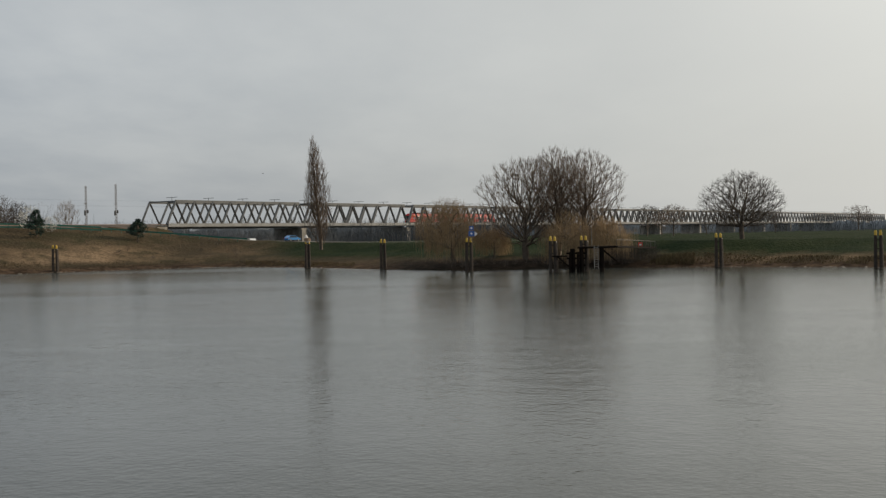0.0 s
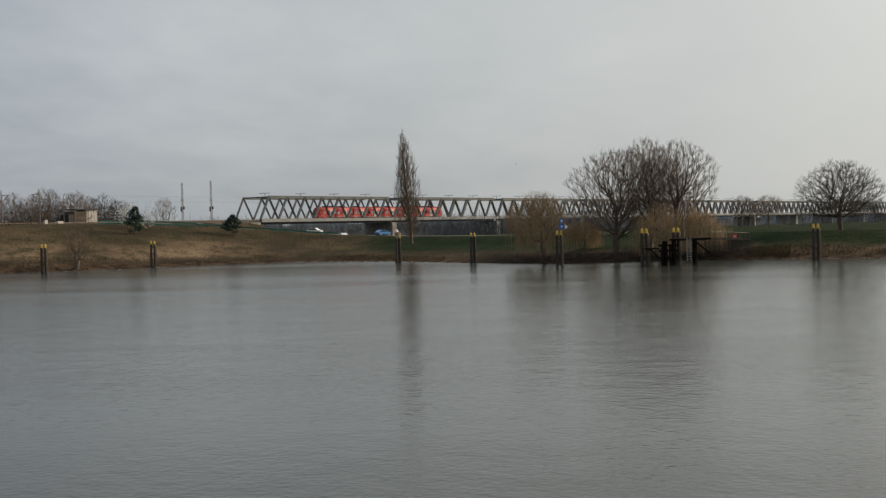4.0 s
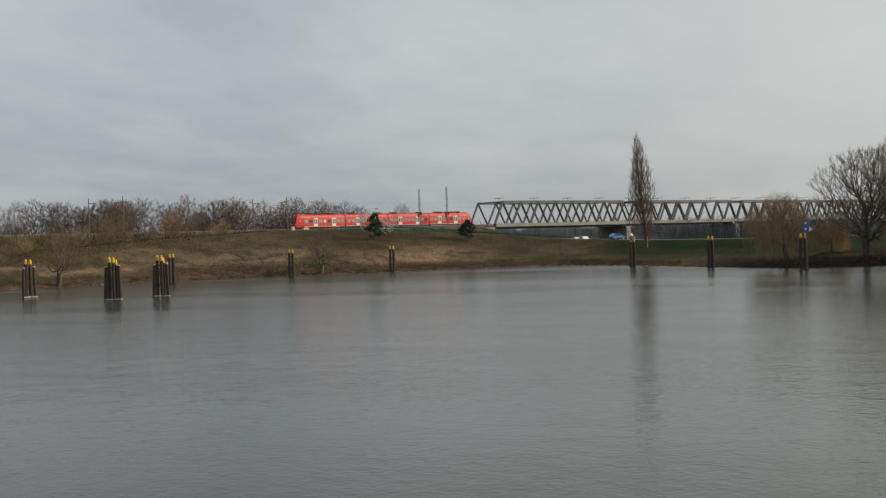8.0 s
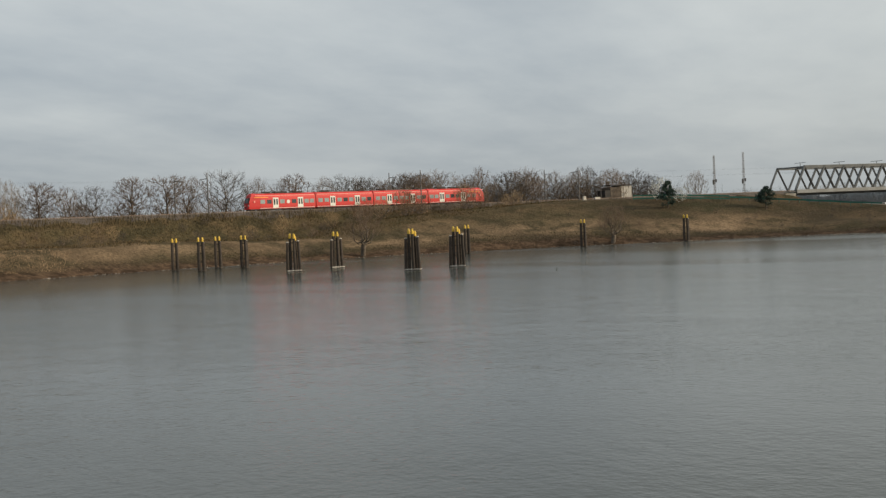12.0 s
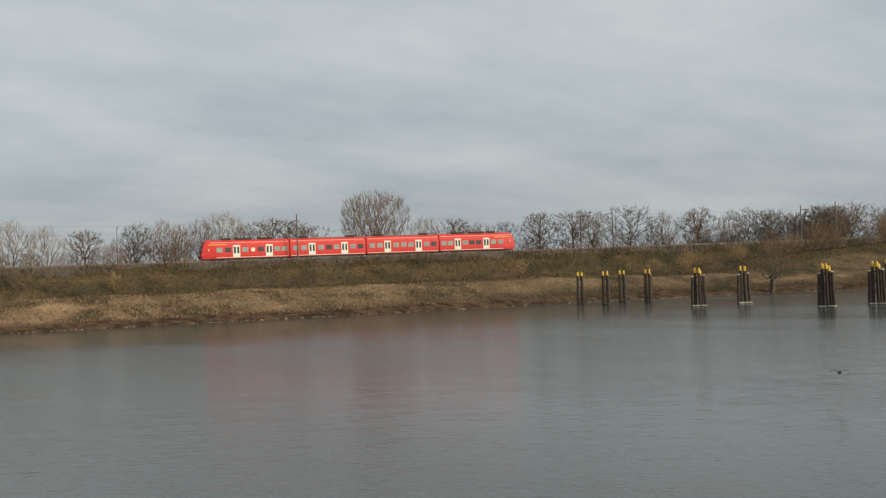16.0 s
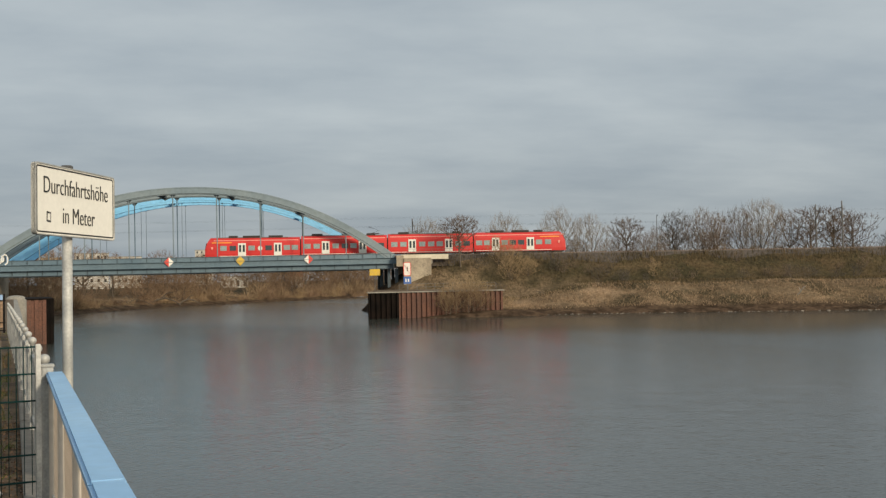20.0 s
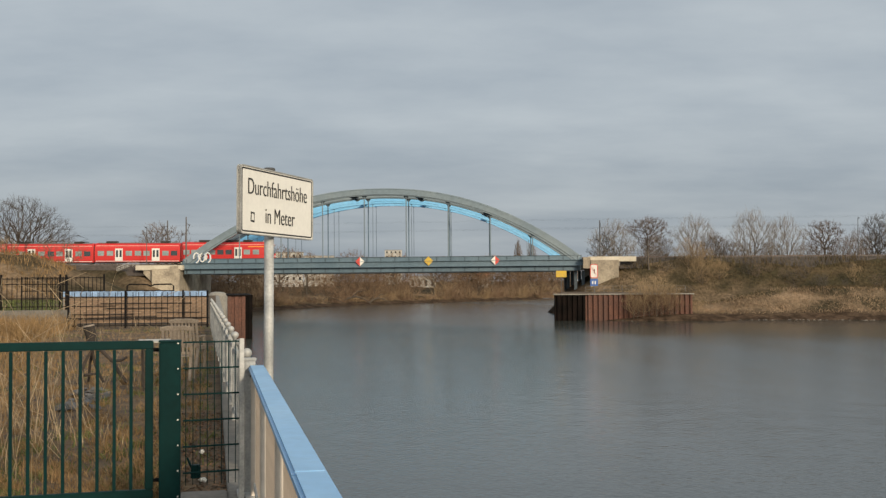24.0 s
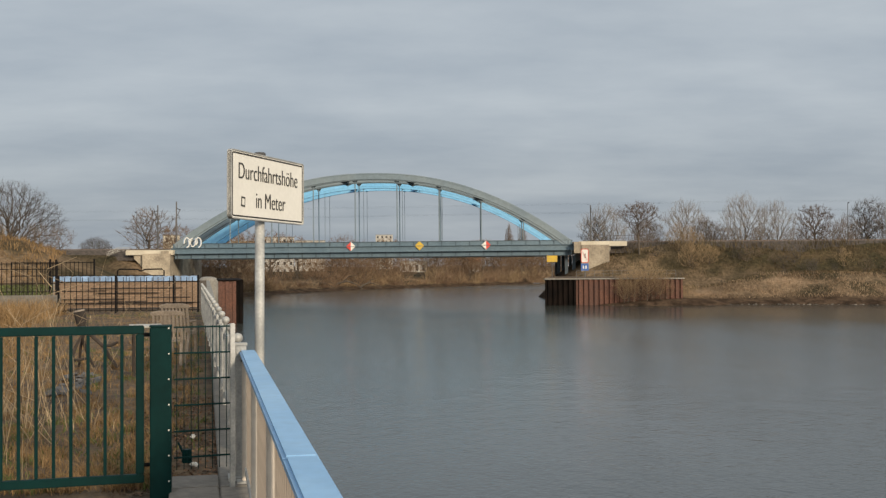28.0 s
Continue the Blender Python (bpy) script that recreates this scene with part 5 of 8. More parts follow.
def grow(seed, height, width, spec):
    """One bare tree, foot at the origin: limbs reach from the nearest wood towards ends scattered in the crown's outline. Rows of wood, twigs and last sprays."""
    rs = np.random.RandomState(seed)
    base, n = spec["base"], spec["n"]
    u = rs.rand(n * 12)
    u = u[rs.rand(n * 12) < np.maximum(spec["out"](u), 0.12) ** 1.6][:n]
    n = len(u)
    ang = rs.rand(n) * 6.283
    ph = rs.rand(4) * 6.283
    lob = 1 + spec["lobes"] * (np.sin(2 * ang + ph[0] + 3 * u) + 0.8 * np.sin(3 * ang + ph[1] - 5 * u) + 0.6 * np.sin(5 * ang + ph[2] + 9 * u)) / 1.5
    r = spec["out"](u) * width / 2 * rs.rand(n) ** 0.52 * lob
    ends = np.stack([r * np.cos(ang), r * np.sin(ang), height * (base + (0.97 - base) * u)], 1)
    lean = spec.get("lean", 0.0)
    foot = height * base
    order = np.argsort(np.linalg.norm(ends - (0, 0, foot * 0.7), axis=1) * (1 + 0.12 * rs.rand(n)))
    ends = ends[order]
    m = max(4, int((foot + (height - foot) * spec["leader"]) / 0.7))
    top = foot + (height - foot) * spec["leader"]
    pos = np.zeros((m + n, 3))
    pos[:m, 2] = np.linspace(-0.3, top, m)
    wob = rs.normal(0, 0.012 * height / m ** 0.5, (m, 2)).cumsum(0)
    pos[:m, :2] = wob - wob[0]
    parent = np.full(m + n, -1)
    parent[1:m] = np.arange(m - 1)
    path = np.zeros(m + n)
    path[:m] = pos[:m, 2] * 0.4
    head = np.zeros((m + n, 3))
    head[:m, 2] = 1.0
    live = pos[:m, 2] > foot * 0.75
    first = int(np.argmax(live))
    k = m
    for e in ends:
        v = e - pos[first:k]
        d = np.linalg.norm(v, axis=1) + 1e-6
        v = v / d[:, None]
        cost = d * (1 + 0.9 * np.maximum(0, spec["up"] - v[:, 2]) * 3 + spec.get("straight", 0.9) * (1 - (v * head[first:k]).sum(1))) + 0.22 * path[first:k]
        i = first + int(np.argmin(cost))
        pos[k], parent[k], path[k], head[k] = e, i, path[i] + d[i - first], v[i - first] * 0.7 + head[i] * 0.3
        k += 1
    load = np.ones(m + n)
    for i in range(m + n - 1, 0, -1):
        load[parent[i]] += load[i]
    thick = spec["girth"] * height
    power = math.log(thick / spec["tip"]) / math.log(load[0])
    rad = spec["tip"] * load ** power
    pos[:, 0] += lean * pos[:, 2]
    idx = np.arange(1, m + n)
    rows = np.concatenate([pos[parent[idx]], pos[idx], np.minimum(rad[parent[idx]], rad[idx] * 1.6)[:, None], rad[idx][:, None]], 1)
    big = load[idx] > spec.get("limb", 7)
    tips = idx[(load[idx] <= 4) & (idx >= m)]
    spread = sprays_of(rs, pos[tips], head[tips], spec["sprays"], spec["spray"], spec.get("rise", 0.2), spec.get("fine", 0.0115), spec.get("subs", 3))
    twigs = rows[~big]
    if "hang" in spec:
        t = np.repeat(tips, spec["strands"])
        p = pos[t] + rs.normal(0, 0.35, (len(t), 3))
        v = head[t] * 0.5 + rs.normal(0, 0.35, (len(t), 3))
        drop = np.minimum(spec["hang"] * rs.uniform(0.35, 1.1, len(t)), np.maximum(0.5, p[:, 2] - 0.2))
        strands = []
        for _ in range(4):
            v = v * 0.5 + np.array([0, 0, -1.0])
            q = p + v / np.linalg.norm(v, axis=1)[:, None] * (drop / 4)[:, None]
            strands.append(np.concatenate([p, q, np.full((len(t), 1), 0.017), np.full((len(t), 1), 0.012)], 1))
            p = q
        twigs = np.concatenate([twigs] + strands)
    return rows[big], twigs, spread


def tree_form(kind, seed, height, bark, twig, width=None):
    """The meshes of one tree shape, made once; height and width of the crown are its true size."""
    key = (kind, seed, height, twig)
    if key not in FORMS:
        wood, twigs, spread = grow(seed, height, width or height * 0.9, SPECS[kind])
        v, f = prisms(twigs, 3)
        sv, sf = slivers(spread, seed)
        tri = np.concatenate([f[:, [0, 1, 2]], f[:, [0, 2, 3]], sf + len(v)])
        FORMS[key] = (segments_mesh("trunk", wood, MAT[bark], 5), raw_mesh("crown", np.concatenate([v, sv]), tri, MAT[twig]))
    return FORMS[key]


def plant(name, form, p, label, category="tree", turn=0.0, size=1.0, group="", squash=1.0):
    root = thing(name, Matrix.LocRotScale(p, Euler((0, 0, radians(turn))), (size * squash, size * squash, size)), label, category, group)
    part("trunk", form[0], None, root)
    part("crown", form[1], None, root)
    return root


def ground_at(p):
    return float(ground_height(np.array([p.x]), np.array([p.y]))[0])


def at(az, d):
    p = P(az, d)
    p.z = ground_at(p)
    return p


def plant_main_trees():
    plant("poplar", tree_form("poplar", 6, 27.3, "bark", "twig", 5.8), at(6.2, 268), "tall slim bare Lombardy poplar on the shore")
    plant("willow", tree_form("willow", 5, 11.8, "bark", "twig_ochre", 12.4), at(-0.55, 203), "ochre weeping willow hanging over the bank", turn=180)
    plant("maple", tree_form("maple", 11, 18.2, "bark", "twig", 17.5), at(-4.2, 203), "large bare dark tree with spreading limbs", turn=40, group="trees by the landing")
    plant("maple", tree_form("maple", 17, 19.6, "bark", "twig_warm", 12.5), at(-5.8, 206), "large bare tree with upright limbs", turn=130, group="trees by the landing")
    plant("maple", tree_form("maple", 14, 19.0, "bark", "twig_warm", 13.5), at(-7.25, 206), "large bare tree with brownish twigs", turn=250, group="trees by the landing")
    plant("willow_bush", tree_form("withy", 8, 8.0, "bark", "twig_ochre", 8.5), at(-6.3, 198), "ochre willow bush under the tall trees", turn=60, size=1.15)
    plant("willow_bush", tree_form("withy", 9, 6.4, "bark", "twig_ochre", 8.0), at(-8.4, 199), "ochre willow bush beside the landing", turn=200, size=1.25)
    plant("willow_bush", tree_form("withy", 9, 6.4, "bark", "twig_ochre", 8.0), at(-2.6, 205), "ochre willow bush beside the weeping willow", turn=80, size=0.85)
    plant("round_tree", tree_form("round", 22, 13.0, "bark", "twig_dark", 16.0), at(-14.9, 219), "single round-crowned bare tree on the grassy dike", turn=20)
    # by the west abutment and beyond the yard
    plant("oak", tree_form("round", 24, 17.5, "bark", "twig_dark", 21.0), quay(228, 37, 4.0), "broad bare oak behind the embankment", turn=75, size=1.08)
    plant("oak", tree_form("round", 21, 13.4, "bark", "twig_dark", 16.5), quay(239, 21.8, 6.0), "small far bare tree beyond the embankment", turn=140, size=0.48)
    plant("lime_tree", tree_form("belt", 36, 15.0, "bark", "twig", 7.5), quay(262, 12.1, 4.2), "loose bare tree behind the railway by the abutment", turn=20, size=1.03, squash=1.6)
    plant("thorn_bush", tree_form("shrub", 44, 3.0, "bark", "twig", 3.4), at(106.5, 131), "brown thorn bush on the mound", "bush", size=0.95)
    plant("thorn_bush", tree_form("shrub", 44, 3.0, "bark", "twig", 3.4), at(107.4, 130), "brown thorn bush on the mound", "bush", turn=90, size=0.8)


def plant_woods():
    """The belt of trees behind the railway."""
    rnd = random.Random(5)
    forms = [tree_form("belt", s, 15.0, "bark", tw, w) for s, tw, w in ((31, "twig", 9), (32, "twig_dark", 8), (33, "twig", 10.5), (34, "twig_dark", 9), (35, "twig_dark", 11), (36, "twig", 7.5))]
    pale = [tree_form("broom", s, 15.0, "bark", "twig_pale", 9.5) for s in (41, 42)]
    brown = tree_form("broom", 43, 15.0, "bark", "twig", 9)
    dark = [tree_form("robinia", s, 15.0, "bark", "twig_red", w) for s, w in ((71, 9.5), (72, 8.0), (73, 10.5))]
    kinds = {"pale": pale, "dark": dark, "brown": [brown], "grey": forms}
    # the skyline's own trees: heading, rise of the top over the eye's level in degrees, kind
    for az, rise, kind in ((79.3, 3.0, "pale"), (75.6, 3.2, "pale"), (74.4, 2.4, "brown"), (72.6, 3.45, "pale"), (71.1, 3.1, "pale"), (69.4, 2.95, "dark"), (68.0, 2.4, "brown"),
                           (66.8, 3.15, "grey"), (65.7, 3.25, "brown"), (64.8, 3.1, "grey"), (63.9, 3.25, "brown"), (62.7, 3.55, "pale"), (61.5, 3.0, "grey"), (60.5, 3.25, "dark"),
                           (59.4, 3.2, "dark"), (58.5, 2.9, "dark"), (52.6, 2.95, "pale"), (51.0, 2.9, "dark"), (49.8, 2.6, "grey"), (48.5, 2.6, "grey"), (46.7, 3.05, "dark"), (45.0, 3.05, "dark"),
                           (44.0, 3.0, "grey"), (42.1, 3.25, "grey"), (40.5, 2.7, "brown"), (38.8, 2.9, "dark"), (37.2, 2.6, "brown"), (35.4, 2.65, "grey"), (34.3, 2.4, "dark"), (32.6, 2.5, "grey")):
        side = (28 if az > 73 else 17) + rnd.uniform(0, 5)
        p, _ = track(track_near(az, side), side)
        height = EYE + math.hypot(p.x, p.y) * math.tan(radians(rise)) - 4.0
        p.z = 4.0
        plant("tree", rnd.choice(kinds[kind]), p, {"pale": "pale upright bare tree", "dark": "dark gnarled bare tree with clustered twigs", "brown": "brown bushy bare tree", "grey": "grey bare tree"}[kind] + " behind the railway",
              turn=rnd.uniform(0, 360), size=height / 15.2, group="trees behind the railway", squash=rnd.uniform(0.9, 1.1))
    label = "bare leafless tree in the belt behind the railway"
    s = -226.0
    while s < 76:
        dense = s < -128
        for row in range(2 if dense else 1):
            side = (16 + row * 13 if dense else 33) + rnd.uniform(-3, 5)
            p, _ = track(s + rnd.uniform(-2.5, 2.5), side)
            p.z = 4.0
            size = rnd.uniform(0.88, 1.15) if dense else rnd.uniform(0.68, 0.9)
            if -22 < s < 6:
                size *= 0.8
            f = brown if rnd.random() < 0.2 else dark[rnd.randrange(3)] if rnd.random() < 0.25 else forms[rnd.randrange(6)]
            plant("tree", f, p, label, turn=rnd.uniform(0, 360), size=size, group="trees behind the railway", squash=rnd.uniform(0.9, 1.2))
        s += rnd.uniform(4.0, 7.0) if dense else rnd.uniform(5.0, 8.5)
    # the tall pale one
    p, _ = track(-29, 24)
    p.z = 4.5
    plant("tall_tree", tree_form("tall", 51, 21.0, "bark", "twig_warm", 16.5), p, "tall pale broom-shaped bare tree above the belt", turn=30)
    ochre_brush = tree_form("thicket", 81, 6.0, "bark", "twig_ochre", 6.5)
    for s0, side, size in ((-38, 17, 1.5), (-33, 18, 1.7), (-27, 17, 1.6), (-21, 18, 1.3), (-52, 19, 1.0), (8, 18, 1.1), (14, 19, 1.2), (52, 17, 1.0)):
        p, _ = track(s0, side)
        p.z = 4.6
        plant("brushwood", ochre_brush, p, "ochre-brown brushwood behind the railway", "bush", turn=s0 * 37, size=size, group="brushwood of the railway")
    p, _ = track(-240, 15)
    p.z = 6.5
    plant("birch", tree_form("broom", 42, 15.0, "bark", "twig_pale", 9.5), p, "small pale bare tree between the signal masts", size=0.8)
    # woods beyond the inner basin
    basin = [tree_form("belt", s, 15.0, "bark", "twig_brown", 9.5) for s in (37, 38, 39)]
    for i in range(40):
        az = 81.5 + 19.5 * i / 39 + rnd.uniform(-0.2, 0.2)
        d = float(np.interp(az, [80, 83, 87.6, 91.9, 97.3, 102], [420, 392, 340, 309, 256, 236])) + rnd.uniform(2, 26)
        p = P(az, d, 1.2)
        f = basin[rnd.randrange(3)]
        if (93.6 < az < 96.9 and i % 3) or (88.2 < az < 90.2 and i % 2):
            continue  # gaps through which the houses show
        plant("tree", f, p, "bare brown waterside tree of the inner basin", turn=rnd.uniform(0, 360), size=rnd.uniform(0.6, 0.95), group="trees of the inner basin", squash=rnd.uniform(1.2, 1.7))
    clump = [tree_form("thicket", sd, 6.0, "bark", "twig_brown", 6.5) for sd in (82, 84)]
    for i in range(36):
        az = 81.8 + 18.6 * i / 35 + rnd.uniform(-0.15, 0.15)
        if (94.1 < az < 96.3 and i % 2) or 88.7 < az < 89.6:
            continue
        d = float(np.interp(az, [80, 83, 87.6, 91.9, 97.3, 102], [420, 392, 340, 309, 256, 236])) + rnd.uniform(0, 22)
        plant("waterside_bush", clump[i % 2], P(az, d, 0.8), "rounded brown bush on the far bank of the basin", "bush", turn=i * 70, size=rnd.uniform(1.0, 1.8) * d / 320, group="bushes of the inner basin")
    for az, d, size in ((84.27, 520, 0.84), (83.58, 525, 0.86)):
        plant("poplar", tree_form("poplar", 6, 27.3, "bark", "twig", 5.8), P(az, d, 3), "far slim poplar beyond the basin", size=size)
    # far single trees beyond the dike
    for az, d, size in ((-10.3, 420, 1.15), (-11.6, 400, 1.1), (-11.0, 460, 1.0), (-20.3, 640, 1.35), (-13.2, 520, 0.9), (-16.5, 560, 0.8)):
        plant("tree", forms[int(size * 20) % 5], P(az, d, 3.6), "far bare tree in the river meadow", turn=az * 31, size=size * 0.72, group="trees of the meadow", squash=1.5)


def thicket(name, label, n, az0, az1, d0, d1, base, h0, h1, radius, material, seed):
    """Dim woods: bare stems with fine sprays by the thousand."""
    rnd = np.random.RandomState(seed)
    az, d = rnd.uniform(az0, az1, n), rnd.uniform(d0, d1, n)
    h = rnd.uniform(h0, h1, n) * (0.75 + 0.35 * np.sin(az * 2.1 + d * 0.02) ** 2)
    start = np.stack([-d * np.sin(np.radians(az)), d * np.cos(np.radians(az)), np.full(n, base)], 1)
    v = np.stack([rnd.normal(0, 0.18, n), rnd.normal(0, 0.18, n), np.ones(n)], 1)
    stems = np.concatenate([start, start + v * h[:, None], np.full((n, 1), radius), np.zeros((n, 1))], 1)
    fine = sprays_of(rnd, start + v * (h * rnd.uniform(0.3, 0.95, n))[:, None], v, 3, h1 * 0.3, 0.3, radius * 0.5, 2)
    sv, sf = slivers(np.concatenate([stems, fine]), seed)
    tagged(new(name, raw_mesh(name, sv, sf, MAT[material])), label, "woods", kind="stuff")


def far_treeline():
    """The woods beyond the river, a low uneven mass at the edge of sight, hazed in its colour."""
    rnd = np.random.RandomState(77)
    n = 900
    az = np.linspace(-40, 27, n)
    top = np.interp(az, [-40, -12, 0, 8, 27], [11, 12.5, 14.5, 17, 16]) + 1.3 * np.sin(az * 1.9) + 0.9 * np.sin(az * 5.3 + 1) + rnd.normal(0, 0.7, n)
    v = []
    for d in (1040.0, 1075.0):
        for z in (np.zeros(n), top):
            v.append(np.stack([-d * np.sin(np.radians(az)), d * np.cos(np.radians(az)), z], 1))
    v = np.concatenate(v)
    i = np.arange(n - 1)
    f = np.concatenate([np.stack([i + a, i + a + 1, i + b + 1, i + b], 1) for a, b in ((0, n), (n, 3 * n), (3 * n, 2 * n))])
    tagged(new("backdrop", raw_mesh("backdrop", v, f, MAT["far_woods"])), "far haze-grey line of woods along the horizon", "woods", kind="structure")


def far_woods():
    far_treeline()
    thicket("far_woods", "dim leafless woods along the horizon", 5000, -34, 24, 600, 1000, 2.5, 5, 10, 0.16, "twig_hazed", 4)
    thicket("river_woods", "dim leafless woods beyond the dike road", 6000, -4, 23, 400, 560, 2.5, 5, 10.5, 0.09, "twig_hazed", 5)
    # brush between the stems of the belt behind the railway
    rnd = np.random.RandomState(6)

    def brush(name, label, n, s0, s1, side0, side1, foot, h0, h1, material):
        at_s, side = rnd.uniform(s0, s1, n), rnd.uniform(side0, side1, n)
        start = np.array([tuple(track(a, b)[0]) for a, b in zip(at_s, side)])
        start[:, 2] = foot
        tall = rnd.uniform(h0, h1, n) * (0.8 + 0.25 * np.sin(at_s * 0.21) + 0.15 * np.sin(at_s * 0.57 + 1))
        v = np.stack([rnd.normal(0, 0.2, n), rnd.normal(0, 0.2, n), np.ones(n)], 1)
        stems = np.concatenate([start, start + v * tall[:, None], np.full((n, 1), 0.03), np.zeros((n, 1))], 1)
        tips = start + v * (tall * rnd.uniform(0.35, 0.95, n))[:, None]
        fine = sprays_of(rnd, tips, v, 2, 1.5, 0.6, 0.014, 2)
        sv, sf = slivers(np.concatenate([stems, fine]), 3)
        tagged(new(name, raw_mesh(name, sv, sf, MAT[material])), label, "brush", kind="stuff")

    brush("undergrowth", "brown bare undergrowth behind the railway", 12000, -226, 76, 15, 34, 5.0, 3.0, 8.4, "twig")
    brush("copse_undergrowth", "dense grey-brown bare copse behind the railway", 17000, -232, -110, 12, 34, 5.5, 5.0, 11.0, "twig_dark")
    for name, count, material, seed in (("basin_brush", 300, "twig_brown", 14), ("basin_scrub", 150, "twig_ochre", 15)):
        rnd = np.random.RandomState(seed)
        segs = []
        for _ in range(count):
            az = rnd.uniform(81.5, 101)
            d = float(np.interp(az, [80, 83, 87.6, 91.9, 97.3, 102], [420, 387, 335, 304, 250, 231])) + abs(rnd.normal(0, 8))
            c = P(az, d, 0.2)
            tall = rnd.uniform(2.0, 9.5) * (0.6 + 0.4 * rnd.rand())
            if 93.9 < az < 96.6 or 88.5 < az < 89.7:
                tall *= 0.5
            for _k in range(28):
                foot = c + Vector((rnd.normal() * 0.5, rnd.normal() * 0.5, 0))
                v = Vector((rnd.normal() * 0.45, rnd.normal() * 0.45, 1.0)).normalized() * tall * rnd.uniform(0.5, 1.0)
                mid = foot + v * 0.5
                segs.append((foot, mid, 0.04, 0.028))
                end = mid + v * 0.5 + Vector((rnd.normal(), rnd.normal(), rnd.normal() * 0.5)) * tall * 0.13
                segs.append((mid, end, 0.028, 0.01))
                segs.append((mid, mid + v * 0.4 + Vector((rnd.normal(), rnd.normal(), 0)) * tall * 0.16, 0.022, 0.008))
        sv, sf = slivers(np.array([(*p0, *p1, r0 * 1.5, 0) for p0, p1, r0, _r in segs]), seed)
        tagged(new(name, raw_mesh(name, sv, sf, MAT[material])), "brown tangled scrub on the far bank of the inner basin", "brush", kind="stuff")


def track_near(az, side):
    """Where along a parallel of the line a heading from the eye meets it."""
    return min(range(-300, 90), key=lambda s: abs(math.degrees(math.atan2(-track(s, side)[0].x, track(s, side)[0].y)) - az))


def plant_bushes():
    shrub = tree_form("shrub", 44, 3.0, "bark", "twig", 3.4)
    dark = tree_form("shrub", 45, 3.0, "bark", "twig_dark", 3.4)
    ochre = tree_form("shrub", 44, 3.0, "bark", "twig_ochre", 3.4)
    stump = tree_form("stump", 61, 8.6, "bark", "twig", 7.5)
    # willow stumps at the edge
    for az, d, size in ((22.7, 243.5, 0.95), (35.4, 230.0, 1.05)):
        plant("willow_stump", stump, at(az, d), "upright willow stump with bare shoots at the water's edge", turn=az * 20, size=size)
    for az, d, size, f in ((57.6, 189.0, 0.8, dark),):
        plant("bank_bush", f, at(az, d), "bare bush at the water's edge", "bush", turn=az * 20, size=size)
    sapling = tree_form("sapling", 63, 6.0, "bark", "twig_ochre", 4.6)
    for az, side, size in ((33.1, -9, 0.9), (30.2, -9, 1.0), (39.3, -12, 0.75), (28.0, -8, 0.7), (47.5, -13, 0.55), (75.2, -9, 1.0), (75.9, -7, 0.9), (68.0, -11, 0.6)):
        s = track_near(az, side)
        p, _ = track(s, side)
        p.z = ground_at(p)
        plant("sapling", sapling, p, "thin bare sapling on the embankment slope", turn=az * 50, size=size, group="saplings of the embankment")
    for az, d, size in ((76.7, 178.0, 0.75), (77.35, 176.6, 0.95), (78.0, 176.0, 0.9), (78.5, 175.6, 0.7)):
        plant("sapling", sapling, at(az, d), "thin bare willow sapling before the sheet piling", turn=az * 90, size=size, group="saplings of the embankment")
    fuzz = [tree_form("thicket", sd, 6.0, "bark", tw, 6.5) for sd, tw in ((81, "twig_ochre"), (82, "twig_brown"))]
    for az, side, size in ((33.1, -13, 1.15), (32.3, -12, 0.95), (30.1, -13, 1.05), (29.3, -12, 0.8), (35.3, -14, 0.95), (34.4, -12, 0.8), (36.8, -12, 0.6), (27.6, -11, 0.7), (41.0, -13, 0.5), (75.0, -11, 0.75), (74.2, -10, 0.6)):
        p, _ = track(track_near(az, side), side)
        p.z = ground_at(p)
        plant("brushwood", fuzz[int(az * 10) % 2], p, "fuzzy light brown brushwood on the embankment slope", "bush", turn=az * 70, size=size, group="brushwood of the embankment")
    for az, d, size in ((76.5, 178.2, 0.5), (77.1, 177.0, 0.62), (77.7, 176.4, 0.6), (78.3, 175.8, 0.5), (75.4, 181.0, 0.45)):
        plant("brushwood", fuzz[int(az * 10) % 2], at(az, d), "fuzzy ochre willow brush before the sheet piling", "bush", turn=az * 70, size=size, group="brushwood of the embankment")
    p, _ = track(69.0, -6.5)
    p.z = ground_at(p)
    plant("robinia", tree_form("robinia", 74, 12.0, "bark", "twig_red", 8.0), p, "dark gnarled tree with clustered twigs beside the bridge", turn=40, size=0.8)
    plant("blossom_bush", tree_form("bloom", 83, 6.0, "bark", "blossom", 6.5), at(20.25, 283.5), "pale whitish blossoming bush behind the pine", "bush", size=1.05)
    plant("blossom_bush", tree_form("bloom", 83, 6.0, "bark", "blossom", 6.5), at(19.25, 283), "pale whitish blossoming bush beside the pine", "bush", turn=120, size=0.7)
    rnd = random.Random(9)
    # low dark shrubs, added to deepen the tone of this bank
    for i in range(18):
        a = -9.6 + 9.2 * i / 17
        p = at(a, float(np.interp(a, [-10.7, -6, -1.3, 3], [194, 195, 191.5, 208])) + rnd.uniform(1.5, 5.5))
        plant("bank_shrub", dark, p, "dark low shrub on the muddy bank under the trees", "bush", turn=i * 70, size=rnd.uniform(0.35, 0.65), group="shrubs of the landing bank")
    for i in range(16):
        p = at(-8.1 - 2.4 * i / 15, 196.5 + rnd.uniform(0, 7))
        plant("bank_shrub", dark, p, "dark dense shrub on the bank by the landing", "bush", turn=i * 50, size=rnd.uniform(0.75, 1.05), group="shrubs of the landing bank")
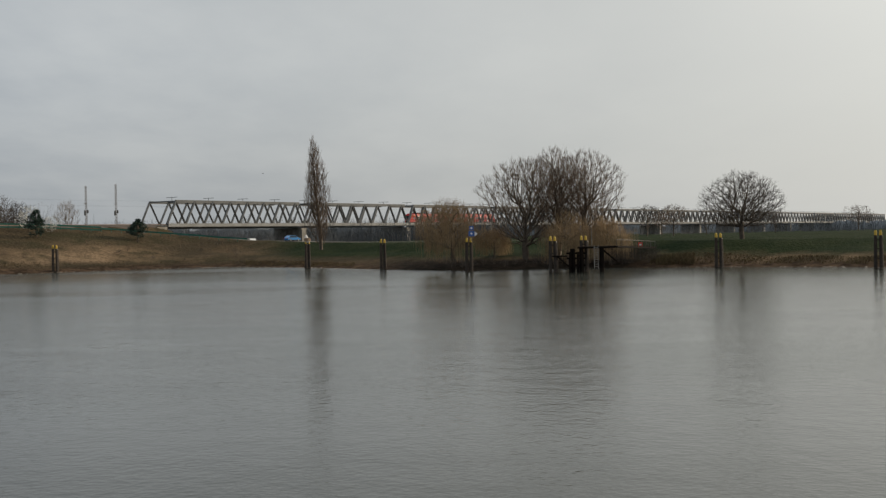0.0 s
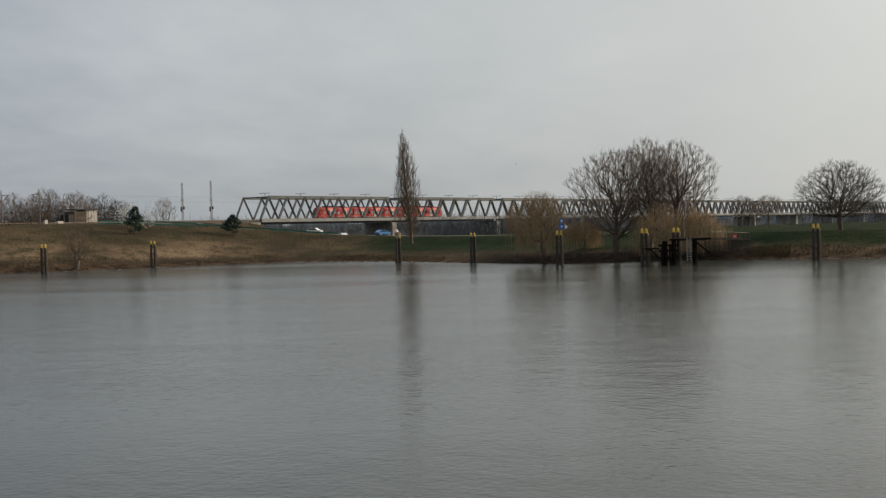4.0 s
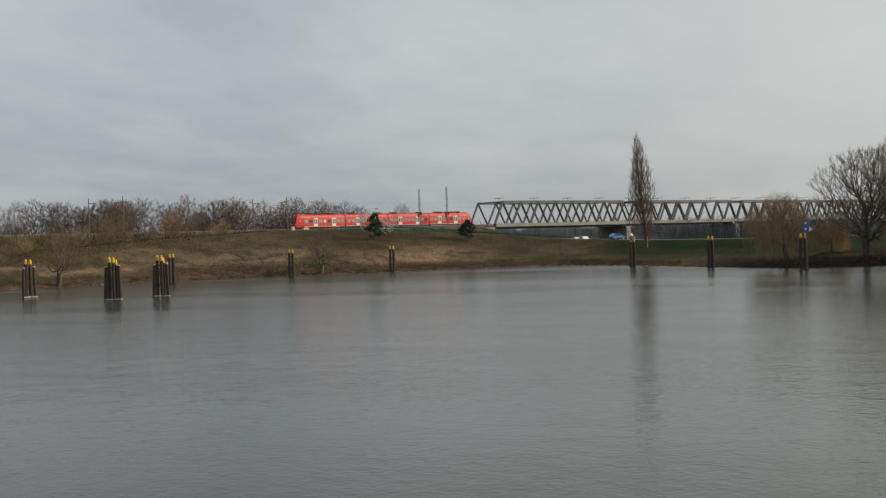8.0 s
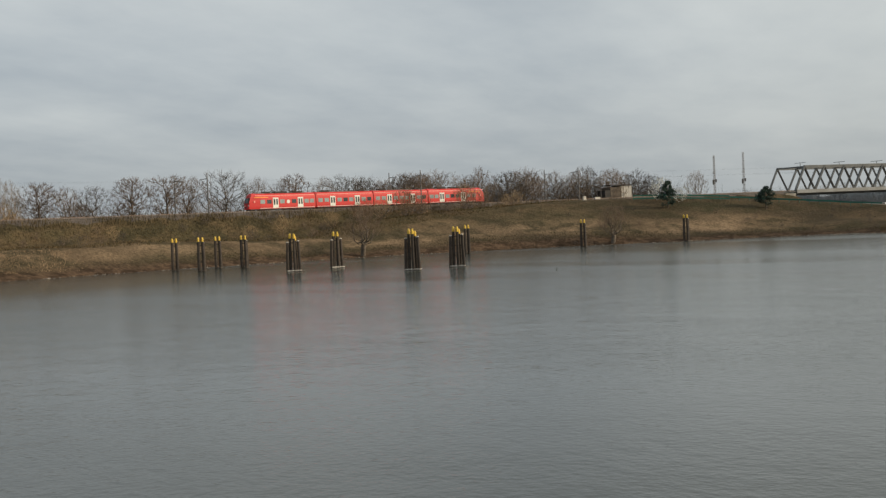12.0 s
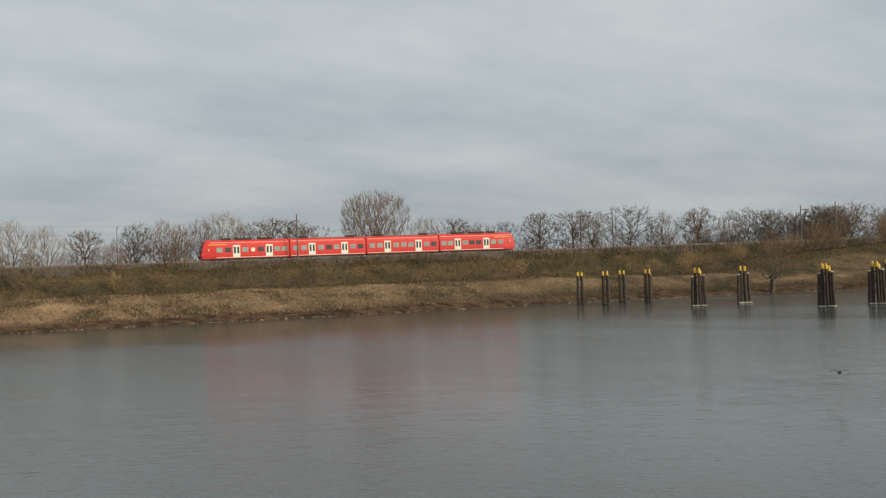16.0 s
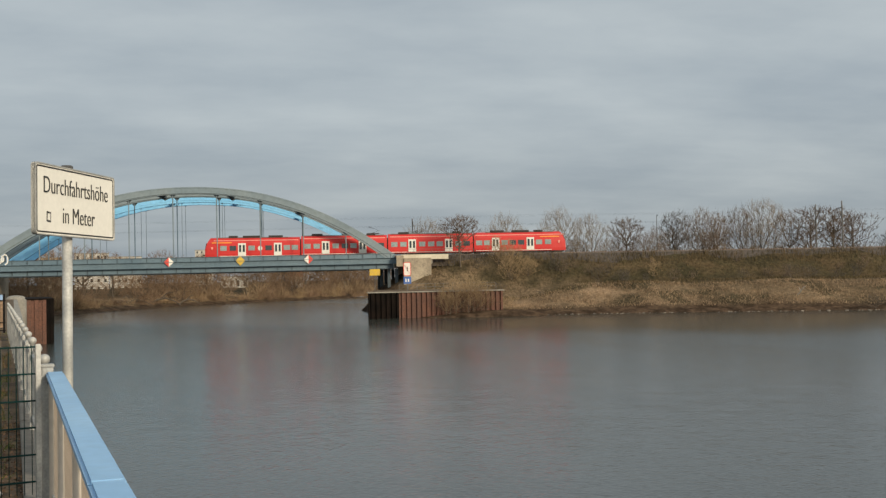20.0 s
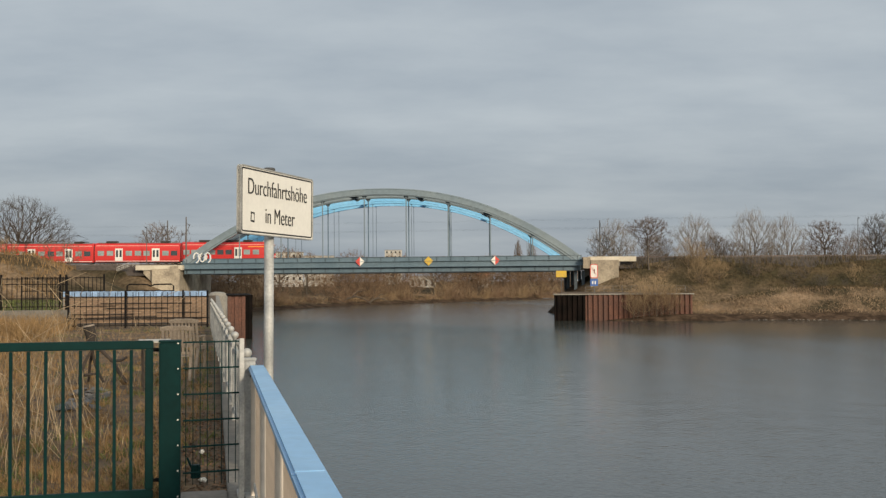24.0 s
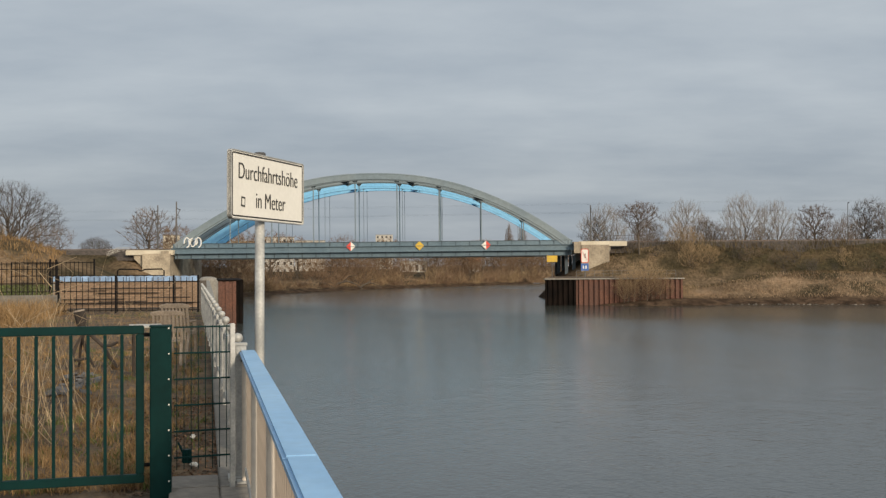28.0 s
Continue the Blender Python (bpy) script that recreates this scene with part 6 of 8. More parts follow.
    for i in range(36):
        a = rnd.uniform(9.5, 25)
        p = at(a, float(np.interp(a, [7, 10.9, 15, 19.2, 24.3, 29.7], [235, 256, 254, 245, 230, 222])) + rnd.uniform(8, 40))
        plant("slope_shrub", (shrub, dark)[i % 2], p, "low bare shrub on the grassy bank", "bush", turn=i * 40, size=rnd.uniform(0.15, 0.42), group="shrubs of the bank")
    for i in range(16):
        p = quay(128 - rnd.uniform(-7, 9), 22 + i * 1.9 + rnd.uniform(-1, 1))
        p.z = ground_at(p)
        plant("mound_shrub", (ochre, shrub)[i % 2], p, "brown bare shrub on the mound beyond the yard", "bush", turn=i * 50, size=rnd.uniform(0.4, 0.8), group="shrubs of the mound")
    # saplings and scrub on the slope of the embankment
    for i in range(92):
        s = rnd.uniform(-215, 74)
        side = -rnd.uniform(6.5, 20)
        p, _ = track(s, side)
        p.z = ground_at(p)
        if p.z < 1.6:
            continue
        plant("slope_shrub", (shrub, dark)[rnd.randrange(2)], p, "low bare shrub on the embankment slope", "bush", turn=rnd.uniform(0, 360), size=rnd.uniform(0.35, 0.9), group="shrubs of the embankment")


def conifer(name, p, height, width, label):
    root = thing(name, Matrix.Translation(p), label, "conifer")
    part("trunk", Geo().tube([(0, 0, -0.3), (0, 0, height * 0.9)], [0.16, 0.05], 6), MAT["bark"], root)
    rnd = np.random.RandomState(int(height * 10))
    # needles gathered in pads at the ends of uneven boughs
    boughs, each = 58, 46
    u = np.repeat(rnd.rand(boughs) ** 0.85, each)
    ang = np.repeat(rnd.rand(boughs) * 6.283, each)
    reach = np.repeat(rnd.uniform(0.55, 1.15, boughs), each)
    n = boughs * each
    z = height * (0.08 + 0.90 * u) + rnd.normal(0, 0.20, n)
    prof = np.interp(u, [0, 0.2, 0.5, 0.8, 1.0], [0.7, 1.0, 0.9, 0.62, 0.12]) * width / 2
    r = np.abs(prof * reach * rnd.rand(n) ** 0.55)
    ang = ang + rnd.normal(0, 0.16, n)
    z = z + 0.18 * r
    segs = []
    for i in range(n):
        p0 = (r[i] * math.cos(ang[i]), r[i] * math.sin(ang[i]), z[i])
        p1 = (p0[0] + rnd.normal() * 0.14 + 0.18 * math.cos(ang[i]), p0[1] + rnd.normal() * 0.14 + 0.18 * math.sin(ang[i]), p0[2] + rnd.normal() * 0.12)
        segs.append((p0, p1, 0.085, 0.02))
    part("crown", segments_mesh("crown", segs, MAT["needles"]), None, root)


# ---- grasses ----
def blades(name, spots, height, material, label, lean=0.35, width=0.03, seed=1, category="grass"):
    """Upright tapered blades at spots (x, y, z); heights vary."""
    rnd = np.random.RandomState(seed)
    p = np.asarray(spots, float)
    n = len(p)
    h = height * rnd.uniform(0.5, 1.15, n)
    a = rnd.rand(n) * 6.283
    w = np.stack([np.cos(a), np.sin(a), 0 * a], 1) * width
    b = rnd.rand(n) * 6.283
    le = np.abs(rnd.normal(0, lean, n))
    mid = p + np.stack([np.cos(b) * le * 0.35, np.sin(b) * le * 0.35, np.full(n, 0.55)], 1) * h[:, None]
    tip = p + np.stack([np.cos(b) * le, np.sin(b) * le, np.full(n, 1.0)], 1) * h[:, None]
    v = np.stack([p - w, p + w, mid + w * 0.8, mid - w * 0.8, tip + w * 0.15, tip - w * 0.15], 1).reshape(-1, 3)
    base = np.arange(n)[:, None] * 6
    f = np.concatenate([base + np.array([[0, 1, 2, 3]]), base + np.array([[3, 2, 4, 5]])], 0)
    ob = new(name, raw_mesh(name, v, f, material))
    return tagged(ob, label, category, kind="stuff")


def shore_spots(az0, az1, back0, back1, n, seed, clump=0.0, fade=0.0):
    rnd = np.random.RandomState(seed)
    az = rnd.uniform(az0, az1, n)
    line_az = np.array([math.degrees(math.atan2(-p.x, p.y)) for p in SHORE])
    line_d = np.array([math.hypot(p.x, p.y) for p in SHORE])
    d = np.interp(az, line_az, line_d) + rnd.uniform(back0, back1, n)
    x, y = -d * np.sin(np.radians(az)), d * np.cos(np.radians(az))
    if fade:
        thin = np.clip((az - az0 + 2) / fade, 0.05, 1) > rnd.rand(n)
        x, y = x[thin], y[thin]
        n = len(x)
    if clump:
        keep = lumps(x, y, clump, 0.7) > rnd.uniform(-1.0, 0.9, n)
        x, y = x[keep], y[keep]
    return np.stack([x, y, ground_height(x, y) - 0.05], 1)


def grow_grass():
    blades("reed_belt", shore_spots(49, 78, 3.2, 16.0, 27000, 1, 2.2, 12.0), 0.42, MAT["straw"], "pale dry reeds along the foot of the embankment", width=0.04, lean=1.3, category="reeds")
    blades("bank_grass", shore_spots(7, 44, 2.5, 9, 9000, 2, 5.0), 0.27, MAT["grass_slope"], "dry brown grass on the bank", width=0.05, lean=0.7)
    dike_foot = np.concatenate([shore_spots(-22, -10.3, 2.0, 9, 7000, 3, 3.0), shore_spots(4.5, 10, 2.0, 9, 3000, 5, 3.0)])
    blades("shore_grass", dike_foot, 0.4, MAT["grass_embankment"], "dry grass at the foot of the dike", width=0.05, lean=0.7)
    blades("landing_reeds", shore_spots(-12.6, -10.7, 1.5, 7, 2600, 7), 0.9, MAT["grass_embankment"], "pale dry reeds on the bank beside the landing", width=0.04, lean=0.4, category="reeds")
    rnd = np.random.RandomState(8)
    s = rnd.uniform(-240, 76, 26000)
    side = -rnd.uniform(5.5, 20, 26000)
    pts = np.array([tuple(track(a, b)[0]) for a, b in zip(s, side)])
    z = ground_height(pts[:, 0], pts[:, 1])
    pts[:, 2] = z - 0.05
    pts = pts[z > 2.2]
    s = rnd.uniform(-215, 76, 9000)
    crest = np.array([tuple(track(a, -b)[0]) for a, b in zip(s, rnd.uniform(3.6, 6.5, 9000))])
    crest[:, 2] = ground_height(crest[:, 0], crest[:, 1]) - 0.05
    blades("crest_weeds", crest[lumps(crest[:, 0], crest[:, 1], 3.0, 1.0) > rnd.uniform(-1.2, 0.8, 9000)], 1.15, MAT["grass_embankment"], "brown dead weeds along the edge of the ballast", width=0.05, seed=6, lean=0.4, category="weeds")
    blades("slope_grass", pts, 0.5, MAT["grass_embankment"], "tangled dry grass on the embankment slope", width=0.05, seed=4, lean=0.6)


plant_main_trees()
plant_woods()
far_woods()
plant_bushes()
conifer("pine", at(15.2, 286), 5.0, 5.0, "dark bushy pine on the bank")
conifer("pine", at(19.9, 277), 6.3, 4.8, "dark pine beside the guard rail")
grow_grass()


# ---- the quay's railing, sign, gate and yard ----
def q_thing(name, a, b, z, turn, label, category, group="", kind=""):
    """A thing on the quay: a along it, b in from the water; turn: degrees from the quay's line."""
    return thing(name, QM @ pose(a, b, z, 0, 0, turn), label, category, group, kind)


def build_handrail():
    root = q_thing("quay_railing", 0, -0.335, YARD, 0, "light blue handrail on cream posts along the quay edge", "railing")
    top = 1.01
    for a0, a1 in ((-14.0, -6.0), (-6.0, -0.2), (-0.2, 3.83), (3.83, 8.77)):
        g = Geo().box(((a0 + a1) / 2, 0.018, top - 0.022), (a1 - a0 - 0.003, 0.124, 0.044))
        part("handrail", g, MAT["rail_blue"], root, bevel=0.012)
    for i in range(15):
        a = 8.66 - i * 1.74
        post = part("post", Geo().box((a, 0.035, 0.47), (0.05, 0.06, 0.95)), MAT["rail_white"], root, bevel=0.006)
        part("foot_plate", Geo().box((a, 0.035, 0.025), (0.14, 0.14, 0.02)), MAT["zinc"], post)
    part("lower_rail", Geo().box((-2.7, 0.03, 0.12), (22.6, 0.035, 0.035)), MAT["zinc"], root)
    part("upper_rail", Geo().box((-2.7, 0.03, 0.93), (22.6, 0.035, 0.03)), MAT["zinc"], root)
    shared = Geo().box((0, 0, 0.53), (0.016, 0.030, 0.80)).mesh("baluster", MAT["rail_shaded"])
    for i in range(176):
        part("baluster", shared, None, root, at=pose(8.55 - i * 0.125, 0.02, 0))
    # end post of galvanised steel with a cap plate
    post = part("end_post", Geo().box((8.80, 0.070, 0.52), (0.09, 0.085, 1.06)), MAT["zinc"], root, "galvanised square end post", bevel=0.008)
    part("cap_plate", Geo().box((8.80, 0.070, 1.055), (0.105, 0.10, 0.02)), MAT["zinc"], post, bevel=0.004)
    part("foot_plate", Geo().box((8.80, 0.075, 0.03), (0.2, 0.18, 0.03)), MAT["zinc"], post)
    part("bolt", Geo().tube([(8.70, 0.06, 0.93), (8.74, 0.06, 0.93)], 0.012, 6), MAT["iron"], post)


def build_ball_fence():
    root = q_thing("ball_post_fence", 0, -0.41, YARD, 0.74, "pale picket fence with ball-topped posts along the quay", "fence")
    for k in range(19):
        a = 10.12 + 1.72 * k
        post = part("post", Geo().box((a, 0, 0.47), (0.07, 0.07, 0.94)), MAT["zinc"], root, bevel=0.006)
        g = Geo()
        rings = [(0.0, 0.022), (0.022, 0.022), (0.03, 0.03), (0.045, 0.042), (0.065, 0.047), (0.085, 0.042), (0.10, 0.028), (0.108, 0.008)]
        g.tube([(a, 0, 0.955 + z) for z, _ in rings], [r for _, r in rings], 14)
        part("ball_finial", g, MAT["zinc"], post, smooth=True)
    for z in (0.16, 0.85):
        part("rail", Geo().box((25.6, 0, z), (31.0, 0.03, 0.04)), MAT["zinc"], root)
    pk = Geo()
    pk.box((0, 0, 0.50), (0.045, 0.014, 0.86))
    shared = pk.mesh("picket", MAT["picket"])
    for i in range(222):
        part("picket", shared, None, root, at=pose(10.24 + i * 0.1395, -0.024, 0))


def build_mesh_panel():
    p0, p1 = Vector((8.42, 0.225, 0)), Vector((8.50, -0.195, 0))
    d = p1 - p0
    root = q_thing("mesh_panel", p0.x, p0.y, YARD, math.degrees(math.atan2(d.y, d.x)), "green double-rod mesh fence panel beside the gate", "fence panel")
    w = d.length
    for i in range(6):
        z = 0.26 + i * 0.19
        for y in (-0.009, 0.009):
            part("rod", Geo().tube([(0, y, z), (w, y, z)], 0.0055, 6), MAT["green_paint"], root)
    for i in range(9):
        part("wire", Geo().tube([(i * 0.052 + 0.02, 0, 0.17), (i * 0.052 + 0.02, 0, 1.22)], 0.0032, 5), MAT["green_paint"], root)
    part("end_post", Geo().box((w, 0, 0.61), (0.036, 0.04, 1.24)), MAT["zinc"], root, bevel=0.004)


def build_gate():
    # local x runs inland from the post
    p0, p1 = Vector((8.42, 0.435, 0)), Vector((8.345, 1.435, 0))
    d = p1 - p0
    root = q_thing("garden_gate", p0.x, p0.y, YARD, math.degrees(math.atan2(d.y, d.x)), "dark green steel bar gate, closed", "gate")
    w = 1.85
    frame_ = part("gate_frame", Geo().box((w / 2, 0, 1.197), (w, 0.05, 0.062)), MAT["green_paint"], root, bevel=0.006)
    part("bottom_bar", Geo().box((w / 2, 0, 0.125), (w, 0.05, 0.062)), MAT["green_paint"], frame_, bevel=0.006)
    for x in (0.03, w - 0.03):
        part("stile", Geo().box((x, 0, 0.661), (0.058, 0.05, 1.008)), MAT["green_paint"], frame_, bevel=0.006)
    for i in range(14):
        part("bar", Geo().box((0.155 + i * 0.1165, 0, 0.661), (0.024, 0.024, 1.005)), MAT["green_paint"], root, bevel=0.003)
    for z in (0.22, 1.16):
        part("hinge", Geo().tube([(-0.10, 0, z), (0.02, 0, z)], 0.014, 8), MAT["iron"], root)
    post = q_thing("gate_post", 8.36, 0.315, YARD, 0, "thick dark green square gate post with pale bolts", "gate post")
    part("shaft", Geo().box((0, 0, 0.60), (0.15, 0.15, 1.24)), MAT["green_paint"], post, bevel=0.008)
    part("cap", Geo().box((0, 0, 1.225), (0.156, 0.156, 0.012)), MAT["green_paint"], post)
    for i in range(7):
        part("bolt", Geo().tube([(-0.076, -0.058, 0.12 + i * 0.182), (-0.086, -0.058, 0.12 + i * 0.182)], 0.0055, 8), MAT["sign_white"], post)


def text_part(name, body, size, m, parent, material, squeeze=1.0):
    cu = bpy.data.curves.new(name, "FONT")
    cu.body, cu.size, cu.extrude, cu.offset = body, size, 0.002, -0.0022
    cu.align_x, cu.align_y = "CENTER", "CENTER"
    cu.materials.append(material)
    ob = new(name, cu)
    ob.parent = parent
    ob.matrix_basis = m @ Matrix.Diagonal((squeeze, 1, 1, 1))
    return ob


def rounded(w, h, r, n=5):
    pts = []
    for cx, cz, a0 in ((w / 2 - r, h / 2 - r, 0), (-w / 2 + r, h / 2 - r, 90), (-w / 2 + r, -h / 2 + r, 180), (w / 2 - r, -h / 2 + r, 270)):
        for k in range(n + 1):
            a = radians(a0 + 90 * k / n)
            pts.append((cx + r * math.cos(a), cz + r * math.sin(a)))
    return pts


def build_sign():
    left, right = quay(8.418, -0.179), quay(9.537, -0.806)
    mid = (left + right) / 2
    d = right - left
    w, h = d.length, 0.517
    # local x along the plate, -y towards the viewer
    root = thing("clearance_sign", pose(mid.x, mid.y, EYE + 0.612, 0, 0.45, math.degrees(math.atan2(d.y, d.x))), "white rectangular sign with black lettering on a galvanised pole", "sign")
    part("plate", Geo().prism(rounded(w, h, 0.03), -0.006, 0.022), MAT["sign_white"], root)
    part("rim", ring_geo(w, h, 0.03, 0.009, -0.012, 0.026), MAT["zinc"], root, "pale folded rim")
    part("border", ring_geo(w - 0.036, h - 0.036, 0.022, 0.011, -0.008, -0.005), MAT["black"], root, "black border line")
    turn = Matrix.Rotation(radians(90), 4, "X")
    text_part("lettering", "Durchfahrtsh\u00f6he", 0.178, Matrix.Translation((-0.006, -0.009, 0.100)) @ turn, root, MAT["black"], 0.86)
    text_part("lettering", "in Meter", 0.178, Matrix.Translation((0.02, -0.009, -0.108)) @ turn, root, MAT["black"], 0.86)
    m = Matrix.Translation((-0.45, 0, -0.125))
    st = part("sticker", Geo().prism([(-0.030, -0.035), (0.030, -0.04), (0.034, 0.035), (-0.026, 0.04)], -0.0085, -0.006, m), MAT["black"], root, "small dark-edged sticker")
    part("sticker_face", Geo().prism([(-0.020, -0.022), (0.020, -0.026), (0.022, 0.022), (-0.016, 0.026)], -0.0095, -0.008, m), MAT["sign_white"], st)
    pole_x = -0.028
    part("pole", Geo().tube([(pole_x, 0.065, -2.6), (pole_x, 0.065, 0.262)], 0.038, 20), MAT["zinc"], root, smooth=True)
    part("pole_cap", Geo().tube([(pole_x, 0.065, 0.262), (pole_x, 0.065, 0.285), (pole_x, 0.065, 0.292)], [0.046, 0.046, 0.036], 20), MAT["slate"], root)
    for z in (-0.15, 0.15):
        part("clamp", Geo().box((pole_x, 0.045, z), (0.14, 0.05, 0.03)), MAT["zinc"], root)


def ring_geo(w, h, r, t, y0, y1):
    """A flat rounded frame, t wide, from y0 to y1."""
    o, i = rounded(w, h, r), rounded(w - 2 * t, h - 2 * t, max(0.005, r - t))
    g = Geo()
    n = len(o)
    for y in (y0, y1):
        for x, z in o:
            g.v.append(Vector((x, y, z)))
        for x, z in i:
            g.v.append(Vector((x, y, z)))
    for k in range(n):
        j = (k + 1) % n
        g.f += [(k, j, n + j, n + k), (2 * n + k, 3 * n + k, 3 * n + j, 2 * n + j), (k, 2 * n + k, 2 * n + j, j), (n + k, n + j, 3 * n + j, 3 * n + k)]
    return g


def build_chair(a, b, turn, label, size=1.0):
    root = thing("garden_chair", QM @ pose(a, b, YARD, 0, 0, turn) @ Matrix.Diagonal((size, size, size, 1)), label, "chair", "garden chairs")
    for x in (-0.23, 0.23):
        part("front_leg", Geo().beam((x, -0.24, 0.0), (x, -0.20, 0.62), 0.045, 0.045, (1, 0, 0)), MAT["aged_wood"], root)
        part("back_leg", Geo().beam((x, 0.34, 0.0), (x, 0.18, 0.46), 0.045, 0.05, (1, 0, 0)), MAT["aged_wood"], root)
        part("arm", Geo().box((x, 0.02, 0.635), (0.055, 0.52, 0.025)), MAT["aged_wood"], root, bevel=0.006)
        part("side_rail", Geo().box((x, 0.0, 0.40), (0.03, 0.46, 0.05)), MAT["aged_wood"], root)
    for i in range(7):
        part("seat_slat", Geo().box((0, -0.22 + i * 0.072, 0.435), (0.48, 0.05, 0.018)), MAT["aged_wood"], root)
    tilt = Matrix.Translation((0, 0.22, 0.42)) @ Matrix.Rotation(radians(-16), 4, "X")
    for x in (-0.24, 0.24):
        part("back_post", Geo().box((x, 0, 0.26), (0.04, 0.03, 0.56), tilt), MAT["aged_wood"], root)
    for i in range(6):
        part("back_slat", Geo().box((-0.17 + i * 0.068, 0, 0.27), (0.034, 0.014, 0.46), tilt), MAT["aged_wood"], root)
    rail = [(-0.29, 0.50), (0.29, 0.50), (0.29, 0.555), (0.15, 0.585), (-0.15, 0.585), (-0.29, 0.555)]
    part("top_rail", Geo().prism(rail, -0.018, 0.018, tilt), MAT["aged_wood"], root, bevel=0.006)
    part("lower_rail", Geo().box((0, 0, 0.07), (0.46, 0.02, 0.04), tilt), MAT["aged_wood"], root)


def build_yard_things():
    build_chair(19.6, 0.59, 84, "silvered slatted wooden garden chair in the yard", 0.94)
    build_chair(22.0, 0.47, 74, "weathered wooden garden chair with slatted back", 0.98)
    t = q_thing("garden_table", 18.0, 0.9, YARD, 5, "white-topped garden table among dry grass", "table")
    part("tabletop", Geo().box((0, 0, 0.74), (0.8, 0.5, 0.02)), MAT["white_worn"], t, bevel=0.008)
    for x in (-0.4, 0.4):
        for y in (-0.22, 0.22):
            part("leg", Geo().box((x * 0.85, y * 0.85, 0.365), (0.03, 0.03, 0.73)), MAT["pile"], t)
    # old trestle: a stump of post on thin splayed legs
    r = q_thing("wooden_trestle", 19.2, 1.75, YARD, 0, "old dark wooden trestle with a thick leaning post and splayed legs", "trestle")
    part("post", Geo().tube([(0, 0.20, 0.62), (0, 0.27, 0.93)], [0.085, 0.095], 10), MAT["pile"], r)
    part("cap", Geo().tube([(0, 0.27, 0.93), (0, 0.275, 0.955)], [0.10, 0.085], 10), MAT["aged_wood"], r)
    for p0, p1, rad in (((0, 0.16, 0.68), (-0.15, 0.43, 0.0), 0.032), ((0, 0.24, 0.62), (0.1, 0.05, 0.0), 0.028), ((0.05, 0.18, 0.64), (0.3, 0.30, 0.0), 0.026), ((0, -0.12, 0.36), (0.0, -0.34, 0.0), 0.03)):
        part("leg", Geo().tube([p0, ((p0[0] + p1[0]) / 2 + 0.02, (p0[1] + p1[1]) / 2 + 0.03, (p0[2] + p1[2]) / 2), p1], [rad, rad, rad * 0.85], 6), MAT["pile"], r)
    part("arm", Geo().tube([(0, 0.14, 0.60), (0, -0.10, 0.36), (0, -0.24, 0.37), (0.02, -0.34, 0.42)], [0.03, 0.028, 0.026, 0.02], 6), MAT["pile"], r)
    part("cross_bar", Geo().tube([(-0.08, 0.33, 0.14), (0.06, 0.10, 0.16)], 0.022, 6), MAT["pile"], r)
    # flat stone lumps and litter
    rnd = random.Random(3)
    for _ in range(46):
        a, b, s = rnd.uniform(15.4, 18.2), rnd.uniform(1.55, 2.05), rnd.uniform(0.04, 0.09)
        ob = q_thing("slate", a, b, YARD - 0.05, a * 400, "flat blue-grey slate lying in the dry grass", "slate", "slates in the yard")
        tilt = pose(0, 0, 0.03, rnd.uniform(-35, 25), rnd.uniform(-25, 25), 0)
        part("slab", Geo().prism([(-s, 0.0), (s * 0.9, 0.0), (s, 0.025), (-s * 0.9, 0.03)], -s * 0.7, s * 0.7, tilt), MAT["slate"], ob)
    for a, b in ((11.24, 0.12), (9.63, 0.08)):
        ob = q_thing("litter", a, b, YARD, a * 77, "scrap of white litter on the soil", "litter", "litter by the fence")
        g = Geo().box((0, 0, 0.0), (0.06, 0.035, 0.035)).box((0.03, 0.018, 0.0), (0.04, 0.05, 0.03))
        part("scrap", g, MAT["sign_white"], ob, bevel=0.012)
    ob = thing("green_can", QM @ pose(9.75, 0.155, YARD, 0, 0, 30) @ Matrix.Diagonal((0.7, 0.7, 0.85, 1)), "small dark green watering can by the fence", "watering can")
    part("can", Geo().tube([(0, 0, 0), (0, 0, 0.13)], [0.062, 0.056], 14), MAT["green_paint"], ob)
    part("spout", Geo().tube([(0.04, 0, 0.05), (0.12, 0.05, 0.19)], [0.018, 0.012], 8), MAT["green_paint"], ob)
    part("handle", Geo().tube([(-0.05, 0, 0.13), (-0.11, 0, 0.11), (-0.11, 0, 0.05), (-0.06, 0, 0.03)], 0.008, 6), MAT["green_paint"], ob)
    # paving slabs by the gate
    for i, (a, b) in enumerate(((8.69, 0.06), (8.2, 0.06), (7.71, 0.06))):
        ob = q_thing("paving_slab", a, b + 0.02, YARD + 0.006, 1.0 * i, "pale grey concrete paving slab", "paving slab", "slabs by the gate", "structure")
        part("slab", Geo().box((0, 0, 0), (0.48, 0.35, 0.06)), MAT["quay"], ob, bevel=0.006)


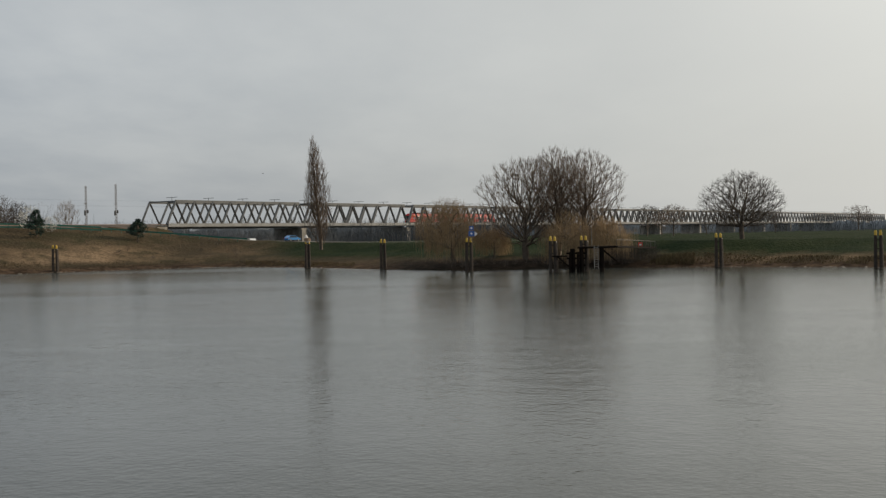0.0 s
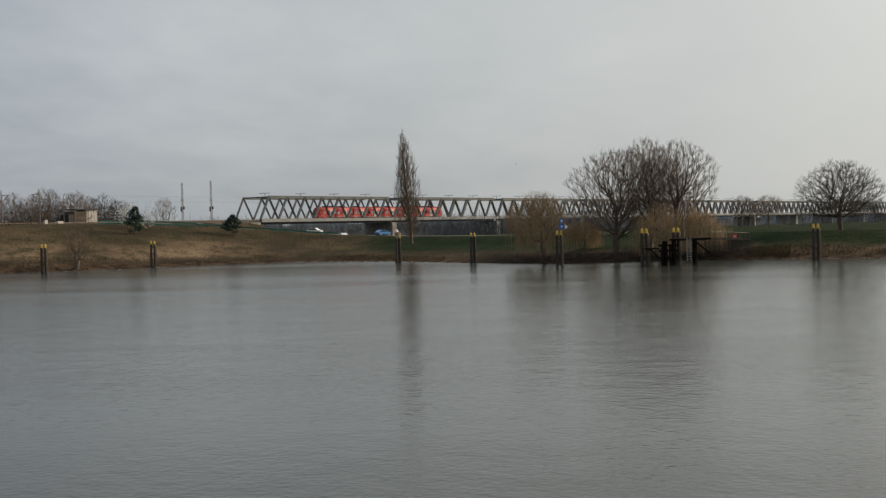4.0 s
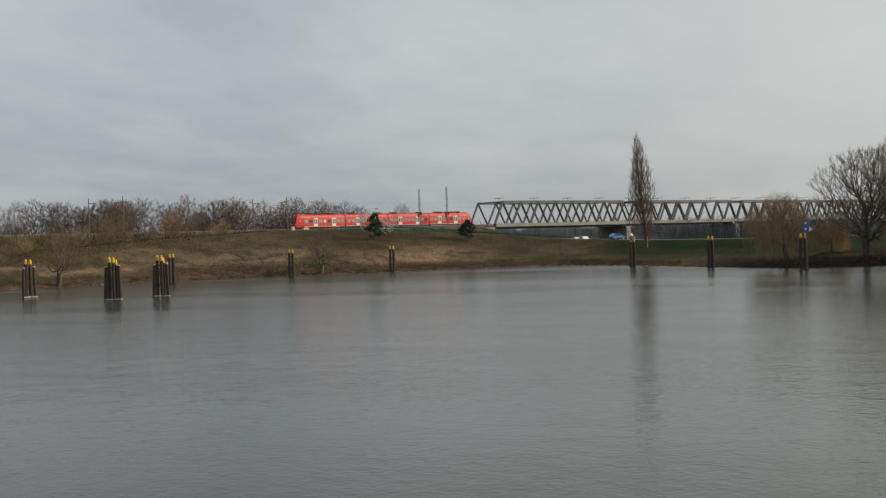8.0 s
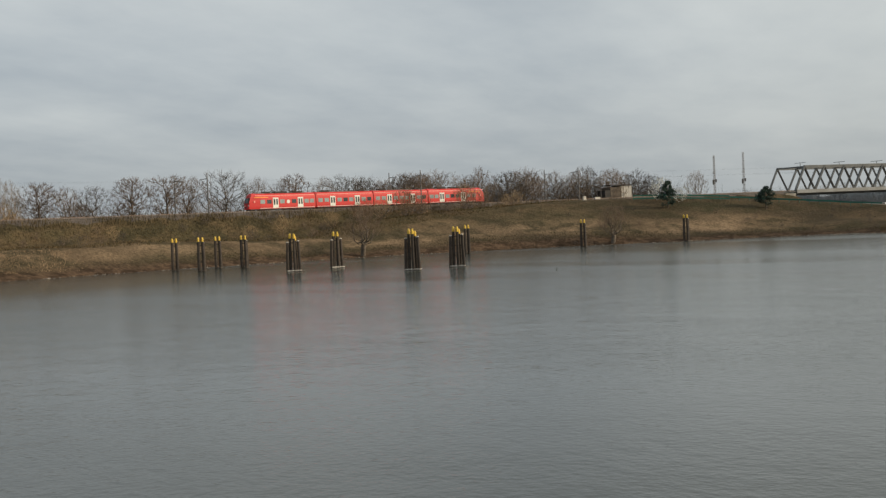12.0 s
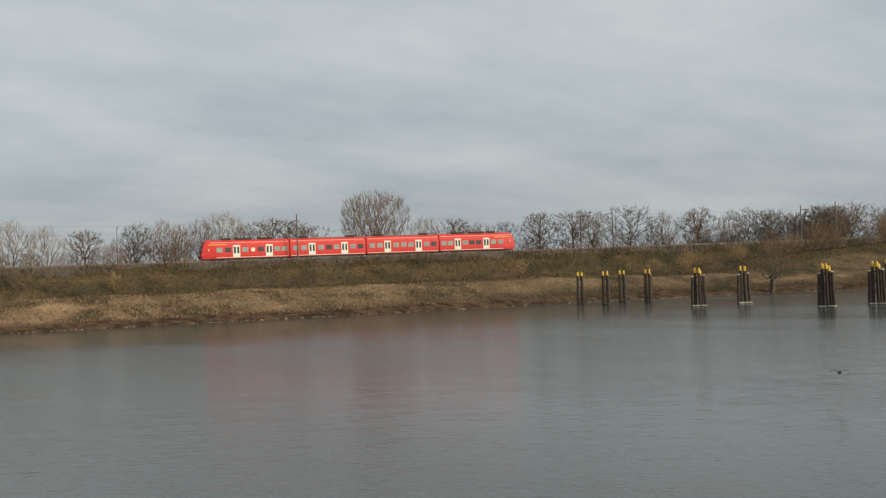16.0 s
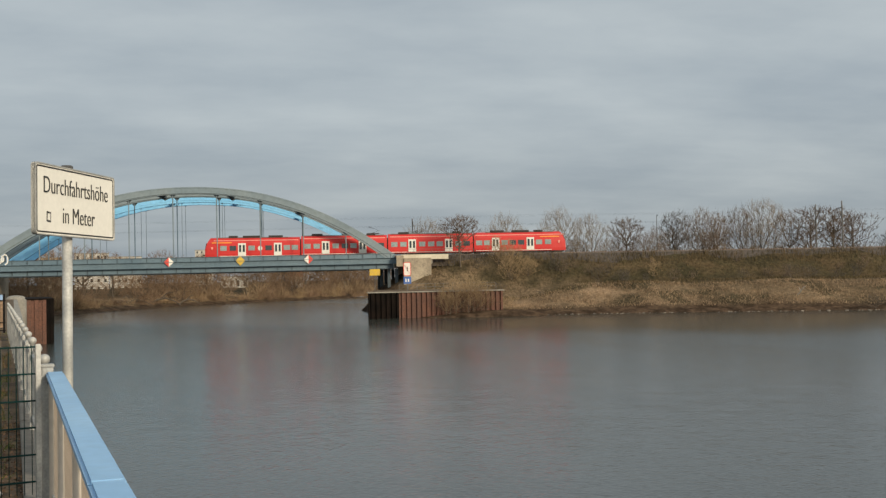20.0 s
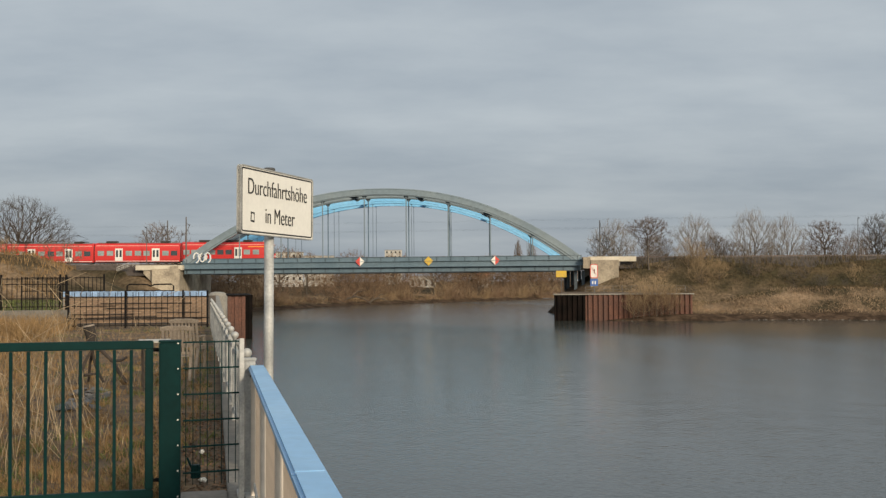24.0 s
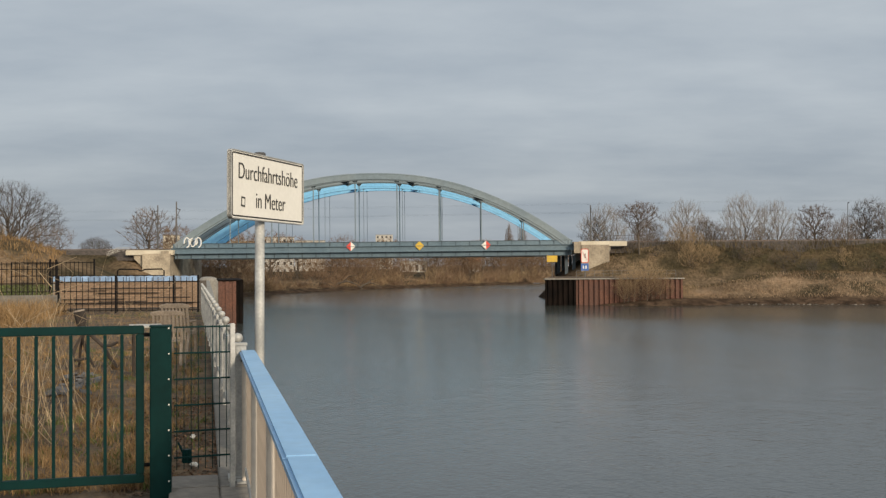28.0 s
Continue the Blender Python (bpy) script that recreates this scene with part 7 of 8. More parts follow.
def build_yard_fence():
    """Black iron fence before a sandy brick wall with blue coping."""
    root = q_thing("iron_fence", 41.9, 0.2, YARD, 90 - 2.5, "black iron bar fence across the yard", "fence")
    length = 5.0
    for x in (0.06, 0.93, 2.96, 4.94):
        part("post", Geo().box((x, 0, 0.68), (0.07, 0.07, 1.36)), MAT["iron"], root)
    for z in (0.09, 0.36, 1.12):
        part("rail", Geo().box((length / 2, 0, z), (length, 0.03, 0.035)), MAT["iron"], root)
    bar = Geo().box((0, 0, 0.66), (0.024, 0.024, 1.26)).mesh("bar", MAT["iron"])
    for i in range(25):
        part("bar", bar, None, root, at=pose(0.06 + i * 0.203, 0, 0))
    terrace = q_thing("iron_fence", 44.0, 5.35, YARD + 0.63, 90, "black iron bar fence on a low pale garden wall", "fence")
    for i in range(3):
        part("post", Geo().box((0.1 + i * 2.3, 0, 0.66), (0.07, 0.07, 1.32)), MAT["iron"], terrace)
    for z in (0.12, 0.42, 0.96, 1.16):
        part("rail", Geo().box((2.4, 0, z), (4.8, 0.03, 0.03)), MAT["iron"], terrace)
    bar = Geo().box((0, 0, 0.62), (0.024, 0.024, 1.2)).mesh("bar", MAT["iron"])
    for i in range(27):
        part("bar", bar, None, terrace, at=pose(0.06 + i * 0.178, 0, 0))
    back = q_thing("iron_fence", 56.0, 5.15, YARD, 90, "tall black iron bar fence at the back of the yard", "fence")
    for i in range(2):
        part("post", Geo().box((0.05 + i * 2.0, 0, 1.02), (0.08, 0.08, 2.06)), MAT["iron"], back)
    for z in (0.2, 1.25, 1.88):
        part("rail", Geo().box((1.9, 0, z), (3.8, 0.03, 0.035)), MAT["iron"], back)
    bar = Geo().box((0, 0, 0.99), (0.03, 0.03, 1.9)).mesh("bar", MAT["iron"])
    for i in range(20):
        part("bar", bar, None, back, at=pose(0.2 + i * 0.19, 0, 0))
    path = q_thing("garden_path", 88.0, 6.6, YARD - 0.02, 0, "pale concrete path across the lawn", "path", kind="structure")
    part("slab", Geo().box((0, 2.0, 0.0), (9.0, 4.0, 0.08)), MAT["quay"], path)
    wall = q_thing("brick_wall", 47.2, 0.31, YARD, 90, "low sandy brick wall with blue coping tiles", "wall")
    length = 5.66
    part("core", Geo().box((length / 2, -0.14, 0.54), (length, 0.24, 1.08)), MAT["concrete"], wall)
    for i in range(16):
        part("coping_tile", Geo().prism([(0.008, 0), (0.338, 0), (0.338, 0.195), (0.17, 0.21), (0.008, 0.195)], -0.32, 0.07, pose(i * length / 16, -0.02, 1.085)), MAT["blue_tile"], wall)
    shared = [Geo().box((0, 0, 0), (s, 0.05, 0.066)).mesh("brick", MAT["brick"]) for s in (0.238, 0.115)]
    for row in range(14):
        x, k = 0.0, 0
        while x < length - 0.13:
            s = 1 if (row % 2 and k == 0) else 0
            wd = 0.25 if s == 0 else 0.125
            if x + wd > length:
                break
            part("brick", shared[s], None, wall, at=pose(x + wd / 2, 0.0 + 0.004 * ((row * 7 + k * 3) % 3), 0.045 + row * 0.077))
            x += wd
            k += 1
    # dark strips across the wall face, at uneven heights and lengths
    for x, z, ln in ((0.6, 0.80, 3.6), (1.6, 0.60, 2.4), (0.3, 0.42, 1.7), (2.9, 0.36, 2.5), (3.6, 0.70, 1.7), (2.0, 0.26, 1.9), (0.2, 0.16, 5.2)):
        part("ledge", Geo().box((x + ln / 2, 0.055, z), (ln, 0.05, 0.035)), MAT["pile"], wall, "dark strip across the wall")
    low = q_thing("garden_wall", 44.0, 5.3, YARD, 90, "low pale concrete garden wall", "wall")
    part("wall_body", Geo().box((2.6, 0, 0.31), (5.2, 0.24, 0.62)), MAT["quay"], low, bevel=0.01)
    bar_ = q_thing("barrier", 62.0, 2.05, YARD + 0.75, 90, "dark bent-tube barrier on the path", "barrier")
    part("frame", Geo().tube([(0.1, 0, -0.75), (0.12, 0, 0.72), (0.24, 0, 0.80), (1.1, 0, 0.78), (1.3, 0, 0.70), (1.5, 0, 0.78), (2.4, 0, 0.80), (2.52, 0, 0.72), (2.54, 0, -0.75)], 0.04, 8), MAT["iron"], bar_)
    part("lower_tube", Geo().tube([(0.12, 0, 0.45), (2.52, 0, 0.45)], 0.03, 8), MAT["iron"], bar_)


def clumps(n, each, seed, a1=30.0):
    """Spots gathered in tufts over the yard, thickest near the gate."""
    r = np.random.RandomState(seed)
    a = 8.9 + (a1 - 8.9) * r.rand(n) ** 1.7
    b = 0.05 + (0.25 * a) * r.rand(n)
    b = np.where((b < 0.32) & (a < 12.5), b + 0.4, b)  # the strip by the fence lies bare
    a = np.repeat(a, each) + r.normal(0, 0.055, n * each)
    b = np.repeat(b, each) + r.normal(0, 0.055, n * each)
    return np.stack([QU.x * a + QL.x * b, QU.y * a + QL.y * b, np.full(n * each, YARD - 0.06)], 1)


def yard_grass():
    rnd = np.random.RandomState(12)
    blades("grass_clumps", clumps(520, 34, 41), 0.11, MAT["grass_dry"], "tufts of dry brown grass in the yard", width=0.0035, seed=31, lean=0.9)
    blades("green_clumps", clumps(130, 30, 42), 0.10, MAT["grass_green"], "tufts of green winter grass in the yard", width=0.004, seed=32, lean=1.0)

    def spots(n, a0, a1, b0, b1, keep=None):
        a = a0 + (a1 - a0) * rnd.rand(n) ** 1.3
        b = rnd.uniform(b0, b1, n)
        if keep is not None:
            k = keep(a, b)
            a, b = a[k], b[k]
        x = QU.x * a + QL.x * b
        y = QU.y * a + QL.y * b
        return np.stack([x, y, np.full(len(a), YARD - 0.06)], 1)

    patch = lambda a, b: (lumps(a, b, 0.55, 0.3) > rnd.uniform(-1.0, 0.9, len(a))) & (b > np.where(a < 12.5, 0.34, 0.02 + 0.008 * a))
    blades("yard_grass", spots(42000, 8.9, 44, 0.0, 9, patch), 0.075, MAT["grass_dry"], "short dry brown grass in the yard", width=0.004, seed=21, lean=1.0)
    blades("yard_turf", spots(14000, 9.5, 44, 0.0, 9, lambda a, b: (lumps(a, b, 1.6, 4.0) > 0.15) | ((a > 17) & (a < 30) & (b < 1.2))), 0.08, MAT["grass_green"], "patches of short green winter grass in the yard", width=0.007, seed=23, lean=1.0)
    blades("yard_tufts", spots(5000, 12.0, 42, 0.9, 9, lambda a, b: lumps(a, b, 1.1, 2.0) > 0.25), 0.18, MAT["stalk"], "pale dry grass tufts in the yard", width=0.0035, seed=22, lean=0.8)
    # long dead grass leaning at the back, and the lawn and mound beyond the fences
    blades("long_grass", spots(9000, 13.0, 34, 1.5, 9, lambda a, b: (b > 0.10 * a + 0.5) & (rnd.rand(len(a)) < np.clip((b - 0.10 * a - 0.5) / 1.2, 0.12, 1))), 0.40, MAT["grass_dry"], "long dead grass at the back of the yard", width=0.005, seed=27, lean=0.8)
    blades("wall_grass", spots(6000, 33, 43.5, 4.9, 10.5), 0.62, MAT["grass_dry"], "long dead grass before the low garden wall", width=0.008, seed=33, lean=0.7)
    blades("lawn", spots(9000, 60, 112, 6.2, 24), 0.16, MAT["grass_green"], "green winter lawn beyond the garden wall", width=0.03, seed=28, lean=0.8)
    n = 14000
    a, b = rnd.uniform(106, 136, n), rnd.uniform(15, 62, n)
    x, y = QU.x * a + QL.x * b, QU.y * a + QL.y * b
    z = ground_height(x, y)
    keep = z > 4.6
    blades("mound_grass", np.stack([x, y, z - 0.05], 1)[keep], 0.55, MAT["grass_dry"], "brown dead grass and weeds on the mound", width=0.03, seed=29, lean=0.7, category="weeds")
    # tall dry stalks standing behind the gate
    segs = []
    for i in range(125):
        a = rnd.uniform(9.0, 15.0)
        b = rnd.uniform(1.3, 1.35 + 0.16 * a)
        p = quay(a, b, YARD - 0.05)
        h = rnd.uniform(0.6, 1.8)
        thick = 0.0028 if i % 3 else 0.0052
        d = Vector((rnd.normal() * 0.28, rnd.normal() * 0.28, 1))
        bend = Vector((rnd.normal() * 0.25, rnd.normal() * 0.25, 0))
        q = p
        for k in range(4):
            d2 = (d + bend * (k * 0.6)).normalized()
            n = q + d2 * (h / 4)
            segs.append((q, n, thick * (1 - 0.15 * k), thick * (1 - 0.15 * (k + 1))))
            if k > 1 and rnd.rand() < 0.6:
                segs.append((n, n + Vector((rnd.normal() * 0.15, rnd.normal() * 0.15, 0.12)), 0.003, 0.002))
            q = n
    tagged(new("tall_stalks", segments_mesh("tall_stalks", segs, MAT["stalk"], 4)), "tall pale dry weed stalks behind the gate", "weeds", kind="stuff")
    # fallen leaves and crumbs by the fence
    n = 2200
    a, b = rnd.uniform(8.6, 15, n), rnd.uniform(-0.16, 0.75, n)
    v, f = [], []
    for i in range(n):
        p = quay(a[i], b[i], YARD - 0.045)
        t, s = rnd.rand() * 6.28, rnd.uniform(0.012, 0.03)
        base = len(v)
        for k in range(4):
            v.append((p.x + s * math.cos(t + k * 1.57), p.y + s * math.sin(t + k * 1.57) * 0.7, p.z + rnd.uniform(0.0, 0.02)))
        f.append((base, base + 1, base + 2, base + 3))
    tagged(new("leaf_litter", raw_mesh("leaf_litter", np.array(v), np.array(f), MAT["leaf"])), "fallen leaves on the soil by the fence", "leaves", kind="stuff")


build_handrail()
build_ball_fence()
build_mesh_panel()
build_gate()
build_sign()
build_yard_things()
build_yard_fence()
yard_grass()


# ---- along the railway ----
def track_s(az, side=0.0):
    """Where along the line, or a parallel of it, a heading from the eye meets it."""
    lo, hi = -600.0, 330.0
    for _ in range(50):
        mid = (lo + hi) / 2
        p, _d = track(mid, side)
        if math.degrees(math.atan2(-p.x, p.y)) < az:
            lo = mid
        else:
            hi = mid
    return (lo + hi) / 2


def build_catenary_mast(s, side, reach, height=8.6):
    m = along(s, side)
    root = thing("catenary_mast", m, "slim grey overhead-line mast with a cantilever arm", "mast", "masts of the overhead line")
    part("shaft", Geo().tube([(0, 0, -0.8), (0, 0, height)], [0.17, 0.11], 8), MAT["mast"], root)
    y = -reach  # local y is to the left of travel, towards the water
    g = Geo().tube([(0, 0, 7.35), (0, y, 7.25)], 0.075, 5)
    g.tube([(0, 0, 5.6), (0, y * 0.9, 7.25)], 0.075, 5)
    part("cantilever", g, MAT["mast"], root)
    part("steady_arm", Geo().tube([(0, y * 0.4, 6.35), (0, y, 5.5)], 0.035, 5), MAT["mast"], root)
    part("insulator", Geo().tube([(0, y * 0.12, 7.34), (0, y * 0.22, 7.33)], 0.09, 6), MAT["pile"], root)


def build_overhead_wires():
    for side in (0.0, 4.0):
        for z, r, nm in ((5.5, 0.008, "contact_wire"), (7.15, 0.006, "messenger_wire")):
            pts = [track(s, side)[0] + Vector((0, 0, z)) for s in range(-420, 360, 15)]
            part_ob = part(nm, Geo().tube(pts, r, 4), MAT["iron"])
            tagged(part_ob, "thin dark overhead wire above the track", "wire", "overhead wires")


def build_signal_mast(az, side, height):
    s = track_s(az, side)
    root = thing("signal_mast", along(s, side), "tall lattice signal mast with hanging weights beside the track", "signal mast", "lattice masts by the river bridge")
    for x in (-0.22, 0.22):
        for y in (-0.22, 0.22):
            part("corner_bar", Geo().tube([(x, y, -0.8), (x * 0.7, y * 0.7, height)], 0.045, 4), MAT["mast"], root)
    g = Geo()
    n = int(height / 0.6)
    for i in range(n):
        a = 0.22 * (1 - 0.3 * i / n)
        z0, z1 = i * 0.6, i * 0.6 + 0.6
        sgn = 1 if i % 2 else -1
        for y in (-a, a):
            g.tube([(-a * sgn, y, z0), (a * sgn, y, z1)], 0.02, 3)
        for x in (-a, a):
            g.tube([(x, -a * sgn, z0), (x, a * sgn, z1)], 0.02, 3)
    part("lattice", g, MAT["mast"], root)
    part("tension_weight", Geo().box((0.45, 0, 3.2), (0.35, 0.35, 1.4)), MAT["train_dark"], root)
    part("bracket", Geo().box((0.2, 0, 5.9), (1.2, 0.12, 0.14)), MAT["mast"], root)
    part("signal_box", Geo().box((-0.35, 0.2, 3.6), (0.4, 0.35, 0.9)), MAT["train_dark"], root, bevel=0.03)


def build_lamp(m, height, label):
    root = thing("street_lamp", m, label, "lamp post", "lamps by the railway")
    part("shaft", Geo().tube([(0, 0, -0.6), (0, 0, height)], [0.09, 0.055], 8), MAT["mast"], root)
    part("arm", Geo().tube([(0, 0, height), (0, 0.5, height + 0.12)], 0.035, 6), MAT["mast"], root)
    part("head", Geo().box((0, 0.65, height + 0.1), (0.28, 0.6, 0.14)), MAT["train_dark"], root, bevel=0.03)


def build_hut():
    s0 = track_s(22.6, 13)
    root = thing("trackside_building", along(s0, 13), "flat-roofed weathered trackside building with pale end", "building")
    part("wall", Geo().box((0.6, 0, 1.3), (4.0, 4.5, 3.8)), MAT["bark"], root, "weathered brown wall")
    pale = part("pale_wing", Geo().box((-3.4, -0.2, 1.5), (3.9, 4.6, 4.4)), MAT["plaster"], root, "pale plastered wing")
    part("roof", Geo().box((-1.4, 0, 3.75), (8.4, 5.0, 0.22)), MAT["train_dark"], root)
    part("annex", Geo().box((3.6, 0.4, 0.9), (1.9, 3.6, 2.8)), MAT["train_dark"], root, "dark timber annex")
    for x in (-5.2, -4.2, -3.2, -2.2):
        part("seam", Geo().box((x, 2.12, 1.5), (0.06, 0.06, 4.3)), MAT["concrete"], pale)
    build_lamp(along(track_s(23.2, 9.0), 9.0), 7.8, "dark lamp post with a short arm by the track")
    for az, w, label in ((24.05, 0.9, "small white switch cabinet by the track"), (23.4, 1.8, "low pale cable box by the track")):
        c = thing("switch_cabinet", along(track_s(az, -5.0), -5.0), label, "cabinet")
        part("body", Geo().box((0, 0, -0.1), (w, 0.6, 1.25 if w < 1 else 0.6)), MAT["white_worn"], c, bevel=0.02)
        part("plinth", Geo().box((0, 0, -0.75), (w + 0.1, 0.7, 0.2)), MAT["concrete"], c)


def build_guard_fence():
    root = thing("guard_rail", Matrix(), "green guard rail along the crest of the ramp", "guard rail")
    pts = []
    for az in np.linspace(21.6, 9.9, 26):
        d = float(np.interp(az, [9.6, 12, 16, 20, 25], [290, 294, 292, 286, 278]))
        p = P(az, d)
        p.z = ground_at(p)
        pts.append(p)
    for i, (p, q) in enumerate(zip(pts, pts[1:])):
        h = 1.05 if i > 9 else 1.35
        part("panel", Geo().beam(p + Vector((0, 0, h - 0.22)), q + Vector((0, 0, h - 0.22)), 0.06, 0.40), MAT["green_rail"], root)
        if i < 10:
            part("lower_panel", Geo().beam(p + Vector((0, 0, 0.45)), q + Vector((0, 0, 0.45)), 0.04, 0.35), MAT["green_rail"], root)
        part("post", Geo().box((p.x, p.y, p.z + h / 2), (0.1, 0.1, h)), MAT["green_rail"], root)


def build_road():
    pts = []
    for az, d in ((13, 306), (11, 302), (9.6, 300), (8, 296), (6, 290), (4, 276), (2.4, 266), (-1, 250), (-5, 236)):
        p = P(az, d)
        p.z = ground_at(p) + 0.06
        pts.append(p)
    g = Geo()
    for i, p in enumerate(pts):
        d = (pts[min(i + 1, len(pts) - 1)] - pts[max(i - 1, 0)]).normalized()
        n = Vector((-d.y, d.x, 0)).normalized()
        g.v += [p - n * 2.0, p + n * 2.0]
    for i in range(len(pts) - 1):
        g.f.append((2 * i, 2 * i + 1, 2 * i + 3, 2 * i + 2))
    tagged(part("road", g, MAT["quay"]), "pale narrow road along the crest of the dike", "road", kind="structure")


def build_road_car(paint, label):
    root = thing("car", Matrix(), label, "car", "cars by the bridge")
    side = [(-2.1, 0.35), (2.1, 0.35), (2.15, 0.75), (1.25, 0.95), (0.55, 1.45), (-1.2, 1.48), (-1.95, 1.0), (-2.15, 0.8)]
    part("body", Geo().prism(side, -0.85, 0.85), MAT[paint], root, bevel=0.05)
    part("glasshouse", Geo().prism([(1.05, 0.98), (0.52, 1.38), (-1.15, 1.40), (-1.7, 1.0)], -0.865, 0.865), MAT["window_dark"], root)
    part("roof", Geo().prism([(0.55, 1.40), (0.45, 1.50), (-1.1, 1.52), (-1.2, 1.42)], -0.80, 0.80), MAT[paint], root)
    for x in (-1.3, 1.3):
        for y in (-0.78, 0.78):
            w = part("wheel", Geo().tube([(x, y - 0.1, 0.31), (x, y + 0.1, 0.31)], 0.31, 14), MAT["rubber"], root)
            part("rim", Geo().tube([(x, y - 0.11, 0.31), (x, y + 0.11, 0.31)], 0.18, 10), MAT["zinc"], w)
    for y in (-0.6, 0.6):
        part("headlight", Geo().box((2.12, y, 0.72), (0.08, 0.3, 0.14)), MAT["sign_white"], root)
        part("tail_light", Geo().box((-2.13, y, 0.82), (0.08, 0.25, 0.16)), MAT["red_paint"], root)
    return root


def road_pose(az, d, turn):
    p = P(az, d)
    return pose(p.x, p.y, ground_at(p) + 0.07, 0, 0, turn)


# ---- the landing and marks in the water ----
def build_landing():
    p = P(-7.4, 175)
    root = thing("landing_stage", pose(p.x, p.y, 0, 0, 0, -8), "dark steel landing stage with ladder and gangway", "landing stage")
    for x, y in ((-2.6, 0), (-1.2, 0.6), (1.9, 0.2), (1.9, 2.6)):
        part("pillar", Geo().tube([(x, y, -1.5), (x, y, 3.7)], 0.36, 10), MAT["dark_rust"], root)
    for i in range(4):
        part("fender_pile", Geo().tube([(-3.0 + i * 0.62, -0.5, -1.5), (-2.9 + i * 0.58, -0.4, 3.2 + 0.35 * (i % 2))], [0.22, 0.2], 8), MAT["dark_rust"], root)
    for z in (1.1, 2.2, 3.0):
        part("fender_beam", Geo().box((-2.05, -0.12, z), (2.9, 0.22, 0.26)), MAT["dark_rust"], root)
    part("brace", Geo().beam((-4.9, 0.5, 2.5), (-2.8, 0.5, 0.6), 0.2, 0.2), MAT["dark_rust"], root)
    part("brace", Geo().beam((1.9, 0.2, 3.6), (4.2, 1.4, 1.6), 0.2, 0.2), MAT["dark_rust"], root)
    part("side_platform", Geo().box((-4.6, 0.6, 2.55), (2.4, 1.2, 0.2)), MAT["dark_rust"], root)
    part("deck", Geo().box((1.0, 1.4, 3.85), (5.6, 3.2, 0.3)), MAT["dark_rust"], root)
    lad = part("ladder", Geo().box((0.75, -0.35, 2.4), (0.06, 0.06, 3.6)), MAT["white_worn"], root, "pale steel ladder")
    part("stringer", Geo().box((1.35, -0.35, 2.4), (0.06, 0.06, 3.6)), MAT["white_worn"], lad)
    for i in range(9):
        part("rung", Geo().box((1.05, -0.35, 0.9 + i * 0.36), (0.6, 0.05, 0.05)), MAT["white_worn"], lad)
    part("gangway", Geo().beam((3.6, 1.4, 3.9), (10.5, 24.0, 3.3), 1.6, 0.28), MAT["dark_rust"], root)
    g = Geo()
    for k in range(9):
        t = k / 8
        g.box((4.2 + 6.9 * t, 0.9 + 22.6 * t, 4.5 - 0.6 * t), (0.06, 0.06, 1.1))
    g.tube([(4.2, 0.9, 5.0), (11.1, 23.5, 4.4)], 0.035, 5)
    part("gangway_rail", g, MAT["mast"], root)
    g = Geo().tube([(0.4, -0.2, 4.0), (0.4, -0.2, 6.8)], 0.05, 6)
    part("flag_pole", g, MAT["mast"], root)
    # red light board on the bank
    q = P(-9.95, 200)
    q.z = ground_at(q)
    b = thing("beacon_board", Matrix.Translation(q), "small red and white beacon board on a post", "beacon")
    part("post", Geo().tube([(0, 0, 0), (0, 0, 2.6)], 0.05, 6), MAT["mast"], b)
    part("board", Geo().box((0, -0.05, 2.75), (0.75, 0.06, 0.75)), MAT["red_paint"], b, bevel=0.01)
    part("board_face", Geo().box((0, -0.09, 2.68), (0.4, 0.03, 0.3)), MAT["sign_white"], b)


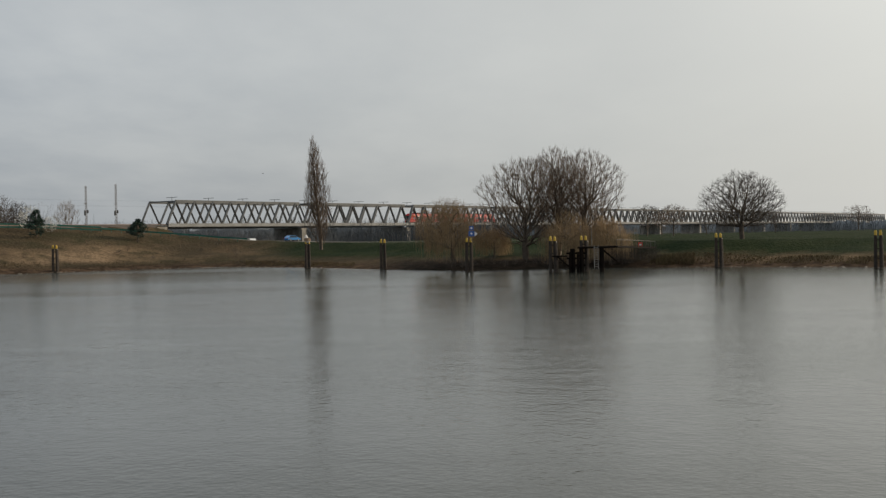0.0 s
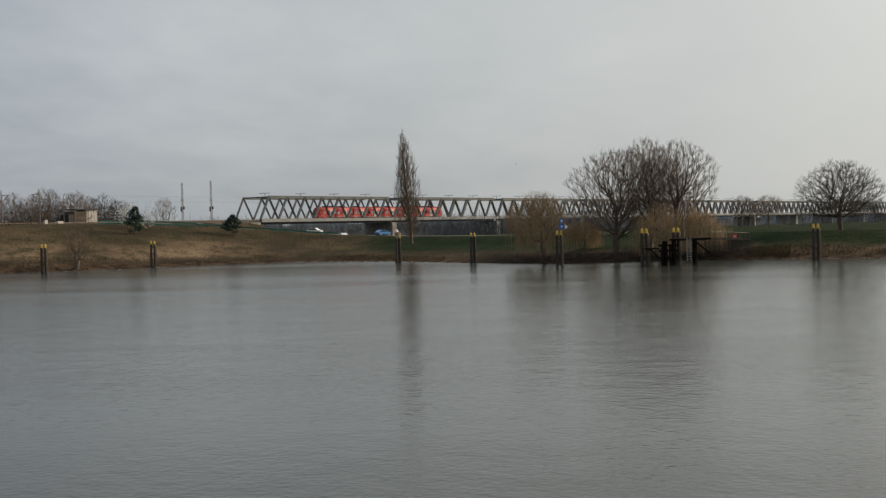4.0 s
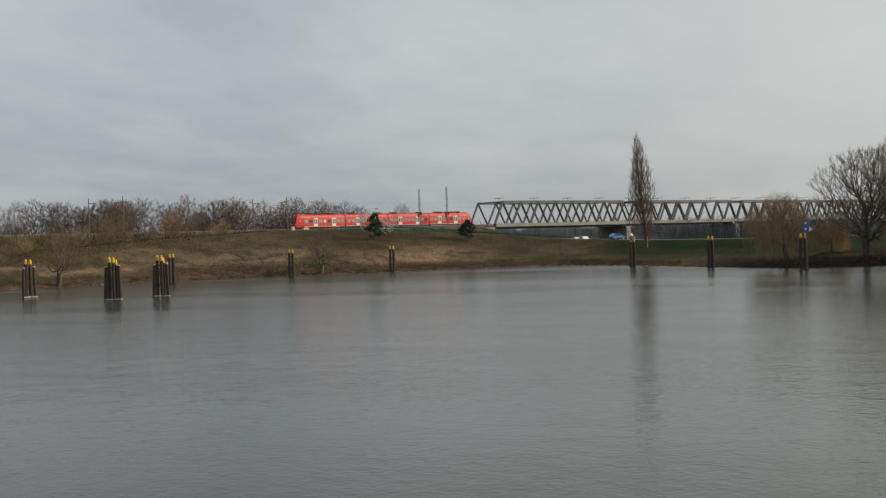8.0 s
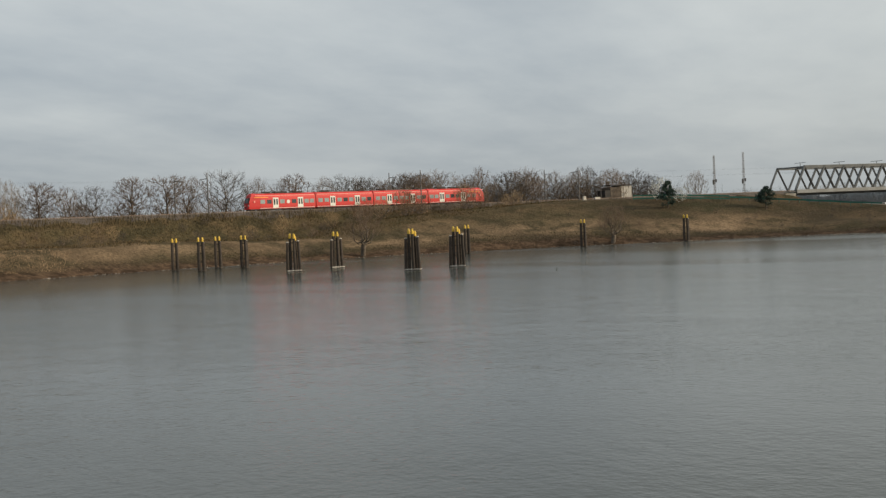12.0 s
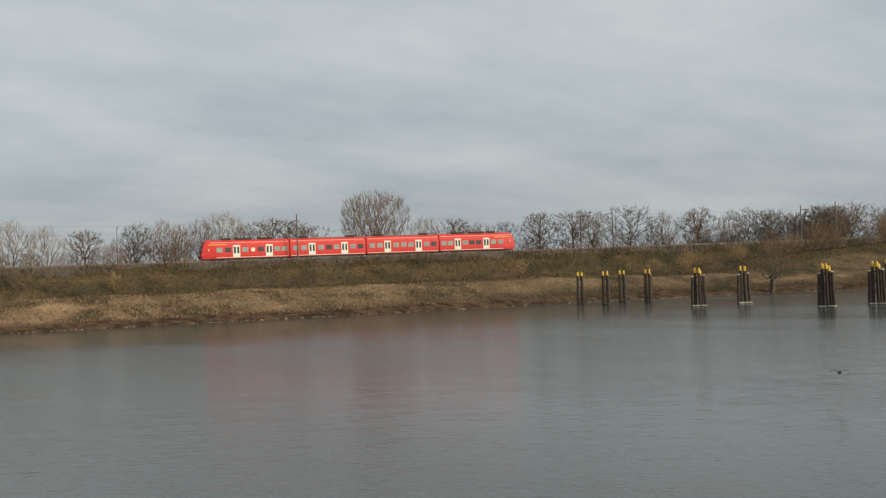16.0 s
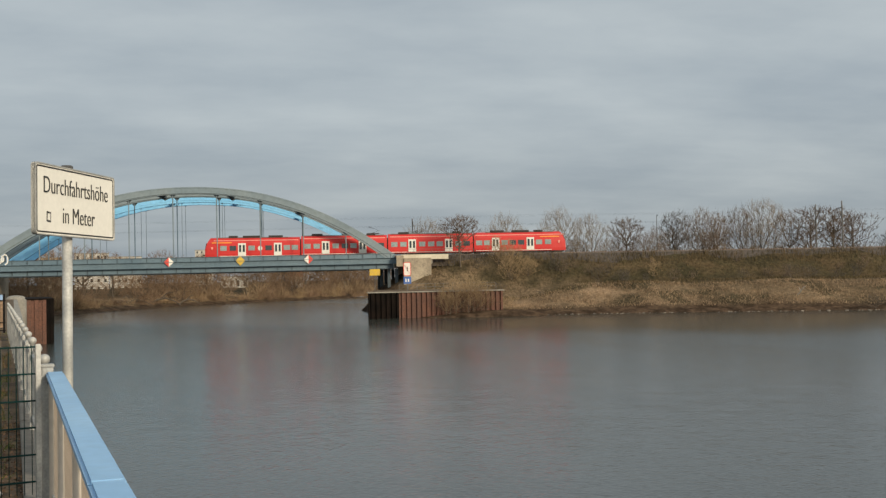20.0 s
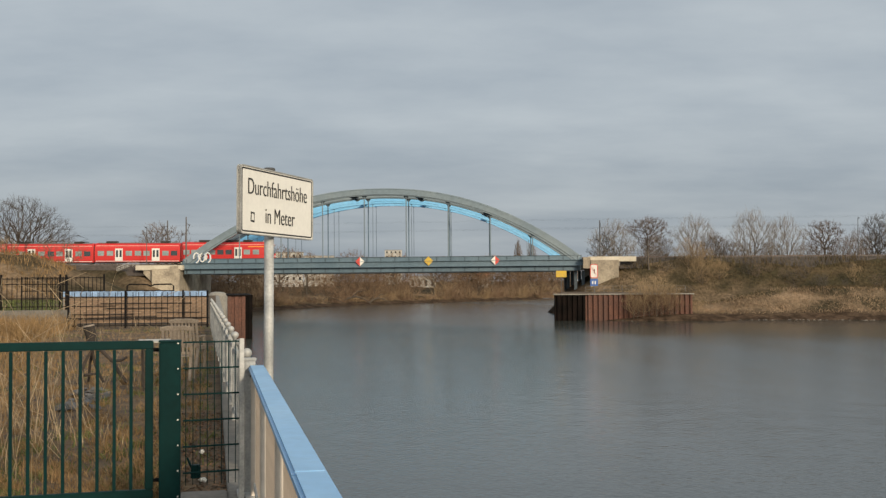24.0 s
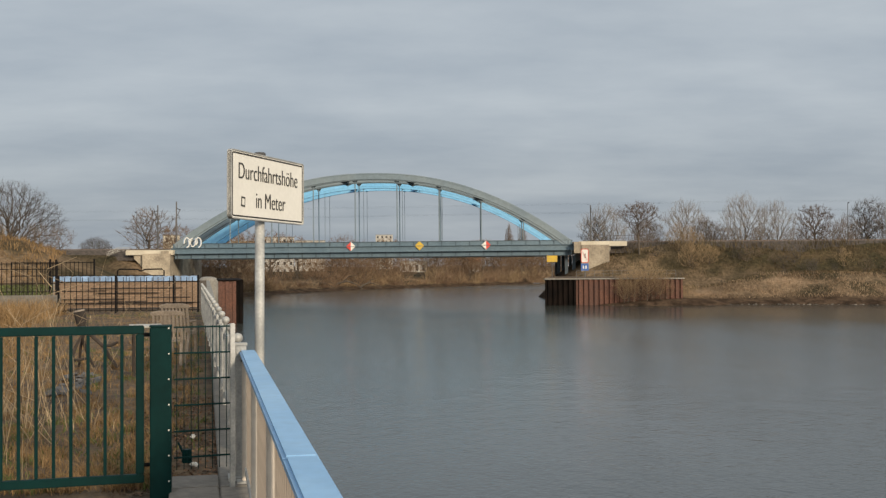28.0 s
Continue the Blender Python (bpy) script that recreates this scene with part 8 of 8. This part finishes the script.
def build_marks():
    # blue waterway sign on a dolphin
    p = P(-1.45, 191 * K)
    root = thing("waterway_sign", pose(p.x, p.y, 5.5, 0, 0, -1), "blue square waterway boards with a white arrow on a dolphin", "sign")
    part("post", Geo().tube([(0, 0, -0.4), (0, 0, 2.2)], 0.05, 6), MAT["mast"], root)
    for z, w in ((1.75, 0.72), (0.85, 0.95)):
        b = part("board", Geo().box((0, -0.06, z), (w, 0.05, w * 0.92)), MAT["blue_paint"], root)
        part("sign_mark", Geo().prism([(-0.2, 0), (0, -0.2), (0.2, 0), (0, 0.2)], -0.10, -0.08, Matrix.Translation((0, 0, z))), MAT["sign_white"], b)
    part("arrow", Geo().prism([(0.5, 0.4), (1.0, 0.8), (0.5, 1.2)], -0.08, -0.04), MAT["sign_white"], root, "white arrow plate")
    # pale orange lantern cage on another
    p = P(6.9, 236 * K)
    lan = thing("lantern", pose(p.x, p.y, 5.25), "orange and white lantern cage on a dolphin", "lantern")
    part("base", Geo().tube([(0, 0, 0), (0, 0, 0.3)], 0.45, 10), MAT["white_worn"], lan)
    part("cage", Geo().tube([(0, 0, 0.3), (0, 0, 0.9)], [0.7, 0.55], 10), MAT["brick"], lan)
    part("hood", Geo().tube([(-0.15, 0, 0.9), (-0.25, 0, 1.5)], [0.4, 0.12], 10), MAT["sign_white"], lan)
    # boards by the arch bridge
    p = P(82.1, 178)
    y = thing("yellow_board", pose(p.x, p.y, 4.3, 0, 0, 82), "yellow rectangular board on a post by the bridge", "sign")
    part("post", Geo().tube([(0, 0, -0.2), (0, 0, 2.6)], 0.06, 6), MAT["mast"], y)
    part("board", Geo().box((0, -0.08, 2.95), (1.65, 0.06, 1.0)), MAT["yellow"], y, bevel=0.01)
    p = P(80.45, 179)
    n = thing("no_mooring_sign", pose(p.x, p.y, 4.3, 0, 0, 80), "white harbour sign with red border and slash over a blue board", "sign")
    part("post", Geo().tube([(0, 0, -0.2), (0, 0, 1.2)], 0.07, 6), MAT["mast"], n)
    part("board", Geo().prism(rounded(1.2, 2.2, 0.3), -0.08, -0.03, Matrix.Translation((0, 0, 3.4))), MAT["sign_white"], n)
    g = ring_geo(1.2, 2.2, 0.3, 0.10, -0.10, -0.07)
    for v in g.v:
        v.z += 3.4
    part("red_border", g, MAT["red_paint"], n)
    part("red_slash", Geo().beam((-0.4, -0.10, 4.1), (0.4, -0.10, 2.7), 0.03, 0.14, (0, 1, 0)), MAT["red_paint"], n)
    part("sign_mark", Geo().box((0.05, -0.10, 3.4), (0.12, 0.03, 0.7)), MAT["black"], n)
    b = part("blue_board", Geo().box((0, -0.06, 1.6), (1.2, 0.05, 1.15)), MAT["blue_paint"], n)
    for x in (-0.22, 0.18):
        part("sign_mark", Geo().box((x, -0.10, 1.6), (0.2, 0.03, 0.5)), MAT["sign_white"], b)


def build_west_side():
    """Sheet-pile guide wall, quay end and steps by the west abutment."""
    root = thing("guide_wall", QM @ pose(125, -4.06, 0), "rust-brown sheet-pile guide wall at the harbour mouth", "sheet piling", kind="structure")
    # waterside piles and flank blackened in colour as the wall's unlit face
    for i in range(7):
        part("sheet_pile", Geo().prism([(0, -1.5), (0.3, -1.5), (0.3, 4.7), (0, 4.7)], 0.0, 0.375, pose(-0.06 + (i % 2) * 0.12, i * 0.385, 0)), MAT["rust" if i > 1 else "dark_rust"], root, "" if i > 1 else "black pile, tar and painted shade")
    part("flank", Geo().box((8, 0.2, 1.5), (15.6, 0.3, 6.2)), MAT["dark_rust"], root)
    part("cap", Geo().box((8, 1.35, 4.70), (16.2, 2.7, 0.16)), MAT["dark_rust"], root)
    q = thing("quay_end", QM @ pose(160, -0.4, 0), "sandy rounded concrete end of the quay", "quay", kind="structure")
    part("round_head", Geo().tube([(0, 0, -1), (0, 0, 4.2), (0, 0, 4.55), (0, 0, 4.75), (0, 0, 4.84)], [1.35, 1.35, 1.22, 0.9, 0.4], 24), MAT["concrete"], q, smooth=True)
    # steps with pale rails up the slope
    st = thing("bank_stairs", along(166.8, -5.4) @ Matrix.Diagonal((0.6, 0.6, 0.6, 1)), "narrow concrete steps with pale handrails up the embankment", "stairs")
    for i in range(6):
        part("step", Geo().box((-3.5 + i * 0.55, 1.4 + i * 0.28, -0.9 - i * 0.26), (0.7, 1.4, 0.25)), MAT["concrete"], st)
    for y in (0.7, 2.1):
        g = Geo().tube([(-6.5, y, 0.2), (-3.5, y, 0.2), (-0.5, y + 1.5, -1.2)], 0.05, 6)
        g.tube([(-6.5, y, -0.4), (-3.5, y, -0.4), (-0.5, y + 1.5, -1.8)], 0.04, 6)
        for k in range(3):
            t = k / 2
            g.tube([(-3.5 + 3 * t, y + 1.5 * t, 0.2 - 1.4 * t), (-3.5 + 3 * t, y + 1.5 * t, -1.0 - 1.4 * t)], 0.04, 5)
        for x in (-6.5, -5.0):
            g.tube([(x, y, 0.2), (x, y, -1.0)], 0.04, 5)
        part("handrail", g, MAT["white_worn"], st)
    b = thing("buoy", Matrix.Translation(P(97.62, 262, 0)), "small orange-yellow float in the inner basin", "buoy")
    part("float", Geo().tube([(0, 0, -0.3), (0, 0, 0.1), (0, 0, 0.55), (0, 0, 0.9)], [0.3, 0.6, 0.55, 0.15], 12), MAT["orange"], b, smooth=True)


def build_house(az, d, w, h, storeys, cols, label, roof="flat", wall="plaster", base=3.0, turn=0.0):
    p = P(az, d, base)
    root = thing("house", pose(p.x, p.y, p.z, 0, 0, az + turn), label, "house", "houses beyond the basin")
    depth = 9.0
    part("wall", Geo().box((0, depth / 2, h / 2), (w, depth, h)), MAT[wall], root)
    if roof == "flat":
        part("roof", Geo().box((0, depth / 2, h + 0.15), (w + 0.4, depth + 0.4, 0.3)), MAT["concrete"], root)
    else:
        part("roof", Geo().prism([(-0.5, h), (depth + 0.5, h), (depth / 2, h + 3.2)], -w / 2 - 0.3, w / 2 + 0.3, Matrix(((0, 1, 0, 0), (1, 0, 0, 0), (0, 0, 1, 0), (0, 0, 0, 1)))), MAT["roof_red"], root)
    for r in range(storeys):
        for c in range(cols):
            x = -w / 2 + (c + 0.5) * w / cols
            z = (r + 0.55) * h / storeys
            win = part("window", Geo().box((x, -0.03, z), (w / cols * 0.34, 0.12, h / storeys * 0.42)), MAT["window_dark"], root)
            part("sill", Geo().box((x, -0.12, z - h / storeys * 0.27), (w / cols * 0.55, 0.2, 0.1)), MAT["white_worn"], win)


def build_town():
    build_house(96.0, 430, 12, 14.2, 5, 5, "pale plastered five-storey house beyond the trees")
    build_house(94.4, 455, 12, 13.4, 5, 5, "pale apartment house beyond the trees")
    build_house(97.6, 440, 11, 13.0, 4, 4, "sandy house beyond the bridge", wall="stone")
    build_house(90.64, 760, 11.5, 24.2, 8, 4, "far white high-rise block")
    build_house(89.15, 430, 10, 5.4, 1, 4, "low white shed by the far bank", base=2.5)
    build_house(86.05, 445, 4.5, 4.2, 1, 2, "low red-roofed hut by the far bank", roof="gable", base=3.5)
    build_house(101.25, 360, 5.0, 13.0, 4, 2, "sandy yellow house behind the railway", wall="cream")


def shore_stones():
    rnd = np.random.RandomState(31)
    line = SHORE[2:]
    v, f = [], []
    base_shape = np.array([(-1, -0.7, 0), (1, -0.8, 0), (0.9, 0.8, 0), (-0.8, 0.9, 0), (-0.5, -0.4, 0.7), (0.5, -0.35, 0.8), (0.45, 0.4, 0.65), (-0.4, 0.45, 0.75)])
    faces = np.array([(0, 1, 5, 4), (1, 2, 6, 5), (2, 3, 7, 6), (3, 0, 4, 7), (4, 5, 6, 7)])
    for p, q in zip(line, line[1:]):
        n = int((q - p).length * 7)
        d = (q - p).normalized()
        out = Vector((d.y, -d.x, 0))
        for _ in range(n):
            t = rnd.rand()
            c = p.lerp(q, t) + out * rnd.normal(0.25, 0.7)
            s = abs(rnd.normal(0.05, 0.06)) + 0.03
            under_trees = -11.5 < math.degrees(math.atan2(-c.x, c.y)) < 4.5
            if under_trees or lumps(np.array(c.x), np.array(c.y), 4.0, 5.0) < rnd.uniform(-1, 0.6):
                continue
            a = rnd.rand() * 6.28
            sh = base_shape * s * (0.8 + 0.4 * rnd.rand(8, 1))
            x = sh[:, 0] * math.cos(a) - sh[:, 1] * math.sin(a) + c.x
            y = sh[:, 0] * math.sin(a) + sh[:, 1] * math.cos(a) + c.y
            z = sh[:, 2] * 0.8 + 0.0
            f.append(faces + len(v) * 8)
            v.append(np.stack([x, y, z], 1))
    ob = new("shore_stones", raw_mesh("shore_stones", np.concatenate(v), np.concatenate(f), MAT["shore_stone"]))
    tagged(ob, "pale stones along the waterline", "stones", kind="stuff")


def build_driftwood():
    # willows fallen over the far bank of the inner basin
    for az, d, turn, size in ((93.9, 290, 10, 1.0), (94.6, 283, 40, 0.9), (92.6, 296, -15, 1.1), (91.4, 303, 20, 0.8)):
        q = P(az, d, 0.3)
        log = thing("fallen_willow", pose(q.x, q.y, q.z, 0, 0, az + turn) @ Matrix.Diagonal((size, size, size, 1)), "grey willow trunk fallen over the bank of the basin", "fallen tree", "fallen trunks")
        part("limb", Geo().tube([(-3.4, 0, 0.2), (-1.8, 0.2, 1.3), (0.2, 0.3, 1.8), (2.2, 0.2, 1.2), (4.2, -0.5, 0.0)], [0.26, 0.24, 0.2, 0.15, 0.08], 7), MAT["bark"], log)
        part("branch", Geo().tube([(-0.8, 0.2, 1.6), (0.6, 0.1, 2.9), (2.6, 0, 3.2)], [0.13, 0.1, 0.04], 6), MAT["bark"], log)
        part("branch", Geo().tube([(1.0, 0.3, 1.6), (2.6, -0.4, 1.9), (4.0, -1.0, 0.9)], [0.1, 0.07, 0.03], 6), MAT["bark"], log)
    p = at(61.0, 193)
    root = thing("driftwood", Matrix.Translation(p), "pale bleached fallen branch on the bank", "branch")
    part("limb", Geo().tube([(-1.2, 0, 0.1), (-0.2, 0.2, 0.9), (0.6, 0.1, 1.5), (1.5, 0.2, 1.75)], [0.10, 0.09, 0.07, 0.03], 6), MAT["white_worn"], root)
    part("twig", Geo().tube([(-0.2, 0.2, 0.9), (-0.5, 0, 1.6)], [0.06, 0.02], 5), MAT["white_worn"], root)
    part("twig", Geo().tube([(0.6, 0.1, 1.5), (1.2, 0.3, 1.1)], [0.05, 0.02], 5), MAT["white_worn"], root)


# ---- birds ----
def build_bird(name, span, label):
    root = thing(name, Matrix(), label, "bird", "birds over the harbour")
    g = Geo().tube([(-0.24, 0, 0.02), (-0.14, 0, 0), (0, 0, -0.02), (0.12, 0, 0), (0.2, 0, 0.02), (0.25, 0, 0.01)], [0.015, 0.05, 0.075, 0.06, 0.035, 0.005], 8)
    part("body", g, MAT["feather"], root, smooth=True)
    part("tail", Geo().prism([(-0.40, 0.0), (-0.2, -0.012), (-0.2, 0.012)], -0.05, 0.05), MAT["feather"], root)
    wings = []
    for s in (1, -1):
        g = Geo()
        h = span / 2
        prof = [(0.0, 0.10, -0.10, 0.0), (h * 0.45, 0.13, -0.06, 0.13), (h * 0.8, 0.03, -0.10, 0.10), (h, -0.07, -0.10, 0.0)]
        for y, x0, x1, rise in prof:
            for z in (rise * span - 0.008, rise * span + 0.008):
                g.v += [Vector((x0, s * y, z)), Vector((x1, s * y, z))]
        for i in range(3):
            k = i * 4
            g.f += [(k, k + 1, k + 5, k + 4), (k + 2, k + 6, k + 7, k + 3), (k, k + 4, k + 6, k + 2), (k + 1, k + 3, k + 7, k + 5)]
        wings.append(part("wing", g, MAT["feather"], root))
    return root, wings


MASTS = [(59.0, 60.2), (43.0, 44.6), (32.3, 33.9), (24.3, 26.0), (101.0, 101.9)]  # headings of the near and the far mast
for _near, _far in MASTS:
    build_catenary_mast(track_s(_near, -3.4), -3.4, 3.4)
    build_catenary_mast(track_s(_far, 7.4), 7.4, -3.4)
build_catenary_mast(track_s(80.15, 22.0), 22.0, -3.0, 8.0)
build_overhead_wires()
build_signal_mast(17.6, -5.0, 11.0)
build_signal_mast(16.2, -5.0, 11.8)
build_lamp(along(track_s(67.8, 8.5), 8.5), 7.0, "thin pale lamp post behind the track")
build_lamp(along(track_s(102.9, -4.5), -4.5), 6.5, "thin pale lamp post by the abutment")
build_hut()
build_guard_fence()
build_road()
BLUE_CAR = build_road_car("car_blue", "blue hatchback parked on the dike road")
BLUE_CAR.matrix_basis = road_pose(7.65, 294, 48)
VAN = build_road_car("car_white", "white car parked by the bridge road")
VAN.matrix_basis = road_pose(9.66, 305, -62)
WHITE_CAR = build_road_car("car_white", "silver-white car driving along the dike road")
build_landing()
build_marks()
build_west_side()
build_town()
shore_stones()
build_driftwood()
GULL, GULL_WINGS = build_bird("gull", 0.85, "dark bird with long wings flying low over the water")
CROW, CROW_WINGS = build_bird("crow", 0.4, "dark bird flying across the sky")


# ---- what moves ----
def motions():
    times = [i * 0.5 for i in range(57)]
    rows, car_rows = [], [[] for _ in CARS]
    for t in times:
        s = nose_at(t)
        m = along(s - 33.75)
        rows.append((t, m))
        inv = m.inverted()
        for i, (start, length, _) in enumerate(CARS):
            front, back = track(s - start)[0], track(s - start - length)[0]
            c, d = (front + back) / 2, front - back
            car_rows[i].append((t, inv @ pose(c.x, c.y, c.z, 0, 0, math.degrees(math.atan2(d.y, d.x)))))
    walk(TRAIN, rows)
    for ob, r in zip(CAR_OBS, car_rows):
        walk(ob, r)
    # the silver car comes along the dike road from behind the ramp
    way = [(0, 15.0, 308, 5), (3, 12.0, 305, -5), (5, 10.35, 304, -30), (8, 9.3, 303, -55), (11, 9.0, 304, -68), (16, 8.6, 312, -70), (28, 8.3, 322, -70)]
    walk(WHITE_CAR, [(t, road_pose(az, d, turn)) for t, az, d, turn in way])
    # birds: heading, distance, height of each row
    for root, wings, path, beat in (
            (GULL, GULL_WINGS, [(0, 8, 230, 1.6), (5, 14.5, 195, 1.5), (9, 19.8, 165, 1.5), (11, 24.4, 125, 1.3), (13.5, 28.3, 82, 1.2), (14, 29.1, 75, 1.2), (14.5, 29.85, 69.5, 1.2), (15, 30.7, 63.5, 1.2),
                                (15.5, 31.5, 58, 1.2), (16, 32.45, 52.5, 1.2), (16.5, 33.6, 48.3, 1.2), (18, 37.5, 38, 1.5), (22, 20, 30, 3.0), (28, -60, 60, 8.0)], 3.1),
            (CROW, CROW_WINGS, [(0, 9.04, 330, 25.1), (2, 4.8, 334, 25.3), (5, -1.2, 341, 25.8), (9, -9, 352, 27.8), (28, -50, 460, 38)], 2.7)):
        pts = [(t, P(az, d, z)) for t, az, d, z in path]
        ts = [t for t, _ in pts]

        def place(t):
            return Vector([float(np.interp(t, ts, [p[k] for _, p in pts])) for k in range(3)])

        rows = []
        for i in range(57):
            t = i * 0.5
            a, b = place(max(0, t - 0.6)), place(min(28, t + 0.6))
            p = place(t)
            rows.append((t, pose(p.x, p.y, p.z, 0, 0, math.degrees(math.atan2(b.y - a.y, b.x - a.x)))))
        walk(root, rows)
        for s, w in zip((1, -1), wings):
            walk(w, [(i * 0.1, pose(0, 0, 0.02, s * (8 + 26 * math.sin(6.283 * beat * i * 0.1)), 0, 0)) for i in range(281)])


motions()
